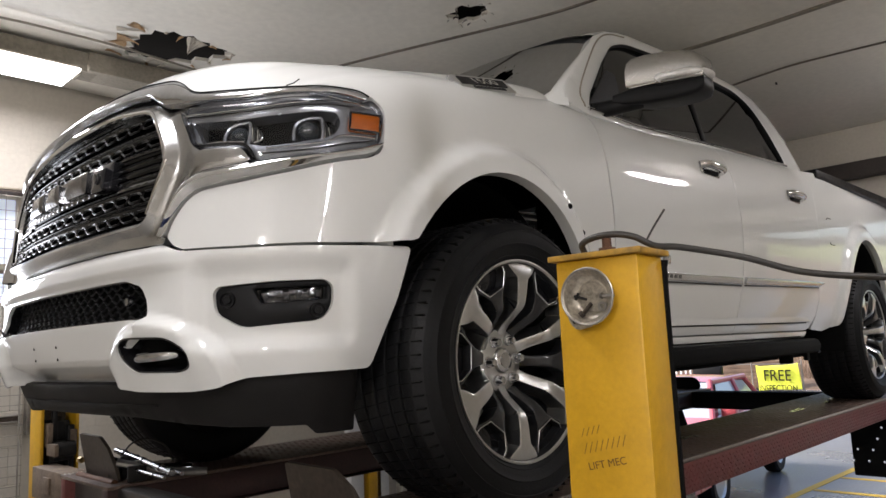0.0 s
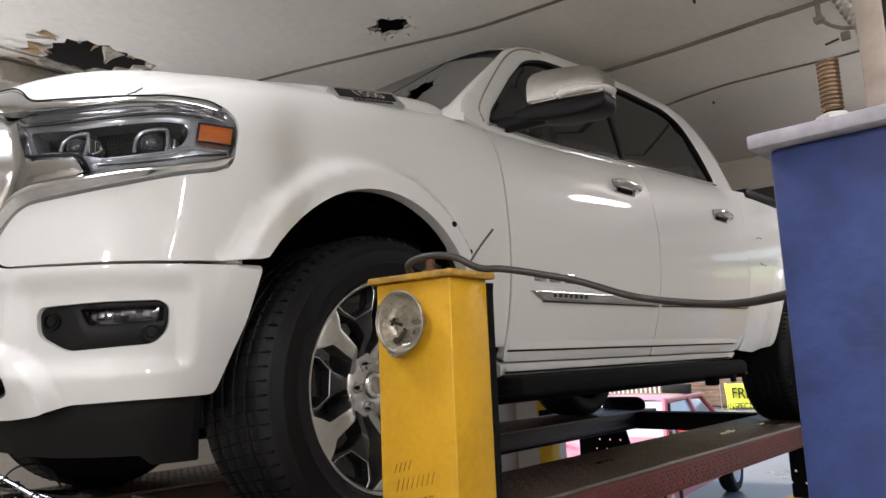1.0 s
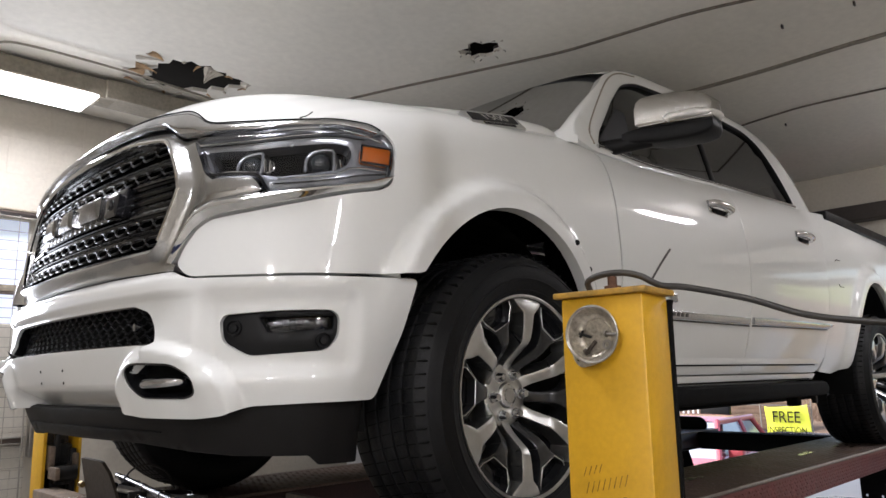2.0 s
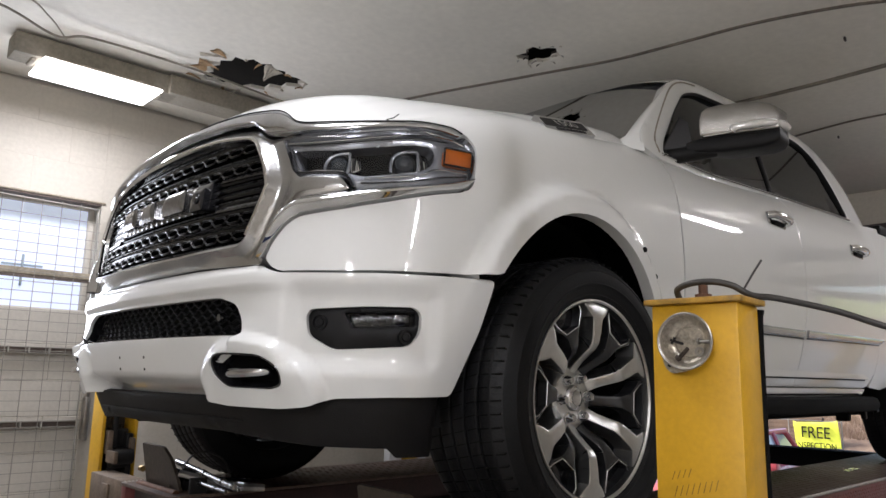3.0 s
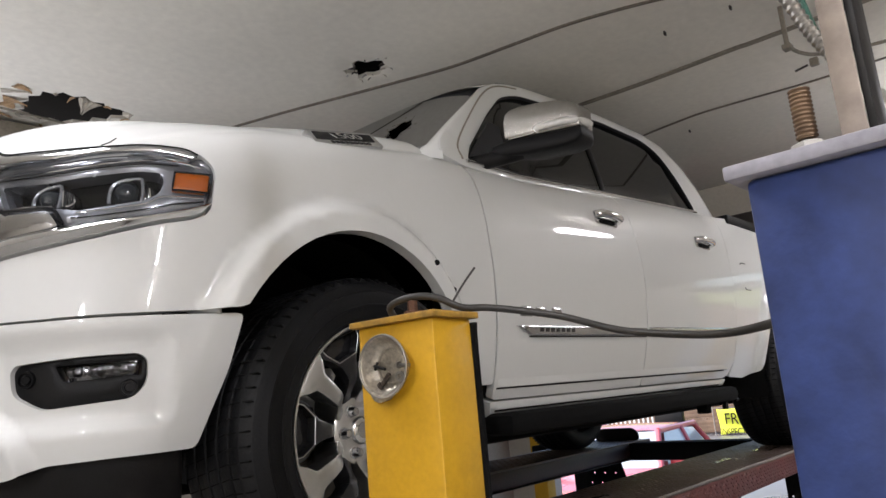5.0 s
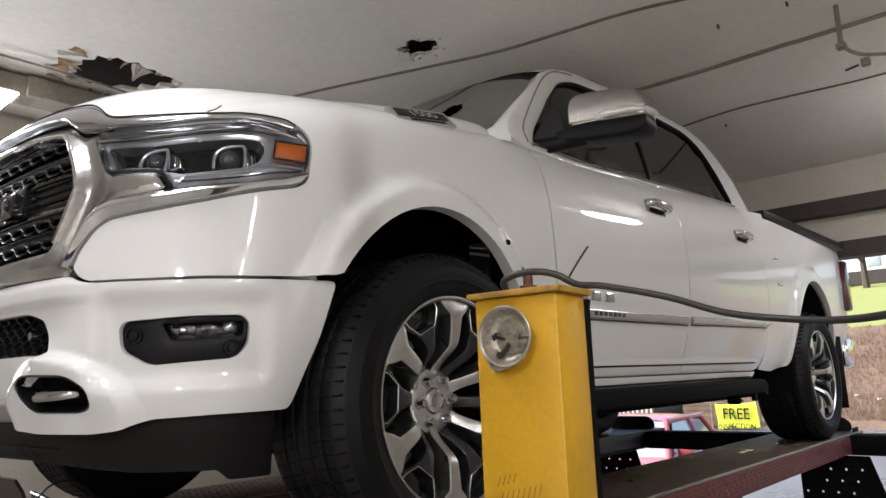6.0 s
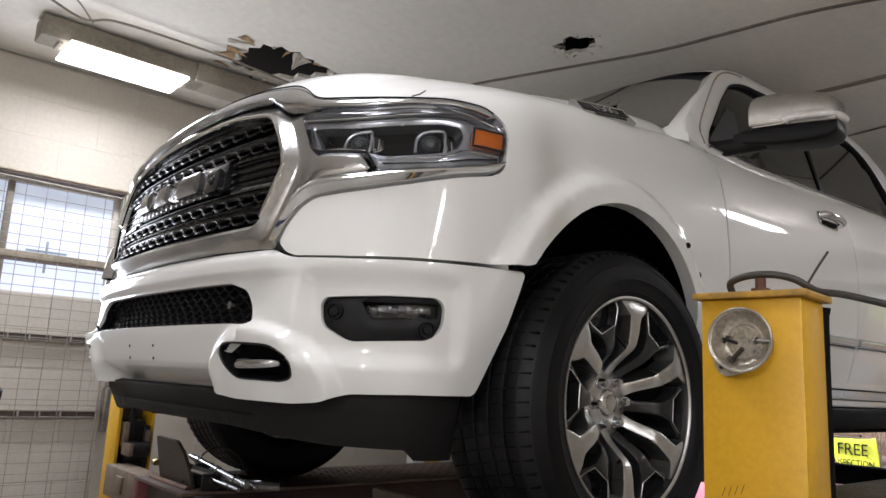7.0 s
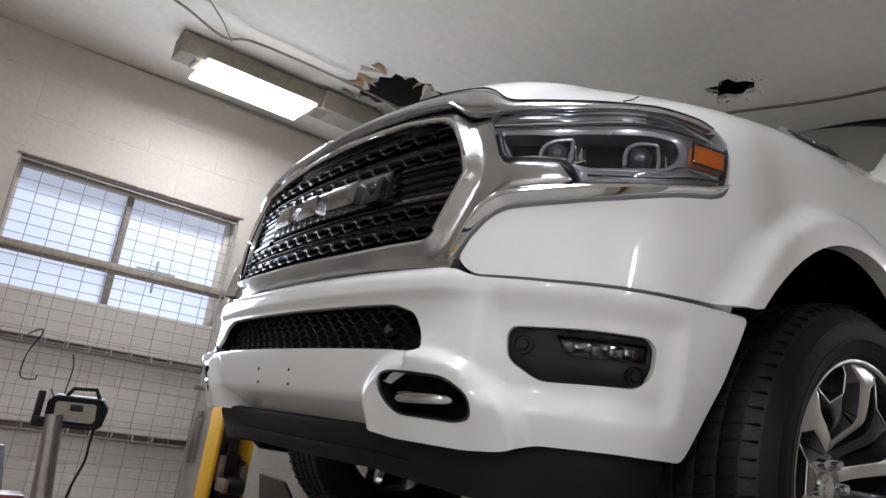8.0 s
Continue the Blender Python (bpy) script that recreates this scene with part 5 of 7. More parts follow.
# --- door mirrors
for sg in (1, -1):
    def shell(rows, power, sg=sg):
        bm = bmesh.new()
        ring = []
        for y, dx, z0, z1 in rows:
            cx, lx = .70 + .455 * (y - 1.0) + dx, dx
            r = []
            for j in range(20):
                t = 2 * math.pi * j / 20
                ca, sa = math.cos(t), math.sin(t)
                r.append(bm.verts.new((cx + lx * math.copysign(abs(ca) ** power, ca), -sg * y, (z0 + z1) / 2 + (z1 - z0) / 2 * math.copysign(abs(sa) ** power, sa))))
            ring.append(r)
        for a, b in zip(ring, ring[1:]):
            for j in range(20):
                bm.faces.new((a[j], a[(j + 1) % 20], b[(j + 1) % 20], b[j]))
        bm.faces.new(ring[0][::-1])
        bm.faces.new(ring[-1])
        bmesh.ops.recalc_face_normals(bm, faces=bm.faces)
        return bm

    mirror = part("door_mirror", shell(((1.000, .046, 1.356, 1.430), (1.006, .060, 1.353, 1.456), (1.020, .066, 1.352, 1.470), (1.06, .069, 1.352, 1.477), (1.125, .070, 1.353, 1.478), (1.18, .069, 1.354, 1.473), (1.216, .065, 1.355, 1.461), (1.234, .056, 1.356, 1.446), (1.244, .040, 1.358, 1.420)), .30), CAPCHROME, truck, "chrome-capped door mirror on a black arm")
    part("mirror_base", shell(((.955, .040, 1.298, 1.340), (1.00, .056, 1.296, 1.354), (1.03, .066, 1.293, 1.357), (1.07, .071, 1.290, 1.358), (1.13, .071, 1.292, 1.359), (1.185, .070, 1.297, 1.360), (1.221, .064, 1.306, 1.361), (1.238, .050, 1.318, 1.361), (1.246, .034, 1.332, 1.359)), .36), BLACK, mirror, "black lower shell")
    bm = bmesh.new()
    tube(bm, spline([Vector((.655, -sg * .885, 1.290)), Vector((.690, -sg * .93, 1.296)), Vector((.735, -sg * .985, 1.308)), Vector((.76, -sg * 1.03, 1.315))], 4), .030, 12)
    part("mirror_arm", bm, BLACK, mirror)
    bm = bmesh.new()
    tube(bm, spline([Vector((.70 + .455 * (y - 1) + dx, -sg * y, z)) for y, dx, z in ((1.100, .002, 1.368), (1.115, -.001, 1.378), (1.165, -.003, 1.381), (1.205, .000, 1.383), (1.232, .013, 1.382), (1.246, .040, 1.378), (1.248, .062, 1.374))], 5), .0145, 10)
    part("turn_signal", bm, SILVERLENS, mirror, "clear silver turn signal strip")
    bm = bmesh.new()
    tube(bm, spline([Vector((.70 + .455 * (y - 1) + dx, -sg * y, z)) for y, dx, z in ((1.006, .010, 1.358), (1.08, .002, 1.361), (1.10, .000, 1.366), (1.117, -.006, 1.389), (1.165, -.006, 1.395), (1.21, .002, 1.396), (1.240, .022, 1.392))], 5), .0028, 6)
    part("chrome_edge", bm, CHROME, mirror)
    plate_ = bmesh.new()
    box(plate_, (.745, -.075, -.006), (.835, .075, .004), .008, Matrix.Translation((0, -sg * 1.10, 1.291)) @ Matrix.Rotation(sg * radians(24), 4, "Z") @ Matrix.Translation((-.02, 0, 0)))
    part("underside_plate", plate_, FIXTURE, mirror, "grey underside plate")
    part("corner_panel", prism(bmesh.new(), [(.60, 1.285), (.86, 1.296), (.86, 1.36), (.82, 1.47), (.76, 1.475)], -.001, .006, Matrix(((1, 0, 0, 0), (0, 0, sg * -1, -sg * .885), (0, 1, 0, 0), (0, 0, 0, 1)))), BLACK, mirror)

# --- number badge on the hood's flank
BA, BB, BC = Vector((-.083, -.848, 1.265)), Vector((.206, -.822, 1.321)), Vector((-.080, -.905, 1.203))
bxd = (BB - BA).normalized()
bz_ = bxd.cross((BA - BC)).normalized()
byd = bz_.cross(bxd)
m = Matrix(((bxd.x, byd.x, bz_.x, BA.x), (bxd.y, byd.y, bz_.y, BA.y), (bxd.z, byd.z, bz_.z, BA.z), (0, 0, 0, 1)))
wide, low_ = (BB - BA).length, (BC - BA).dot(byd)
skew = (BC - BA).dot(bxd)
quad = [(skew, low_), (wide + skew, low_), (wide, 0), (0, 0)]
badge = part("hood_badge", prism(bmesh.new(), [tuple(p) for p in rounded(quad, .010)], -.020, .004, m), SMOKE, truck, "chrome-framed number badge")
quad2 = [(skew * .66 + .018, low_ * .66), (wide + skew * .66 - .022, low_ * .66), (wide - .016, low_ * .14), (.022, low_ * .14)]
part("badge_field", prism(bmesh.new(), [tuple(p) for p in rounded(quad2, .004)], .0035, .0052, m), BLACK, badge)
tm = m @ Matrix.Translation((wide * .50, low_ * .41, .0054)) @ Matrix(((1, -.35, 0, 0), (0, 1, 0, 0), (0, 0, 1, 0), (0, 0, 0, 1))) @ Matrix.Diagonal((1.7, .98, 1, 1))
text_mesh("1500", .042, CHROME, tm, "number", badge, .0012)
bm = bmesh.new()
for k in range(9):
    box(bm, (.058 + k * .020, low_ * .88, .0038), (.072 + k * .020, low_ * .74, .0052), 0, m)
part("badge_bars", bm, BLACK, badge)

# --- underside
part("chassis", boxes(((-.55, -.62, .28), (4.45, .62, .46)), bevel=.03), DARK, truck)
part("front_cradle", boxes(((-.74, -.60, .33), (-.45, .60, .60)), bevel=.05), DARK, truck)
for sg in (1, -1):
    bm = bmesh.new()
    box(bm, (.58, -sg * .93 - .07, .332), (2.54, -sg * .93 + .07, .406), .03)
    box(bm, (2.36, -sg * .86 - .03, .28), (2.42, -sg * .86 + .03, .40), .01)
    step_ = part("side_step", bm, DARK, truck, "black side step")
    bm = bmesh.new()
    for k, (x, y, z, a) in enumerate(((2.55, .95, .372, .020), (2.575, .93, .350, .014), (2.56, .90, .325, .017), (2.60, .91, .375, .010), (2.585, .96, .335, .009))):
        rod(bm, (x - .02, -sg * y, z), (x + .012, -sg * y, z + .006 * (k % 2)), a, 8)
    box(bm, (2.53, -sg * .91 - .012, .29), (2.56, -sg * .91 + .012, .36), .004)
    part("step_bracket", bm, BLACK, step_, "bolted end bracket")
    part("axle_arm", rod(bmesh.new(), (0, -sg * .40, .36), (0, -sg * .80, .405), .045), DARK, truck)
    part("mud_flap", boxes(((4.15, -sg * .85 - .13, .17), (4.165, -sg * .85 + .13, .66)), bevel=.005), BLACK, truck)
    part("mud_flap", boxes(((.375, -sg * .90 - .085, .36), (.39, -sg * .90 + .085, .62)), bevel=.005), BLACK, truck)

# --- wheels
R_TYRE, R_RIM = .405, .282


def face(x, y):
    """Depth of the wheel's face: hub set in, spokes bulging, rim out."""
    r = np.hypot(x, y)
    return np.stack([x, y, np.interp(r, [0, .06, .078, .098, .142, .158, .19, .235, .257, .277], [-.026, -.026, -.022, -.006, .046, .055, .060, .063, .060, .055])], -1)


def build_wheel(x, sg):
    """A wheel whose outer face looks to y = -sg."""
    rim = bmesh.new()
    lathe(rim, [(.282, .060), (.280, .064), (.275, .063), (.270, .054), (.266, .02), (.250, -.03), (.245, -.18), (.276, -.21)], Matrix(), 96)
    hub = part("wheel", rim, GREYALLOY, truck, "alloy wheel with machined and dark grey spokes")
    hub.matrix_local = Matrix.Translation((x, -sg * .95, R_TYRE)) @ Matrix(((1, 0, 0, 0), (0, 0, -sg, 0), (0, sg, 0, 0), (0, 0, 0, 1))) @ Matrix.Rotation(radians(-4), 4, "Z")
    tyre = bmesh.new()
    prof = [(.278, .056), (.286, .066), (.294, .0725), (.2955, .0715), (.310, .078), (.322, .0815), (.3235, .0835), (.326, .0835), (.3275, .082), (.345, .083), (.360, .079), (.3615, .0805), (.364, .0798), (.3655, .077), (.376, .070), (.388, .056), (.398, .038)]
    w = .255
    for k in range(5):
        z0 = .031 - k * .049
        prof += [(.4035, z0 - .003), (.405, z0 - .008), (.405, z0 - .040), (.4035, z0 - .043)]
        if k < 4:
            prof += [(.396, z0 - .0445), (.396, z0 - .0495)]
    prof += [(.398, .030 - w), (.388, .016 - w), (.345, -w), (.29, .016 - w), (.278, .024 - w)]
    lathe(tyre, prof, Matrix(), 120, True)
    tyre = part("tyre", tyre, RUBBER, hub, "black road tyre")
    tyre.data.materials.append(TREAD)
    for f in tyre.data.polygons:
        f.material_index = int(math.hypot(f.center.x, f.center.y) > .392)
    bm = bmesh.new()
    for k in range(76):
        a = 2 * math.pi * k / 76
        m = Matrix.Rotation(a, 4, "Z") @ Matrix.Translation((.4005, 0, .020)) @ Matrix.Rotation(radians(-8.5), 4, "Y") @ Matrix.Rotation(radians(4), 4, "X")
        box(bm, (-.005, -.0016, -.034), (.0042, .0016, .034), 0, m)
        for z0, z1, r in ((-.058, -.090, .4056), (-.107, -.139, .4056), (-.155, -.190, .4056), (-.204, -.246, .4056)):
            m = Matrix.Rotation(a + z0 * 1.2, 4, "Z") @ Matrix.Translation((r, 0, .036 + (z0 + z1) / 2)) @ Matrix.Rotation(radians(12), 4, "X")
            box(bm, (-.0035, -.0013, -abs(z1 - z0) / 2), (.001, .0013, abs(z1 - z0) / 2), 0, m)
    tagged(part("sipe", bm, DARK, hub, smooth=False), kind="stuff")
    bm = bmesh.new()
    lathe(bm, [(.2825, .058), (.2815, .065), (.2765, .0655), (.2730, .060)], Matrix(), 96)
    part("rim_lip", bm, ALLOY, hub, "machined rim lip")
    polar = lambda rows, a: [(.953 * r * math.cos(radians(a + t)), .953 * r * math.sin(radians(a + t))) for r, t in rows]
    for k in range(6):
        a = 60 * k + 30
        wide = ((.060, .0195), (.085, .0170), (.110, .0150), (.140, .0160), (.165, .0185), (.195, .0210), (.222, .0225), (.243, .0250))
        arm = [(r, -math.degrees(w / r)) for r, w in wide] + [(.262, -10.0), (.2905, -13.5)] + [(.2905, t) for t in (-7, 0, 7)] + [(.2905, 13.5), (.262, 10.0)]
        arm += [(r, math.degrees(w / r)) for r, w in wide[::-1]]
        sheet("spoke", rounded(polar(arm, a), .006), face, ALLOY, hub, step=.011, depth=.062, roll=.0045, label="machined silver spoke")
        b = a + 30
        out = [(.288, -14.8), (.288, 0), (.288, 14.8), (.262, 16.5), (.232, 12.0), (.205, 8.0), (.165, 6.0), (.115, 7.0), (.078, 12), (.078, -12), (.115, -7.0), (.165, -6.0), (.205, -8.0), (.232, -12.0), (.262, -16.5)]
        cut = [(.281, -14.2), (.281, 0), (.281, 14.2), (.262, 14.2), (.220, 9.0), (.220, -9.0), (.262, -14.2)]
        low = lambda x, y: face(x, y) - np.array([0, 0, .012])
        sheet("pocket_spoke", rounded(polar(out, b), .005), low, GREYALLOY, hub, [rounded(polar(cut, b), .004)], step=.014, depth=.045, roll=.004, label="dark grey painted pocket spoke")
        low2 = lambda x, y: face(x, y) - np.array([0, 0, .040])
        sheet("pocket_insert", rounded(polar(cut, b), .004), low2, GLOSS, hub, step=.03, depth=.02, roll=.003)
        edge = [Vector((*p, float(face(np.array(p[0]), np.array(p[1]))[2]) - .0115)) for p in polar([(.280, -13.8), (.262, -13.8), (.2212, -8.7), (.2212, 8.7), (.262, 13.8), (.280, 13.8)], b)]
        part("pocket_edge", tube(bmesh.new(), edge, .0016, 6), ALLOY, hub)
    bm = bmesh.new()
    lathe(bm, [(.090, -.05), (.088, -.002), (.080, .003), (.050, .005), (.037, .005), (.034, .0)], Matrix.Translation((0, 0, -.026)), 48)
    part("hub_plate", bm, ALLOY, hub)
    bm = bmesh.new()
    lathe(bm, [(.0335, -.004), (.033, .014), (.029, .017), (.0, .019)], Matrix.Translation((0, 0, -.026)), 36)
    part("hub_cap", bm, CHROME, hub, "chrome hub cap")
    bm = bmesh.new()
    lathe(bm, [(.022, .0165), (.0215, .0192), (0, .0205)], Matrix.Translation((0, 0, -.026)), 24)
    part("cap_disc", bm, SMOKE, hub)
    for k in range(6):
        a = radians(60 * k + 8)
        m = Matrix.Translation((.0615 * math.cos(a), .0615 * math.sin(a), -.022))
        bm = bmesh.new()
        lathe(bm, [(.0165, -.004), (.0165, .004), (.0130, .005), (.0125, .020), (.0100, .026), (0, .0275)], m, 12)
        part("lug_nut", bm, SMOKE, hub)
    bm = bmesh.new()
    lathe(bm, [(.0, -.135), (.175, -.135), (.175, -.16), (0, -.16)], Matrix(), 40)
    part("brake_disc", bm, STEEL, hub)
    part("caliper", boxes(((-.18, -.07, -.17), (-.09, .07, -.10)), bevel=.015), DARK, hub)
    return hub


first = build_wheel(0.0, 1)
for x, sg in ((3.66, 1), (0.0, -1), (3.66, -1)):
    m = Matrix.Translation((x, -sg * (.905 if x else .95), R_TYRE)) @ Matrix(((1, 0, 0, 0), (0, 0, -sg, 0), (0, sg, 0, 0), (0, 0, 0, 1))) @ Matrix.Rotation(radians(37 if x else 0), 4, "Z")
    copy_thing(first, m)

# ---------------------------------------------------------------- the four-post lift
DZ = 1.155


PALECAP = mat("pale_worn_cap", (0.46, 0.45, 0.50), 0.6, var=0.25, scale=14, bump=0.3, bscale=60, stain=0.4)
RODMAT = mat("pale_rusty_thread", (0.26, 0.17, 0.10), 0.6, 0.3, var=0.25, scale=40, stain=0.4)


def build_post(name, x0, y0, x1, y1, top, material, label, cap_out=.016, cap_mat=None, bolt=None, turn=0.0):
    thing = empty(name, ((x0 + x1) / 2, (y0 + y1) / 2, 0), turn, label=label, category="lift post", group="lift posts")
    hx, hy = (x1 - x0) / 2, (y1 - y0) / 2
    part("column", boxes(((-hx, -hy, .012), (hx, hy, top - .011), .005)), material, thing)
    part("foot", boxes(((-hx - .08, -hy - .08, 0), (hx + .08, hy + .08, .012), .003)), DARKSTEEL, thing)
    part("cap", boxes(((-hx - cap_out, -hy - cap_out, top - .011), (hx + cap_out, hy + cap_out, top), .002)), cap_mat or CAPDIRT, thing)
    if bolt:
        bx, by, r, h = bolt
        bm = bmesh.new()
        prof = []
        for k in range(int(h / .0032)):
            prof += [(r * .84, k * .0032), (r * .86, k * .0032 + .0008), (r, k * .0032 + .0015), (r, k * .0032 + .0023)]
        lathe(bm, prof + [(0, h)], Matrix.Translation((bx, by, top + .012)), 24)
        part("threaded_rod", bm, RODMAT, thing, "rusty threaded rod")
        bm = bmesh.new()
        lathe(bm, [(r * 1.6, 0), (r * 1.6, .008), (r * 1.1, .010), (0, .010)], Matrix.Translation((bx, by, top)), 6)
        part("nut", bm, FIXTURE, thing)
    return thing


PX, PY, PT = 1.291, 0.849, 4.9
post = build_post("lift_post", PX - .0545, PY - .084, PX + .0545, PY + .084, 1.768, YELLOW, "yellow painted steel lift post with a shiny dish", .011, turn=PT)
part("stud", lathe(bmesh.new(), [(.016, 0), (.016, .012), (.009, .013), (.009, .03), (0, .032)], Matrix.Translation((.0, .0, 1.768)), 6), RUST, post, "rusty stud and nut")
# lift chain dish fixed to the post's face
dish = bmesh.new()
lathe(dish, [(.0, .001), (.036, .001), (.042, .010), (.049, .025), (.0520, .027), (.0520, .0290), (.0485, .0275), (.041, .013), (.0335, .0065), (.0305, .0060), (.0295, .0072), (.0275, .0072), (.0265, .0055), (.0, .0055)], Matrix(), 40)
face_m = Matrix.Translation((PX, PY, 0)) @ Matrix.Rotation(radians(PT), 4, "Z") @ Matrix.Translation((-.0545, 0, 0))
dm = face_m @ Matrix.Translation((-.0005, .006, 1.685)) @ Matrix(((0, 0, -1, 0), (-1, 0, 0, 0), (0, 1, 0, 0), (0, 0, 0, 1))) @ Matrix.Rotation(radians(-22), 4, "Z")
holder = tagged(part("magnetic_dish", dish, DISH), label="round shiny parts dish stuck on the yellow lift post", category="parts dish")
holder.matrix_world = dm
lip = bmesh.new()
lathe(lip, [(.0520 + .002 * math.cos(t), .0285 + .002 * math.sin(t)) for t in np.linspace(0, 2 * math.pi, 9)[:-1]], Matrix(), 40, True)
part("rim", lip, STEEL, holder, "bright rolled rim")
part("tab", prism(bmesh.new(), [tuple(p) for p in rounded([(-.048, -.016), (-.034, -.058), (-.012, -.070), (.022, -.048)], .012)], .004, .008), DISH, holder)
part("tab_hole", rod(bmesh.new(), (-.020, -.055, .0075), (-.020, -.055, .009), .004, 12), DARK, holder)
screw = bmesh.new()
rod(screw, (.020, .008, .009), (.044, .016, .016), .0035, 8)
rod(screw, (.017, .007, .009), (.020, .008, .010), .006, 8)
part("screw", screw, STEEL, holder)
screw = bmesh.new()
rod(screw, (-.006, -.034, .010), (.004, -.012, .012), .004, 8)
rod(screw, (-.009, -.040, .012), (-.006, -.034, .011), .007, 6)
part("screw", screw, PLATE, holder)
screw = bmesh.new()
rod(screw, (-.034, -.010, .010), (-.008, -.008, .010), .0025, 8)
rod(screw, (-.030, -.016, .010), (-.028, -.002, .010), .0025, 8)
part("screw", screw, DARKSTEEL, holder)
ring = bmesh.new()
lathe(ring, [(.0045, 0), (.009, 0), (.009, .003), (.0045, .003)], Matrix.Translation((.026, -.010, .008)), 16, True)
part("washer", ring, STEEL, holder)
PENCIL = mat("pencil_mark", (0.17, 0.085, 0.015), 0.6, var=0.2, scale=40)
# pencil marks on the face: a name and a number as strokes, and the readable words
for z0, z1, y0, y1 in ((1.430, 1.446, .052, .010), (1.400, 1.420, .048, -.040)):
    k = int(abs(y1 - y0) / .010)
    for j in range(k):
        ya = y0 + (y1 - y0) * j / k
        bm = bmesh.new()
        tube(bm, [Vector((-.0548, ya, z0 + .0025 * j)), Vector((-.0548, ya - .006, z1 + .0025 * j))], .0006, 5)
        part("pencil_bar", bm, PENCIL, post)
tm = Matrix.Translation((-.0549, .004, 1.385)) @ Matrix(((0, 0, -1, 0), (-1, 0, 0, 0), (0, 1, 0, 0), (0, 0, 0, 1))) @ Matrix.Rotation(radians(12), 4, "Z")
text_mesh("LIFT MEC", .019, PENCIL, tm, "pencil_writing", post, .0002)
far = build_post("lift_post", 1.205, 3.86, 1.405, 4.01, 1.775, YELLOW, "yellow painted steel lift post beside the window wall")
bpy.data.objects.remove([o for o in far.children if o.name.startswith("column")][0])
part("flange", boxes(((-.092, -.075, .012), (-.076, .075, 1.759), .003)), YELLOW, far)
part("flange", boxes(((.062, -.075, .012), (.078, .075, 1.759), .003)), YELLOW, far)
part("web", boxes(((-.076, .060, .012), (.062, .075, 1.759), .003)), OILY, far)
for k in range(16):
    part("rung", boxes(((-.02, -.01, .2 + k * .08), (.02, .0, .24 + k * .08), .002)), DARKSTEEL, far)
part("carriage", boxes(((-.045, -.05, 1.02), (.045, .05, 1.34), .008)), DARKSTEEL, far)
part("ear", boxes(((-.070, -.105, 1.225), (-.045, -.052, 1.335), .006), ((-.070, -.20, 1.19), (-.050, -.09, 1.245), .005)), DUSTY, far, "tan dusty carriage ear")
part("ear", boxes(((.030, -.13, 1.23), (.052, -.052, 1.30), .006)), DUSTY, far, "tan dusty carriage ear")
part("pulley", rod(bmesh.new(), (-.055, -.14, 1.215), (.035, -.14, 1.215), .035, 20), DARKSTEEL, far)
part("latch", boxes(((-.05, -.12, 1.16), (.03, -.05, 1.25), .012), ((-.045, -.09, 1.25), (-.02, -.06, 1.40), .006), ((.02, -.10, 1.10), (.05, -.06, 1.32), .006)), DARKSTEEL, far, "oily latch linkage")
for y0, y1 in ((.795, .945), (3.86, 4.01)):
    build_post("lift_post", 5.95, y0, 6.07, y1, 1.775, YELLOW, "yellow painted steel lift post by the bay door")
build_post("neighbour_post", .90, -.06, 1.08, .126, 1.772, BLUE, "dark blue painted steel post with a pale cap plate", .011, PALECAP, (-.070, .051, .0076, .040))

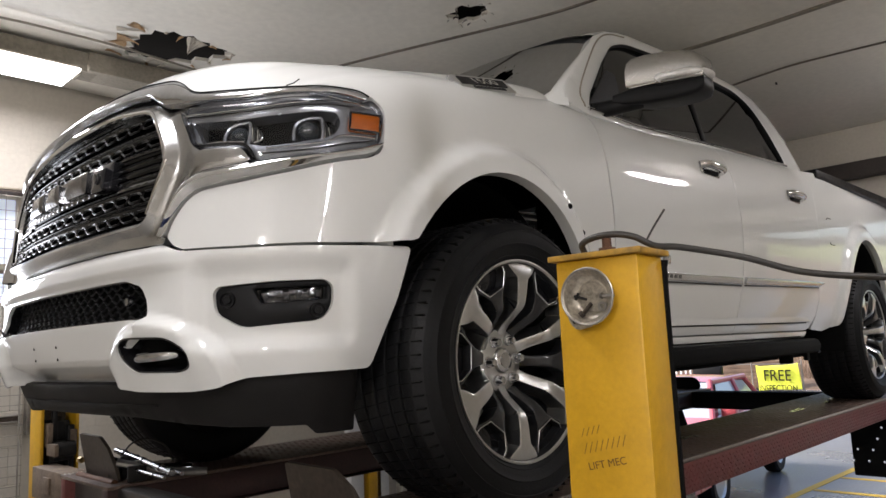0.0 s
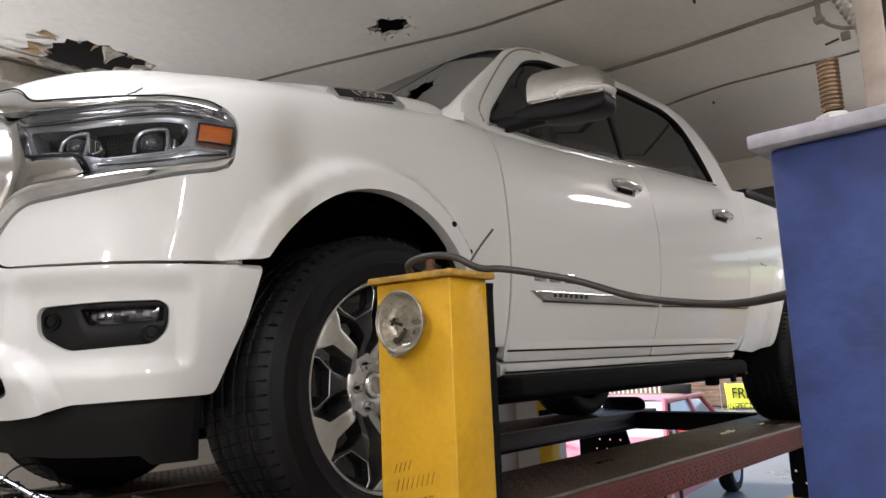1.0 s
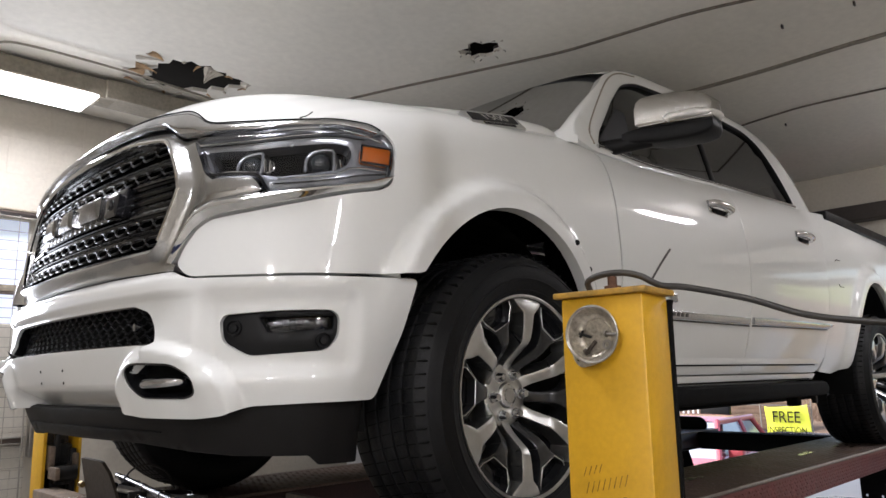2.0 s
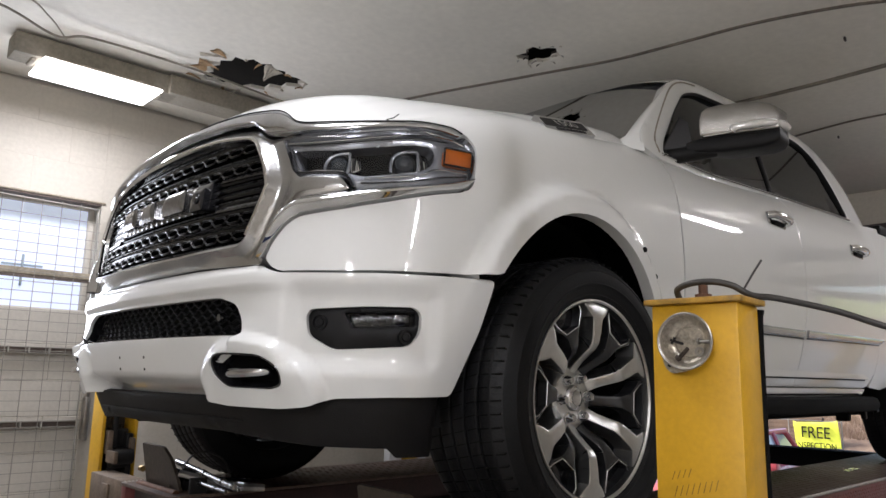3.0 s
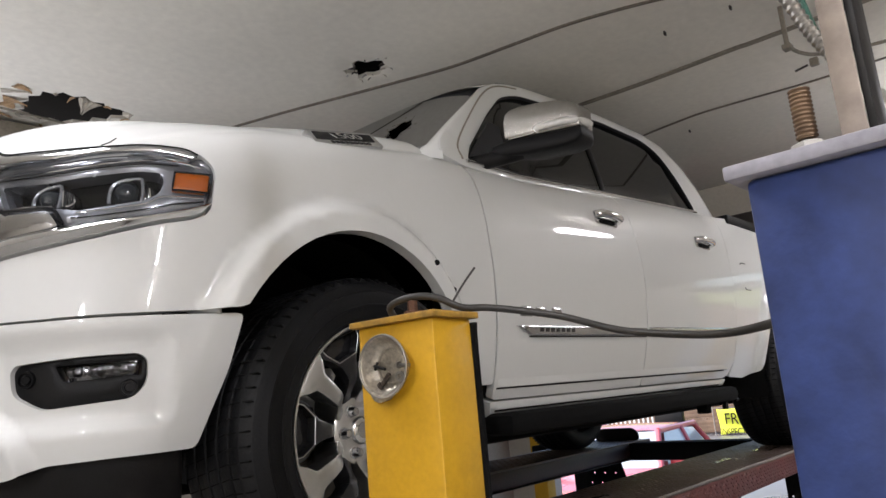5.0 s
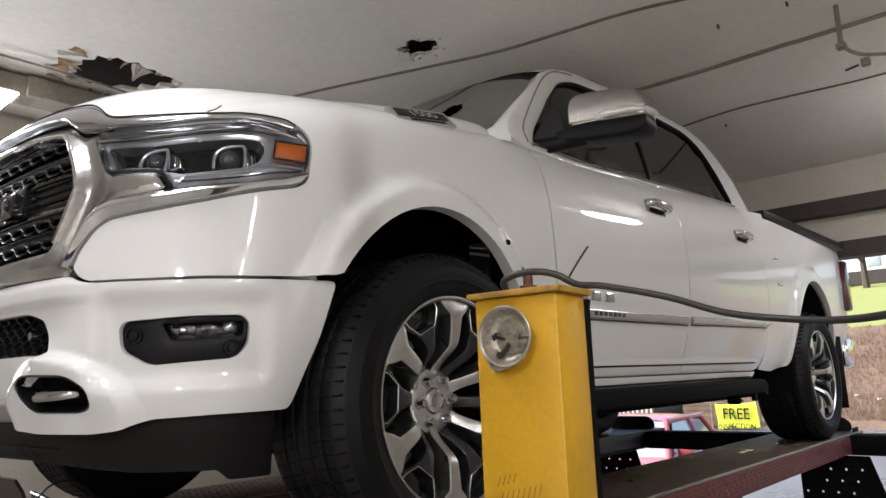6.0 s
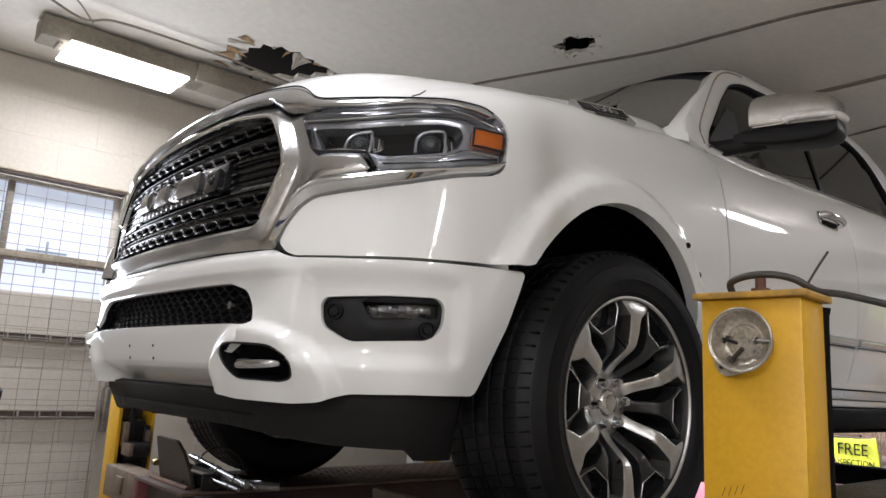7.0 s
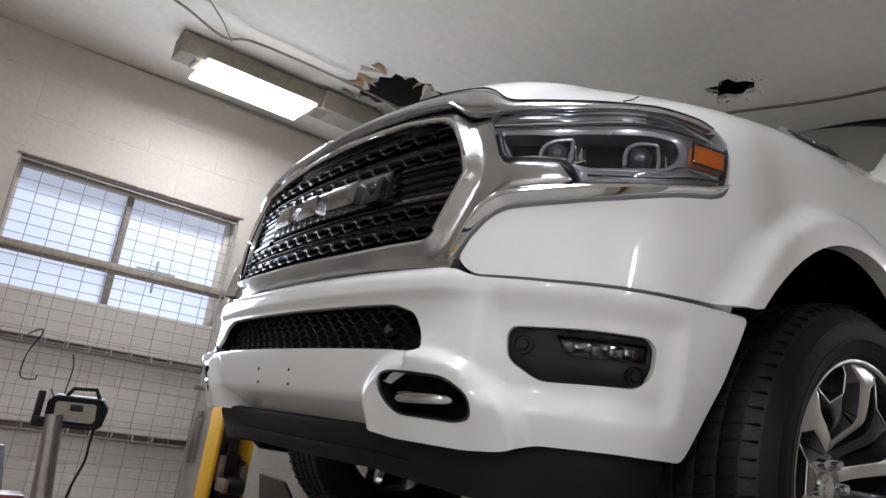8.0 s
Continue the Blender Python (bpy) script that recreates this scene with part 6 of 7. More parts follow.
# runways
def build_runway(name, y0, y1, out):
    w = empty(name, (3.5, (y0 + y1) / 2, DZ), label="maroon steel lift runway with a dirty diamond-tread deck", category="lift runway", group="lift runways")
    hy = (y1 - y0) / 2
    part("deck", boxes(((-2.35, -hy, -.012), (2.61, hy, 0), .002)), DECK, w, "dirty brown tread deck")
    # the inner beam takes the darker maroon, with its shade in the colour
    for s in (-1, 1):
        part("side_beam", boxes(((-2.35, s * hy - (.05 if s > 0 else 0), -.125), (2.61, s * hy + (.05 if s < 0 else 0), -.012), .006)), MAROON if s == out else SHADEMAROON, w, "maroon side beam")
    part("inner_lip", boxes(((-2.35, -out * hy - .026, -.128), (2.60, -out * hy + .026, -.1255), .001)), SHADEMAROON, w)
    part("end_plate", boxes(((2.60, -hy, -.125), (2.612, hy, 0), .002)), MAROON, w)
    part("worn_edge", rod(bmesh.new(), (-2.35, out * hy, .0), (2.61, out * hy, .0), .0022, 6), STEEL, w, "bright worn edge")
    V, F = [], []
    for k in range(300):
        x0 = -2.34 + k * .0165
        b = len(V)
        V += [(x0, out * (hy - .007), .0005), (x0 + .010, out * (hy - .007), .0005), (x0 + .010, out * (hy + .001), -.007), (x0, out * (hy + .001), -.007), (x0 + .005, out * (hy + .004), .0060)]
        F += [(b + i, b + (i + 1) % 4, b + 4) for i in range(4)]
    tagged(raw("edge_tooth", V, F, STEEL, w, smooth=False), kind="stuff")
    # raised diamonds of the deck and the side
    dia = [(-.013, 0), (0, -.0032), (.013, 0), (0, .0032)]
    for place, nm in ((0, "tread"), (1, "side_tread")):
        V, F = [], []
        rows = 14 if place == 0 else 6
        span = 2 * hy - .03 if place == 0 else .10
        for r in range(rows):
            for c in range(150):
                x = -2.3 + c * .0325 + (r % 2) * .01625
                y = -hy + .015 + (r + .5) * span / rows if place == 0 else -.02 - (r + .5) * span / rows
                a = radians(38 if (c + r) % 2 else -38)
                b = len(V)
                for px, py in dia:
                    qx, qy = x + px * math.cos(a) - py * math.sin(a), y + px * math.sin(a) + py * math.cos(a)
                    V.append((qx, qy, .0003) if place == 0 else (qx, out * hy, qy))
                V.append((x, y, .0028) if place == 0 else (x, out * (hy + .0028), y))
                flip = place == 1 and out < 0
                for k in range(4):
                    F.append((b + k, b + (k + 1) % 4, b + 4) if not flip else (b + (k + 1) % 4, b + k, b + 4))
        ob = raw(nm, V, F, DECK if place == 0 else MAROON, w, smooth=False)
        tagged(ob, kind="stuff")
    # hinged stop plate at the front end
    stop = Matrix.Translation((-2.275, 0, .0)) @ Matrix.Rotation(radians(-11), 4, "Y")
    bm = bmesh.new()
    prism(bm, [tuple(p) for p in rounded([(-.17, 0), (.15, 0), (.15, .172), (-.06, .168), (-.12, .125), (-.155, .06)], .012)], -.006, .006, stop @ Matrix(((0, 0, 1, 0), (1, 0, 0, 0), (0, 1, 0, 0), (0, 0, 0, 1))))
    part("stop_plate", bm, PLATE, w, "dark steel wheel stop")
    part("hinge", rod(bmesh.new(), (-2.30, -.18, .0), (-2.30, .18, .0), .014, 12), RUST, w)
    bm = bmesh.new()
    prism(bm, [tuple(p) for p in rounded([(-.20, 0), (.20, 0), (.20, .06), (.15, .10), (-.15, .10), (-.20, .06)], .03)], 2.50, 2.512, Matrix(((0, 0, 1, 0), (1, 0, 0, 0), (0, 1, 0, 0), (0, 0, 0, 1))))
    part("rear_stop", bm, DARKSTEEL, w)
    for y in (-.05, .0, .05):
        part("bolt", rod(bmesh.new(), (2.50 + y, -out * .0 + out * (hy - .02), 0), (2.50 + y, out * (hy - .02), .03), .008, 8), DARKSTEEL, w)
    return w


build_runway("lift_runway", 1.415, 1.90, -1)
build_runway("lift_runway", 2.90, 3.385, 1)
# cross beams between the posts
beam = tagged(part("cross_beam", boxes(((1.19, .96, 1.02), (1.275, 3.85, 1.145), .006)), OILY), label="oily dark cross beam with a rusty end", category="cross beam", group="lift beams")
part("beam_end", boxes(((1.180, 3.42, 1.015), (1.285, 3.852, 1.150), .006), ((1.170, 3.60, 1.05), (1.182, 3.68, 1.12), .003)), DUSTY, beam, "rusty end bracket")
beam = tagged(part("cross_beam", boxes(((5.75, .96, 1.02), (5.93, 3.85, 1.150), .006)), DARK), label="black steel cross beam of the lift", category="cross beam", group="lift beams")
# hanging perforated bracket at the rear post
for yc in (1.50, 3.18):
    holes = [np.array([(yc + .055 - .095 * j + .033 * r + .009 * math.cos(t), .928 - .076 * r + .009 * math.sin(t)) for t in np.linspace(0, 2 * math.pi, 9)[:-1]]) for r in range(4) for j in range(-1 if r > 1 else 0, 3)]
    plate = sheet("bracket_plate", rounded([(yc - .19, 1.018), (yc + .25, 1.018), (yc + .25, .60), (yc - .31, .60)], .01), lambda y, z: np.stack([5.745 + 0 * y, y, z], -1), DARK, None, holes, step=.06, depth=.012, roll=.002)
    tagged(plate, label="black perforated steel gusset plate under the rear beam", category="bracket", group="gusset plates")

# hose from the post's top, sagging over to the neighbour
bm = bmesh.new()
tube(bm, spline([Vector(p) for p in ((1.300, .905, 1.775), (1.285, .900, 1.793), (1.285, .87, 1.803), (1.295, .83, 1.804), (1.31, .80, 1.796), (1.325, .782, 1.783), (1.345, .77, 1.776), (1.39, .745, 1.774), (1.48, .67, 1.752), (1.53, .58, 1.716), (1.50, .45, 1.692), (1.44, .35, 1.683), (1.34, .24, 1.687), (1.26, .17, 1.697), (1.15, .09, 1.72))], 8), .0064, 10)
tagged(part("air_hose", bm, HOSE), label="black rubber hose draped over the yellow lift post", category="hose")
bm = bmesh.new()
tube(bm, spline([Vector(p) for p in ((1.322, .785, 1.782), (1.330, .782, 1.795), (1.348, .775, 1.82), (1.375, .768, 1.850))], 5), .0022, 6)
tagged(part("zip_tie", bm, HOSE), label="black cable tie end sticking up from the hose", category="cable tie")
bm = bmesh.new()
tube(bm, spline([Vector(p) for p in ((1.356, .768, 1.75), (1.361, .774, 1.70), (1.363, .776, 1.4), (1.363, .776, .9), (1.363, .776, .3))], 8), .008, 8)
tagged(part("power_cable", bm, DARK), label="black cable running down the yellow lift post", category="cable")

# wet streaks on the near deck
rw = random.Random(21)
for x, y, spread in ((5.15, 1.62, .22), (4.50, 1.66, .10), (3.2, 1.68, .07), (5.55, 1.55, .12)):
    bm = bmesh.new()
    for k in range(9):
        cx, cy = x + rw.uniform(-spread, spread), y + rw.uniform(-.25, .25) * spread
        prism(bm, [tuple(q) for q in wobble(cx, cy, rw.uniform(.012, .045), rw.uniform(.003, .010), 10, .35, k)], DZ + .0005, DZ + .0022)
    tagged(part("wet_patch", bm, WATER), label="thin shiny wet streaks on the dirty deck", category="puddle", group="wet patches")

# ---------------------------------------------------------------- outside the bay door
GRASS = mat("dry_bank", (0.19, 0.135, 0.085), 0.9, var=0.35, scale=0.35, bump=0.6, bscale=5, tone=(0.10, 0.058, 0.040))
LAWN = mat("lawn", (0.20, 0.27, 0.06), 0.9, var=0.25, scale=0.15, bump=0.4, bscale=3, tone=(0.26, 0.24, 0.10))
ASPHALT = mat("wet_asphalt", (0.17, 0.175, 0.185), 0.30, var=0.25, scale=0.5, bump=0.25, bscale=30, rvar=0.2)
LINE = mat("yellow_line", (0.62, 0.40, 0.03), 0.6, var=0.15, scale=6)
REDPAINT = mat("red_car_paint", (0.66, 0.12, 0.14), 0.3, var=0.05, scale=3, coat=1.0)
# the glass has the sky's pale reflection in its base colour
SKYGLASS = mat("sky_painted_glass", (0.46, 0.52, 0.58), 0.08, var=0.1, scale=3, coat=1.0)
VINYL = mat("banner_vinyl", (0.75, 0.80, 0.06), 0.5, var=0.05, scale=4)
TIMBER = mat("weathered_timber", (0.20, 0.13, 0.085), 0.85, var=0.3, scale=3, bump=0.4)
HOUSE = mat("white_siding", (0.75, 0.76, 0.78), 0.6, var=0.05, scale=1)
ROOFING = mat("grey_roofing", (0.16, 0.16, 0.17), 0.8, var=0.15, scale=1)
BARK = mat("bark", (0.10, 0.08, 0.06), 0.9, var=0.3, scale=8)
GZ = -.30
structure(part("ground", boxes(((-300, -300, GZ - .2), (300, 300, GZ), 0)), ASPHALT, smooth=False), "wet grey asphalt yard", "ground")
slab("threshold", (6.75, -3.7, GZ), (7.15, 4.9, -.04), FLOOR, "worn concrete door threshold", "step", .02)
for a, b in (((8.2, 3.44), (11.30, 3.34)), ((11.25, 3.29), (11.6, .4)), ((9.575, 3.33), (9.65, .4)), ((10.51, 3.30), (10.56, .4))):
    d = Vector((b[0] - a[0], b[1] - a[1], 0))
    m = Matrix.Translation(((a[0] + b[0]) / 2, (a[1] + b[1]) / 2, GZ + .005)) @ Matrix.Rotation(math.atan2(d.y, d.x), 4, "Z")
    bm = bmesh.new()
    box(bm, (-d.length / 2, -.05, -.004), (d.length / 2, .05, .0), 0, m)
    structure(part("parking_line", bm, LINE, smooth=False), "yellow painted parking line", "marking")
# bank rising to a lawn
nx, ny = 70, 70
X, Y = np.meshgrid(np.linspace(25, 95, nx), np.linspace(-45, 75, ny), indexing="ij")
Z = np.interp(X, [25, 27, 33, 45, 60, 95], [GZ - .02, .1, 1.7, 4.3, 7.6, 11.0]) + .15 * np.sin(X * 1.3 + Y * .7) * np.sin(Y * .9) * (X > 26)
kk = np.arange(nx * ny).reshape(nx, ny)
F = np.stack([kk[:-1, :-1], kk[1:, :-1], kk[1:, 1:], kk[:-1, 1:]], -1).reshape(-1, 4)
V = np.stack([X, Y, Z], -1).reshape(-1, 3)
low = V[F].mean(1)[:, 0] < 41
structure(raw("bank", V, F[low], GRASS), "bank of dry brown grass beyond the yard", "bank")
structure(raw("lawn", V, F[~low], LAWN), "green lawn above the bank", "lawn")
# tufts on the bank, past counting
rnd = random.Random(3)
VV, FF = [], []
for k in range(14000):
    x = 26 + 15 * rnd.random() ** 1.5
    y = rnd.uniform(-2, 20)
    z = float(np.interp(x, [25, 27, 33, 45], [GZ, .1, 1.7, 4.3]))
    for j in range(3):
        a, h, w, l = rnd.uniform(0, 6.28), rnd.uniform(.10, .26), rnd.uniform(.006, .016), rnd.uniform(.02, .12)
        b = len(VV)
        VV += [(x - .02, y - w, z - .05), (x - .02, y + w, z - .05), (x + l * math.cos(a), y + l * math.sin(a), z + h)]
        FF.append((b, b + 1, b + 2))
tagged(raw("dry_grass", VV, FF, GRASS, smooth=False), label="tufts of dry brown grass on the bank", category="grass", kind="stuff")
# litter on the bank
for k in range(5):
    x, y = rnd.uniform(26.5, 30), rnd.uniform(4.5, 8)
    z = float(np.interp(x, [25, 27, 33], [GZ, .1, 1.7]))
    bm = bmesh.new()
    box(bm, (-.06, -.05, 0), (.06, .05, .05), .02, Matrix.Translation((x, y, z + .05)) @ Matrix.Rotation(k, 4, "Z"))
    tagged(part("litter", bm, HOUSE), label="small scrap of white litter on the bank", category="litter", group="litter")
# timber retaining wall with its banner
wall_t = empty("timber_wall", (25.0, 12.5, GZ), label="low retaining wall of weathered brown timbers", category="retaining wall")
for k in range(7):
    bm = bmesh.new()
    box(bm, (-.10, -3.6 + .2 * (k % 2), k * .17), (.10, 3.4 - .3 * (k % 3), k * .17 + .155), .02, Matrix.Rotation(radians(1.2 * ((k * 7) % 3 - 1)), 4, "X"))
    part("timber", bm, TIMBER, wall_t)
banner = tagged(sheet("banner", rounded([(-.64, 0), (-.25, .02), (.25, -.01), (.70, .03), (.63, .85), (.52, .80), (.2, .765), (-.3, .775), (-.56, .79), (-.66, .83)], .01), lambda u, v: np.stack([24.2 + .03 * np.sin(u * 9 + v * 4) + .02 * np.sin(v * 7), 9.03 - u, GZ + .03 + v + .04 * np.sin(u * 2.2 + 1)], -1), VINYL, None, step=.08, depth=.004, roll=.001),
                label="yellow-green vinyl banner with black lettering", category="banner")
for words, z, sx, size in (("FREE", .47, .84, .50), ("INSPECTION", .07, .70, .30)):
    tm = Matrix.Translation((24.14, 9.03, GZ + .03 + z)) @ Matrix(((0, 0, -1, 0), (-1, 0, 0, 0), (0, 1, 0, 0), (0, 0, 0, 1))) @ Matrix.Diagonal((sx, 1, 1, 1))
    text_mesh(words, size, BLACK, tm, "lettering", banner, .006)
rail = empty("banner_rail", (24.3, 9.10, GZ), label="thin steel rail carrying the banner", category="rail")
for y in (-.78, .78):
    part("stake", rod(bmesh.new(), (0, y, 0), (0, y, 1.0), .02, 8), STEEL, rail)
part("wire", rod(bmesh.new(), (0, -.78, .86), (0, 3.4, .88), .012, 6), STEEL, rail)
# white rack fence further left
fence = empty("white_fence", (22.0, 11.4, GZ), label="white slatted metal fence in the yard", category="fence")
for k in range(16):
    part("slat", boxes(((-.015, -1.2 + k * .16, .05), (.015, -1.2 + k * .16 + .05, .98), .004)), HOUSE, fence)
for z in (.15, .9):
    part("fence_rail", boxes(((-.03, -1.25, z), (-.016, 1.30, z + .07), .004)), HOUSE, fence)
sign = tagged(part("dark_box", boxes(((21.9, 9.85, .30), (22.1, 10.75, .62), .02), ((21.97, 10.25, GZ), (22.03, 10.31, .30), .004)), BLACK), label="dark equipment box on a short stand", category="box")


def build_car(name, x, y, turn, paint, label):
    """A parked car: x ahead, y to its left."""
    car = empty(name, (x, y, GZ), turn, label=label, category="car")
    W = .86

    def skin(nm, rows, material, lab=""):
        V, F, n = [], [], len(rows[0])
        for r in rows:
            V += r
        for i in range(len(rows) - 1):
            for j in range(n - 1):
                F.append((i * n + j, i * n + j + 1, (i + 1) * n + j + 1, (i + 1) * n + j))
        bm = bmesh.new()
        vs = [bm.verts.new(v) for v in V]
        for f in F:
            bm.faces.new([vs[k] for k in f])
        bmesh.ops.remove_doubles(bm, verts=bm.verts, dist=1e-4)
        bmesh.ops.recalc_face_normals(bm, faces=bm.faces)
        return part(nm, bm, material, car, lab)

    side = [(2.1, .45), (2.12, .62), (2.0, .78), (1.1, .90), (.95, .92), (-1.0, .93), (-1.68, .90), (-1.76, .70), (-1.74, .45)]
    ys = [(-1, .0), (-.98, .03), (-.9, .05), (0, .07), (.9, .05), (.98, .03), (1, .0)]
    skin("body", [[(px, W * f, pz + up * (pz > .6)) for f, up in ys] for px, pz in side], paint)
    for s in (-1, 1):
        skin("flank", [[(px, s * W, pz), (px * .99, s * W * 1.02, .6), (px, s * W, .30)] for px, pz in side], paint)
    roof_line = [(.62, 1.335), (.4, 1.365), (-.2, 1.37), (-.75, 1.33)]
    skin("roof", [[(px, .62 * f, pz + .02 * (1 - f * f)) for f in (-1, -.7, 0, .7, 1)] for px, pz in roof_line], paint)
    skin("windshield", [[(.64, .60 * f, 1.33) for f in (-1, -.5, 0, .5, 1)], [(1.08 + .06 * (1 - f * f), .74 * f, .93) for f in (-1, -.5, 0, .5, 1)]], SKYGLASS, "windshield with the sky's grey-blue reflection painted in")
    skin("rear_window", [[(-.77, .60 * f, 1.325) for f in (-1, 0, 1)], [(-1.25, .72 * f, .93) for f in (-1, 0, 1)]], SKYGLASS)
    for s in (-1, 1):
        skin("side_window", [[(.50, s * .645, 1.30), (.90, s * .78, .95)], [(-.10, s * .65, 1.31), (-.10, s * .79, .96)]], SKYGLASS)
        skin("side_window", [[(-.16, s * .65, 1.31), (-.16, s * .79, .96)], [(-.66, s * .645, 1.28), (-.95, s * .78, .96)]], SKYGLASS)
        for pa, pb in (((.64, s * .625, 1.335), (1.10, s * .77, .93)), ((-.13, s * .645, 1.33), (-.13, s * .80, .94)), ((-.76, s * .62, 1.33), (-1.15, s * .77, .93)), ((.64, s * .63, 1.335), (-.76, s * .63, 1.33))):
            part("pillar", tube(bmesh.new(), [Vector(pa), Vector(pb)], .035, 8), paint, car)
        part("door_mirror", boxes(((.72, s * .88 - .09, .95), (.86, s * .88 + .09, 1.07), .03)), paint, car)
        part("headlight", boxes(((2.02, s * .62 - .16, .60), (2.13, s * .62 + .16, .72), .03)), GUIDE, car)
        for px in (1.3, -1.3):
            wheel = part("wheel", lathe(bmesh.new(), [(.20, -.09), (.29, -.10), (.32, -.07), (.32, .07), (.29, .10), (.20, .09)], Matrix.Translation((px, s * .78, .32)) @ Matrix.Rotation(radians(90), 4, "X"), 32, True), RUBBER, car)
            part("rim", lathe(bmesh.new(), [(.20, .09 * -s), (.19, .07 * -s), (.06, .085 * -s), (0, .085 * -s)], Matrix.Translation((px, s * .78, .32)) @ Matrix.Rotation(radians(90), 4, "X"), 24), ALLOY, wheel)
    part("bumper", boxes(((2.02, -.82, .34), (2.16, .82, .52), .04)), paint, car)
    return car


build_car("parked_car", 9.2, 4.78, 187, REDPAINT, "red parked car with sky-painted glass in the wet yard")
# far houses and bare trees above the lawn
for k, (x, y, w, h) in enumerate(((72, 13.0, 9, 3.0), (78, 24, 8, 3.4), (74, 2, 8, 3.2))):
    z = float(np.interp(x, [60, 95], [7.6, 11.0]))
    house = empty("house", (x, y, z), label="far white house with a grey roof beyond the lawn", category="house", group="far houses")
    part("wall", boxes(((-3, -w / 2, -1.0), (3, w / 2, h), 0)), HOUSE, house, smooth=False)
    bm = bmesh.new()
    prism(bm, [(-3.4, h), (3.4, h), (0, h + 2.2)], -w / 2 - .4, w / 2 + .4, Matrix(((1, 0, 0, 0), (0, 0, 1, 0), (0, 1, 0, 0), (0, 0, 0, 1))))
    part("roof", bm, ROOFING, house, smooth=False)
    for j in range(3):
        yy = -w / 2 + (j + .5) * w / 3
        part("window", boxes(((-3.06, yy - .5, .9), (-3.0, yy + .5, 2.1), .02)), SKYGLASS, house)
fz = float(np.interp(58, [45, 60], [4.3, 7.6]))
tagged(part("far_fence", boxes(((57.9, -20, fz), (58.1, 45, fz + .95), 0)), BEAM), label="dark board fence along the top of the lawn", category="fence")
for k, (x, y, hgt) in enumerate(((56, 11.2, 6.5), (57, 16.5, 7.5), (55, 6.5, 6), (60, 21, 8))):
    z = float(np.interp(x, [45, 60], [4.3, 7.6]))
    tree = empty("bare_tree", (x, y, z - .3), label="leafless winter tree above the lawn", category="tree", group="bare trees")
    rt = random.Random(k)
    part("trunk", tube(bmesh.new(), [Vector((0, 0, 0)), Vector((.1, .05, hgt * .35)), Vector((.0, .1, hgt * .6))], .2, 8, [.24, .18, .11]), BARK, tree)
    bm = bmesh.new()
    for j in range(38):
        z0 = rt.uniform(.3, .62) * hgt
        a, l = rt.uniform(0, 6.28), rt.uniform(.25, .5) * hgt
        d = Vector((math.cos(a) * .6, math.sin(a) * .6, rt.uniform(.4, 1.0)))
        p0 = Vector((.05, .07, z0))
        p1 = p0 + d * l * .5
        tube(bm, [p0, p1, p1 + Vector((d.x * .5, d.y * .7, d.z * 1.2)) * l * .4], .05, 5, [.07, .04, .012])
    part("crown", bm, BARK, tree)

# ---------------------------------------------------------------- smaller things
# work light on its stand by the window
stand = empty("work_light", (.545, 3.50, 0), label="black portable work light on a silver pole stand", category="work light")
part("pole", tube(bmesh.new(), [Vector((-.005, -.03, .02)), Vector((-.032, -.02, 1.15)), Vector((-.060, -.02, 1.432))], .03, 20, [.039, .034, .028]), STEEL, stand, "silver pole")
part("base", lathe(bmesh.new(), [(.18, 0), (.18, .012), (.05, .03), (.036, .04)], Matrix.Translation((-.005, -.03, 0)), 28), STEEL, stand)
hm = Matrix.Translation((.008, -.01, 1.452)) @ Matrix.Rotation(radians(-14), 4, "Z") @ Matrix.Rotation(radians(10), 4, "X") @ Matrix.Rotation(radians(-2), 4, "Y")
up = hm @ Matrix.Rotation(radians(90), 4, "X")
oct_ = [(-.092, -.030), (-.072, -.054), (.070, -.054), (.088, -.042), (.100, .018), (.078, .050), (-.074, .050), (-.092, .030)]
part("head", prism(bmesh.new(), oct_, -.022, .022, up), BLACK, stand, "black octagonal housing")
bm = bmesh.new()
for (ax, az), (bx, bz) in zip(oct_, oct_[1:] + oct_[:1]):
    rod(bm, hm @ Vector((ax * .95, -.024, az * .93)), hm @ Vector((bx * .95, -.024, bz * .93)), .007, 8)
part("bezel", bm, BLACK, stand)
part("lens", prism(bmesh.new(), [(-.068, -.028), (-.060, -.034), (.056, -.034), (.064, -.024), (.062, .026), (.054, .032), (-.060, .032), (-.068, .026)], .022, .0265, up), GRIMY, stand, "unlit grey lens")
bm = bmesh.new()
box(bm, (-.020, -.0285, .004), (.020, -.0265, .026), .001, hm)
part("led_chip", bm, DARKSTEEL, stand)
part("bracket", boxes(((-.122, -.012, 1.395), (-.100, .018, 1.505), .004), ((-.125, -.016, 1.385), (-.085, .0, 1.42), .004)), BLACK, stand)
bm = bmesh.new()
tube(bm, [hm @ Vector(p) for p in ((-.040, 0, .046), (-.022, 0, .076), (.050, 0, .080), (.066, 0, .046))], .0075, 8)
part("handle", bm, BLACK, stand)
bm = bmesh.new()
tube(bm, spline([Vector(p) for p in ((.08, .0, 1.41), (.078, .0, 1.34), (.076, .0, 1.28), (.05, .0, 1.17), (.03, .0, .9), (.02, .0, .4))], 6), .005, 6)
part("cord", bm, BLACK, stand)
bm = bmesh.new()
rw = random.Random(5)
pts = [Vector((-.01 + .045 * math.sin(k * .9), -.045 - .012 * (k % 2), 1.15 - .028 * k)) for k in range(9)]
tube(bm, spline(pts, 3), .02, 7, [.006 + .022 * rw.random() for _ in range(len(spline(pts, 3)))])
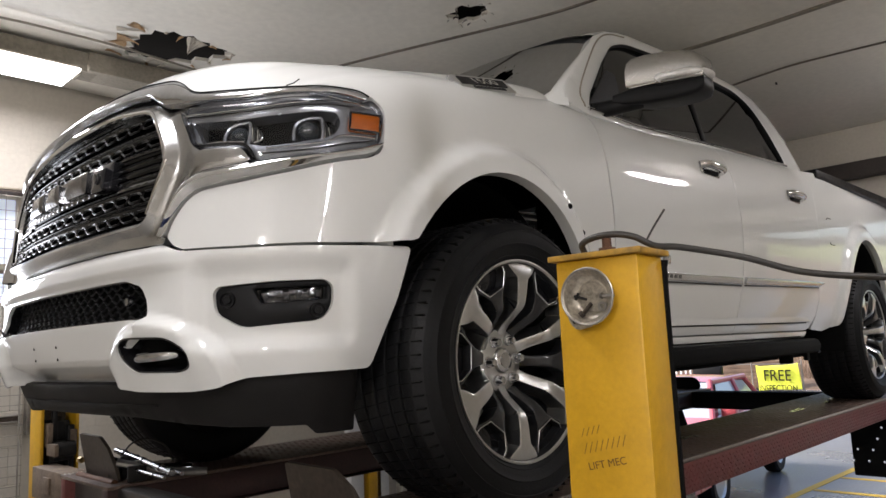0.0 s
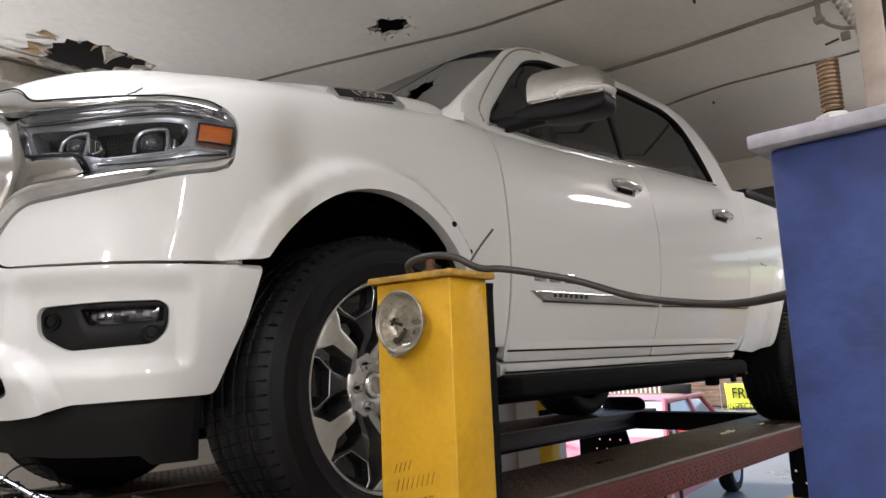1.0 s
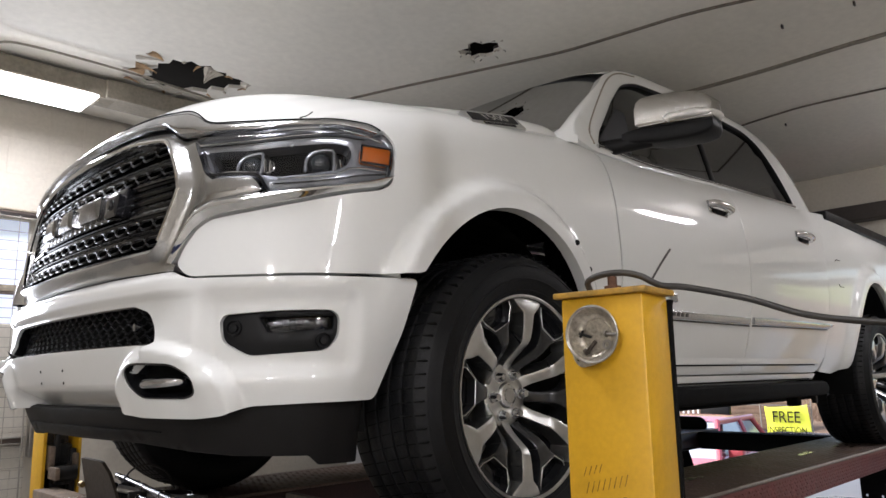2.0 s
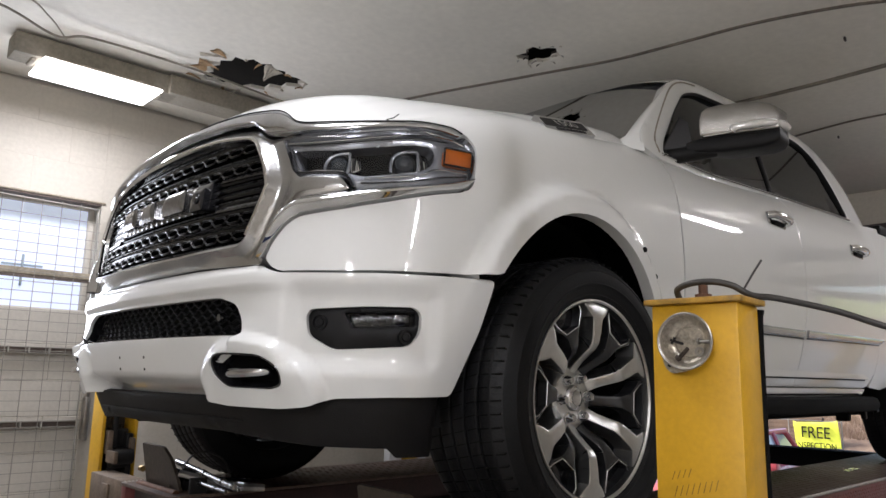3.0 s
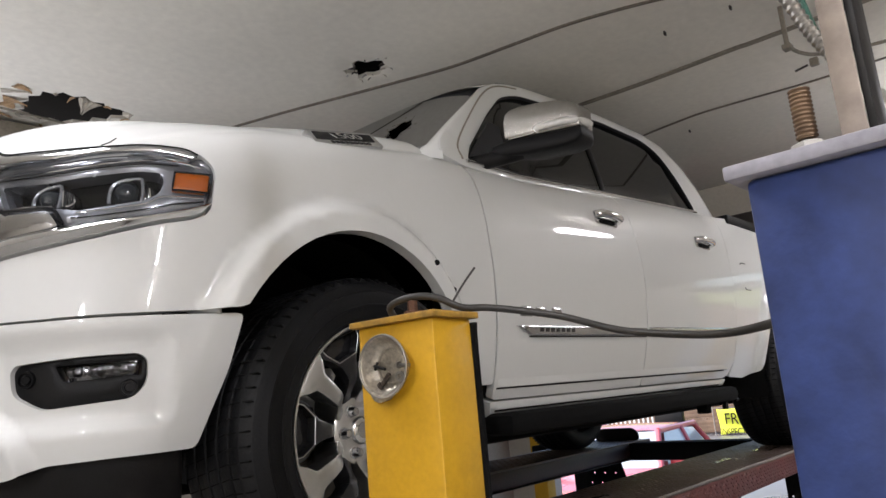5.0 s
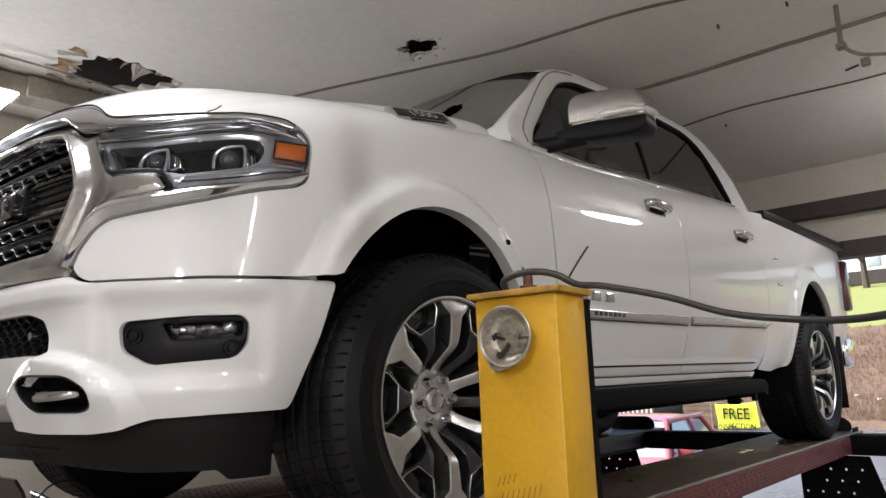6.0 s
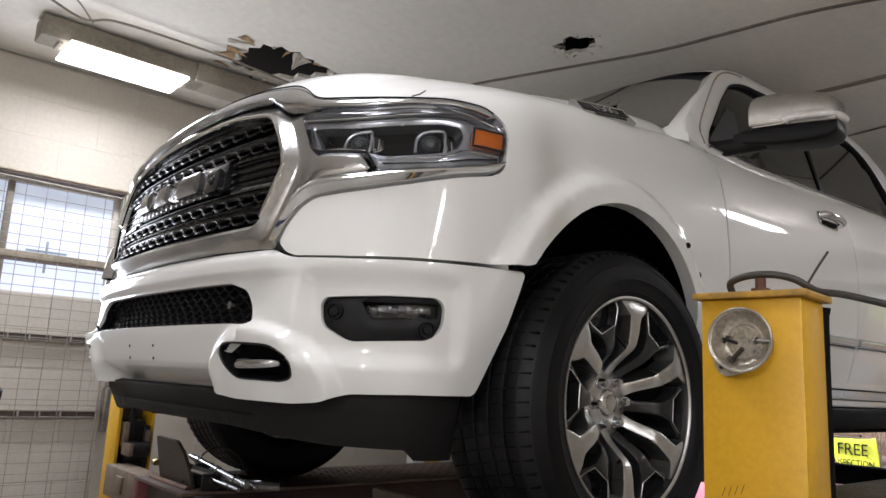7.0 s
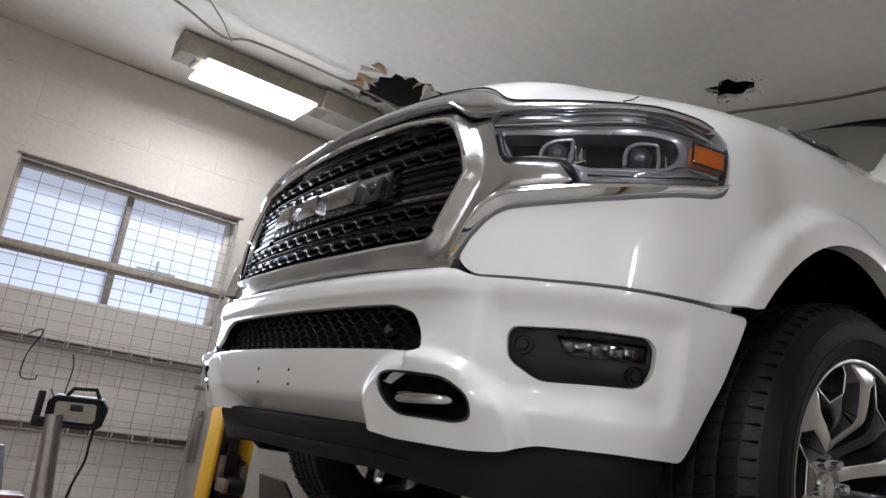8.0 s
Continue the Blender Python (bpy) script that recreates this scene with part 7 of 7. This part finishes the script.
part("bag", bm, HOUSE, stand, "crumpled white plastic tied to the pole")
# red jack top by the stand
JACKRED = mat("jack_red", (0.42, 0.03, 0.045), 0.35, var=0.2, scale=12, stain=0.2)
jack = empty("floor_jack", (.315, 3.05, 0), label="red painted shop jack standing by the work light", category="jack")
part("ram", rod(bmesh.new(), (0, 0, .02), (0, 0, 1.10), .03, 16), STEEL, jack)
part("frame", boxes(((-.06, -.05, 1.08), (.055, .05, 1.20), .012), ((-.02, -.056, 1.10), (.03, -.05, 1.18), .003)), JACKRED, jack, "red jack head")
part("saddle", boxes(((-.10, -.055, 1.205), (.075, .055, 1.222), .005)), JACKRED, jack)
part("handle", boxes(((-.09, -.062, 1.2225), (.072, .02, 1.2275), .002)), STEEL, jack, "worn bare edge")
part("base", boxes(((-.16, -.12, 0), (.16, .12, .05), .012)), JACKRED, jack)
# grey sheet of metal leaning by the stand
LEAN = mat("grey_sheet_metal", (0.20, 0.205, 0.21), 0.5, 0.5, var=0.15, scale=6, stain=0.2)
tagged(part("metal_sheet", prism(bmesh.new(), [(.05, .0), (.40, .0), (.385, 1.16), (.355, 1.32), (.05, 1.30)], -3.44, -3.40, Matrix.Rotation(radians(90), 4, "X")), LEAN), label="plain grey metal sheet standing on the floor", category="sheet")
# pipe stub and box on the window guard
tagged(part("pipe_stub", rod(bmesh.new(), (1.46, 4.76, 1.62), (1.245, 4.48, 1.618), .016, 14), STEEL), label="bare steel pipe end beside the window", category="pipe")
tagged(part("junction_box", boxes(((1.388, 4.685, 1.22), (1.420, 4.747, 1.465), .008), ((1.394, 4.70, 1.465), (1.414, 4.74, 1.50), .005)), STEEL), label="slim grey junction box on the wall", category="box")
# cables and bright parts on the far runway end
loom = empty("cable_bundle", (1.345, 3.06, 1.158), label="tangle of bright hoses and cables on the runway end", category="cables")
rc = random.Random(11)
for k in range(7):
    pts = []
    a0 = rc.uniform(-.02, .02)
    for j in range(6):
        f = j / 5
        pts.append(Vector((-.12 + .26 * f + .012 * math.sin(j * 1.3 + k), .14 - .035 * k - .18 * f + a0 * math.sin(j * 1.7 + k), .016 + .052 * (1 - f) ** 2 * (k % 3 != 1) + .006 * (k % 2))))
    part("cable", tube(bmesh.new(), spline(pts, 6), .008 if k % 3 else .014, 8), (CHROME, HOSE, STEEL, CHROME, HOSE, CHROME, STEEL)[k], loom)
part("loop", tube(bmesh.new(), spline([Vector(p) for p in ((-.10, -.02, .02), (-.06, .0, .11), (.02, .02, .135), (.10, .02, .10), (.14, .02, .03))], 8), .004, 6), HOSE, loom)
BRASS = mat("dull_brass", (0.42, 0.30, 0.13), 0.35, 0.9, var=0.2, scale=30)
for k, (p, q, r) in enumerate((((-.065, .09, .095), (-.065, -.40, .050), .012), ((-.10, .06, .052), (-.075, -.36, .030), .008), ((-.03, .10, .060), (.02, -.30, .026), .009))):
    bm = bmesh.new()
    rod(bm, p, q, r, 14)
    for f in (.15, .5, .8):
        c = Vector(p).lerp(Vector(q), f)
        e = (Vector(q) - Vector(p)).normalized() * .012
        rod(bm, c - e, c + e, r * 1.25, 14)
    part("bright_tube", bm, WORNCHROME, loom, "bright plated tube")
part("fitting", rod(bmesh.new(), (-.145, .235, .058), (-.145, .262, .058), .013, 6), BRASS, loom, "brass hose fitting")
part("clamp", boxes(((-.10, -.05, .0), (-.03, -.03, .085), .004)), DARKSTEEL, loom)
part("clamp", boxes(((-.12, -.16, .0), (-.05, -.145, .06), .004)), DARKSTEEL, loom)
# yellow hook under the near runway
tagged(part("yellow_hook", tube(bmesh.new(), spline([Vector(p) for p in ((1.62, 2.35, .93), (1.62, 2.35, 1.0), (1.60, 2.33, 1.06), (1.56, 2.31, 1.07), (1.54, 2.31, 1.03), (1.56, 2.32, .98))], 6), .016, 10), YELLOW), label="yellow safety hook hanging under the lift", category="hook")
tagged(part("hook_chain", rod(bmesh.new(), (1.62, 2.35, 0), (1.62, 2.35, .94), .008, 8), DARKSTEEL), label="dark chain below the yellow hook", category="chain")
# white drum and boards seen below the truck
drum = tagged(part("white_drum", lathe(bmesh.new(), [(0, .9), (.25, .9), (.27, .88), (.27, .62), (.278, .60), (.27, .58), (.27, .30), (.278, .28), (.27, .26), (.27, 0)], Matrix.Translation((4.6, 4.2, 0)), 32), HOUSE), label="white metal drum against the wall", category="drum")
for k, (x, c) in enumerate(((3.55, HOUSE), (3.72, YELLOW), (3.80, HOUSE), (4.05, FIXTURE))):
    tagged(part("leaning_board", boxes(((x, 4.55, 0), (x + .12, 4.62, 1.12 - .03 * k), .004)), c), label="narrow painted board leaning at the wall", category="board", group="leaning boards")

# ceiling ironwork over the neighbour bay
br = empty("pipe_bracket", (4.0, .78, CZ), label="bent pipe bracket hung from the ceiling", category="bracket")
part("hanger", boxes(((-.19, -.02, -.21), (-.17, .0, .0), .003), ((-.205, -.03, -.22), (-.155, .01, -.195), .004)), GRIMY, br)
part("pipe", tube(bmesh.new(), spline([Vector(p) for p in ((-.18, -.01, -.20), (-.05, -.03, -.20), (.10, -.08, -.18), (.25, -.25, -.16), (.35, -.7, -.15))], 6), .009, 10), GRIMY, br)
part("valve", boxes(((.03, -.08, -.25), (.06, -.04, -.21), .006)), GRIMY, br)
part("valve_stem", rod(bmesh.new(), (.045, -.03, -.235), (.045, .03, -.245), .006, 8), BEAM, br)
# flexible conduit beside the neighbour post
flex = empty("flexible_conduit", (0, 0, 0), label="bright ribbed flexible conduit dropping to the blue post", category="conduit")
line = spline([Vector(p) for p in ((1.40, .30, 2.40), (1.30, .20, 2.17), (1.25, .160, 2.07), (1.25, .135, 2.00), (1.24, .105, 1.94), (1.20, .06, 1.86), (1.14, .02, 1.78))], 16)
part("jacket", tube(bmesh.new(), line, .007, 12, [.0088 if k % 2 else .0068 for k in range(len(line))]), STEEL, flex)
top = tube(bmesh.new(), spline([Vector(p) for p in ((1.40, .30, 2.40), (1.7, .30, 2.9), (2.2, .3, 3.25))], 8), .007, 8)
part("upper_run", top, STEEL, flex)
GREEN = mat("green_hose", (0.03, 0.10, 0.07), 0.4, var=0.2, scale=12)
tagged(part("green_hose", tube(bmesh.new(), spline([Vector(p) for p in ((1.58, .325, 2.60), (1.38, .19, 2.25), (1.30, .15, 2.07), (1.27, .125, 1.98), (1.25, .07, 1.86), (1.20, .03, 1.7), (1.20, .02, 1.2))], 8), .0036, 8), GREEN), label="thin green hose beside the ribbed conduit", category="hose")
STREAKED = mat("rust_streaked_paint", (0.45, 0.38, 0.32), 0.7, var=0.2, scale=10, stain=0.6, bump=0.2)
tagged(part("angle_iron", boxes(((.910, .044, 1.774), (.914, .0605, 2.75), .001)), STREAKED), label="rusty angle iron standing on the blue post", category="angle iron")
part("back_leg", boxes(((.914, .0385, 1.774), (.955, .0440, 2.75), .001)), DARKSTEEL, bpy.data.objects["angle_iron"], "dark back leg")
# coiled hoses behind the blue post
for k in range(3):
    y0 = .21 + k * .03
    pts = [Vector(p) for p in ((1.59 + k * .05, y0 - .12, 1.50), (1.65 + k * .05, y0 - .02, 1.49 - k * .01), (1.69 + k * .05, y0 + .05, 1.42), (1.69 + k * .05, y0 + .07, 1.28), (1.67, y0 + .05, 1.0), (1.65, y0, .4), (1.64, y0 - .05, .012))]
    tagged(part("hanging_hose", tube(bmesh.new(), spline(pts, 8), .010, 8), GREEN if k != 1 else HOSE), label="green hose hung in a loop behind the blue post", category="hose", group="hung hoses")
# screws and marks on the ceiling
for x, y in ((3.627, .929), (5.104, 1.775), (3.613, 1.246)):
    tagged(part("ceiling_hook", boxes(((x - .011, y - .004, CZ - .016), (x + .011, y + .004, CZ + .004), .002)), BEAM), label="small rusty fixing screwed to the ceiling board", category="fixing", group="ceiling fixings")
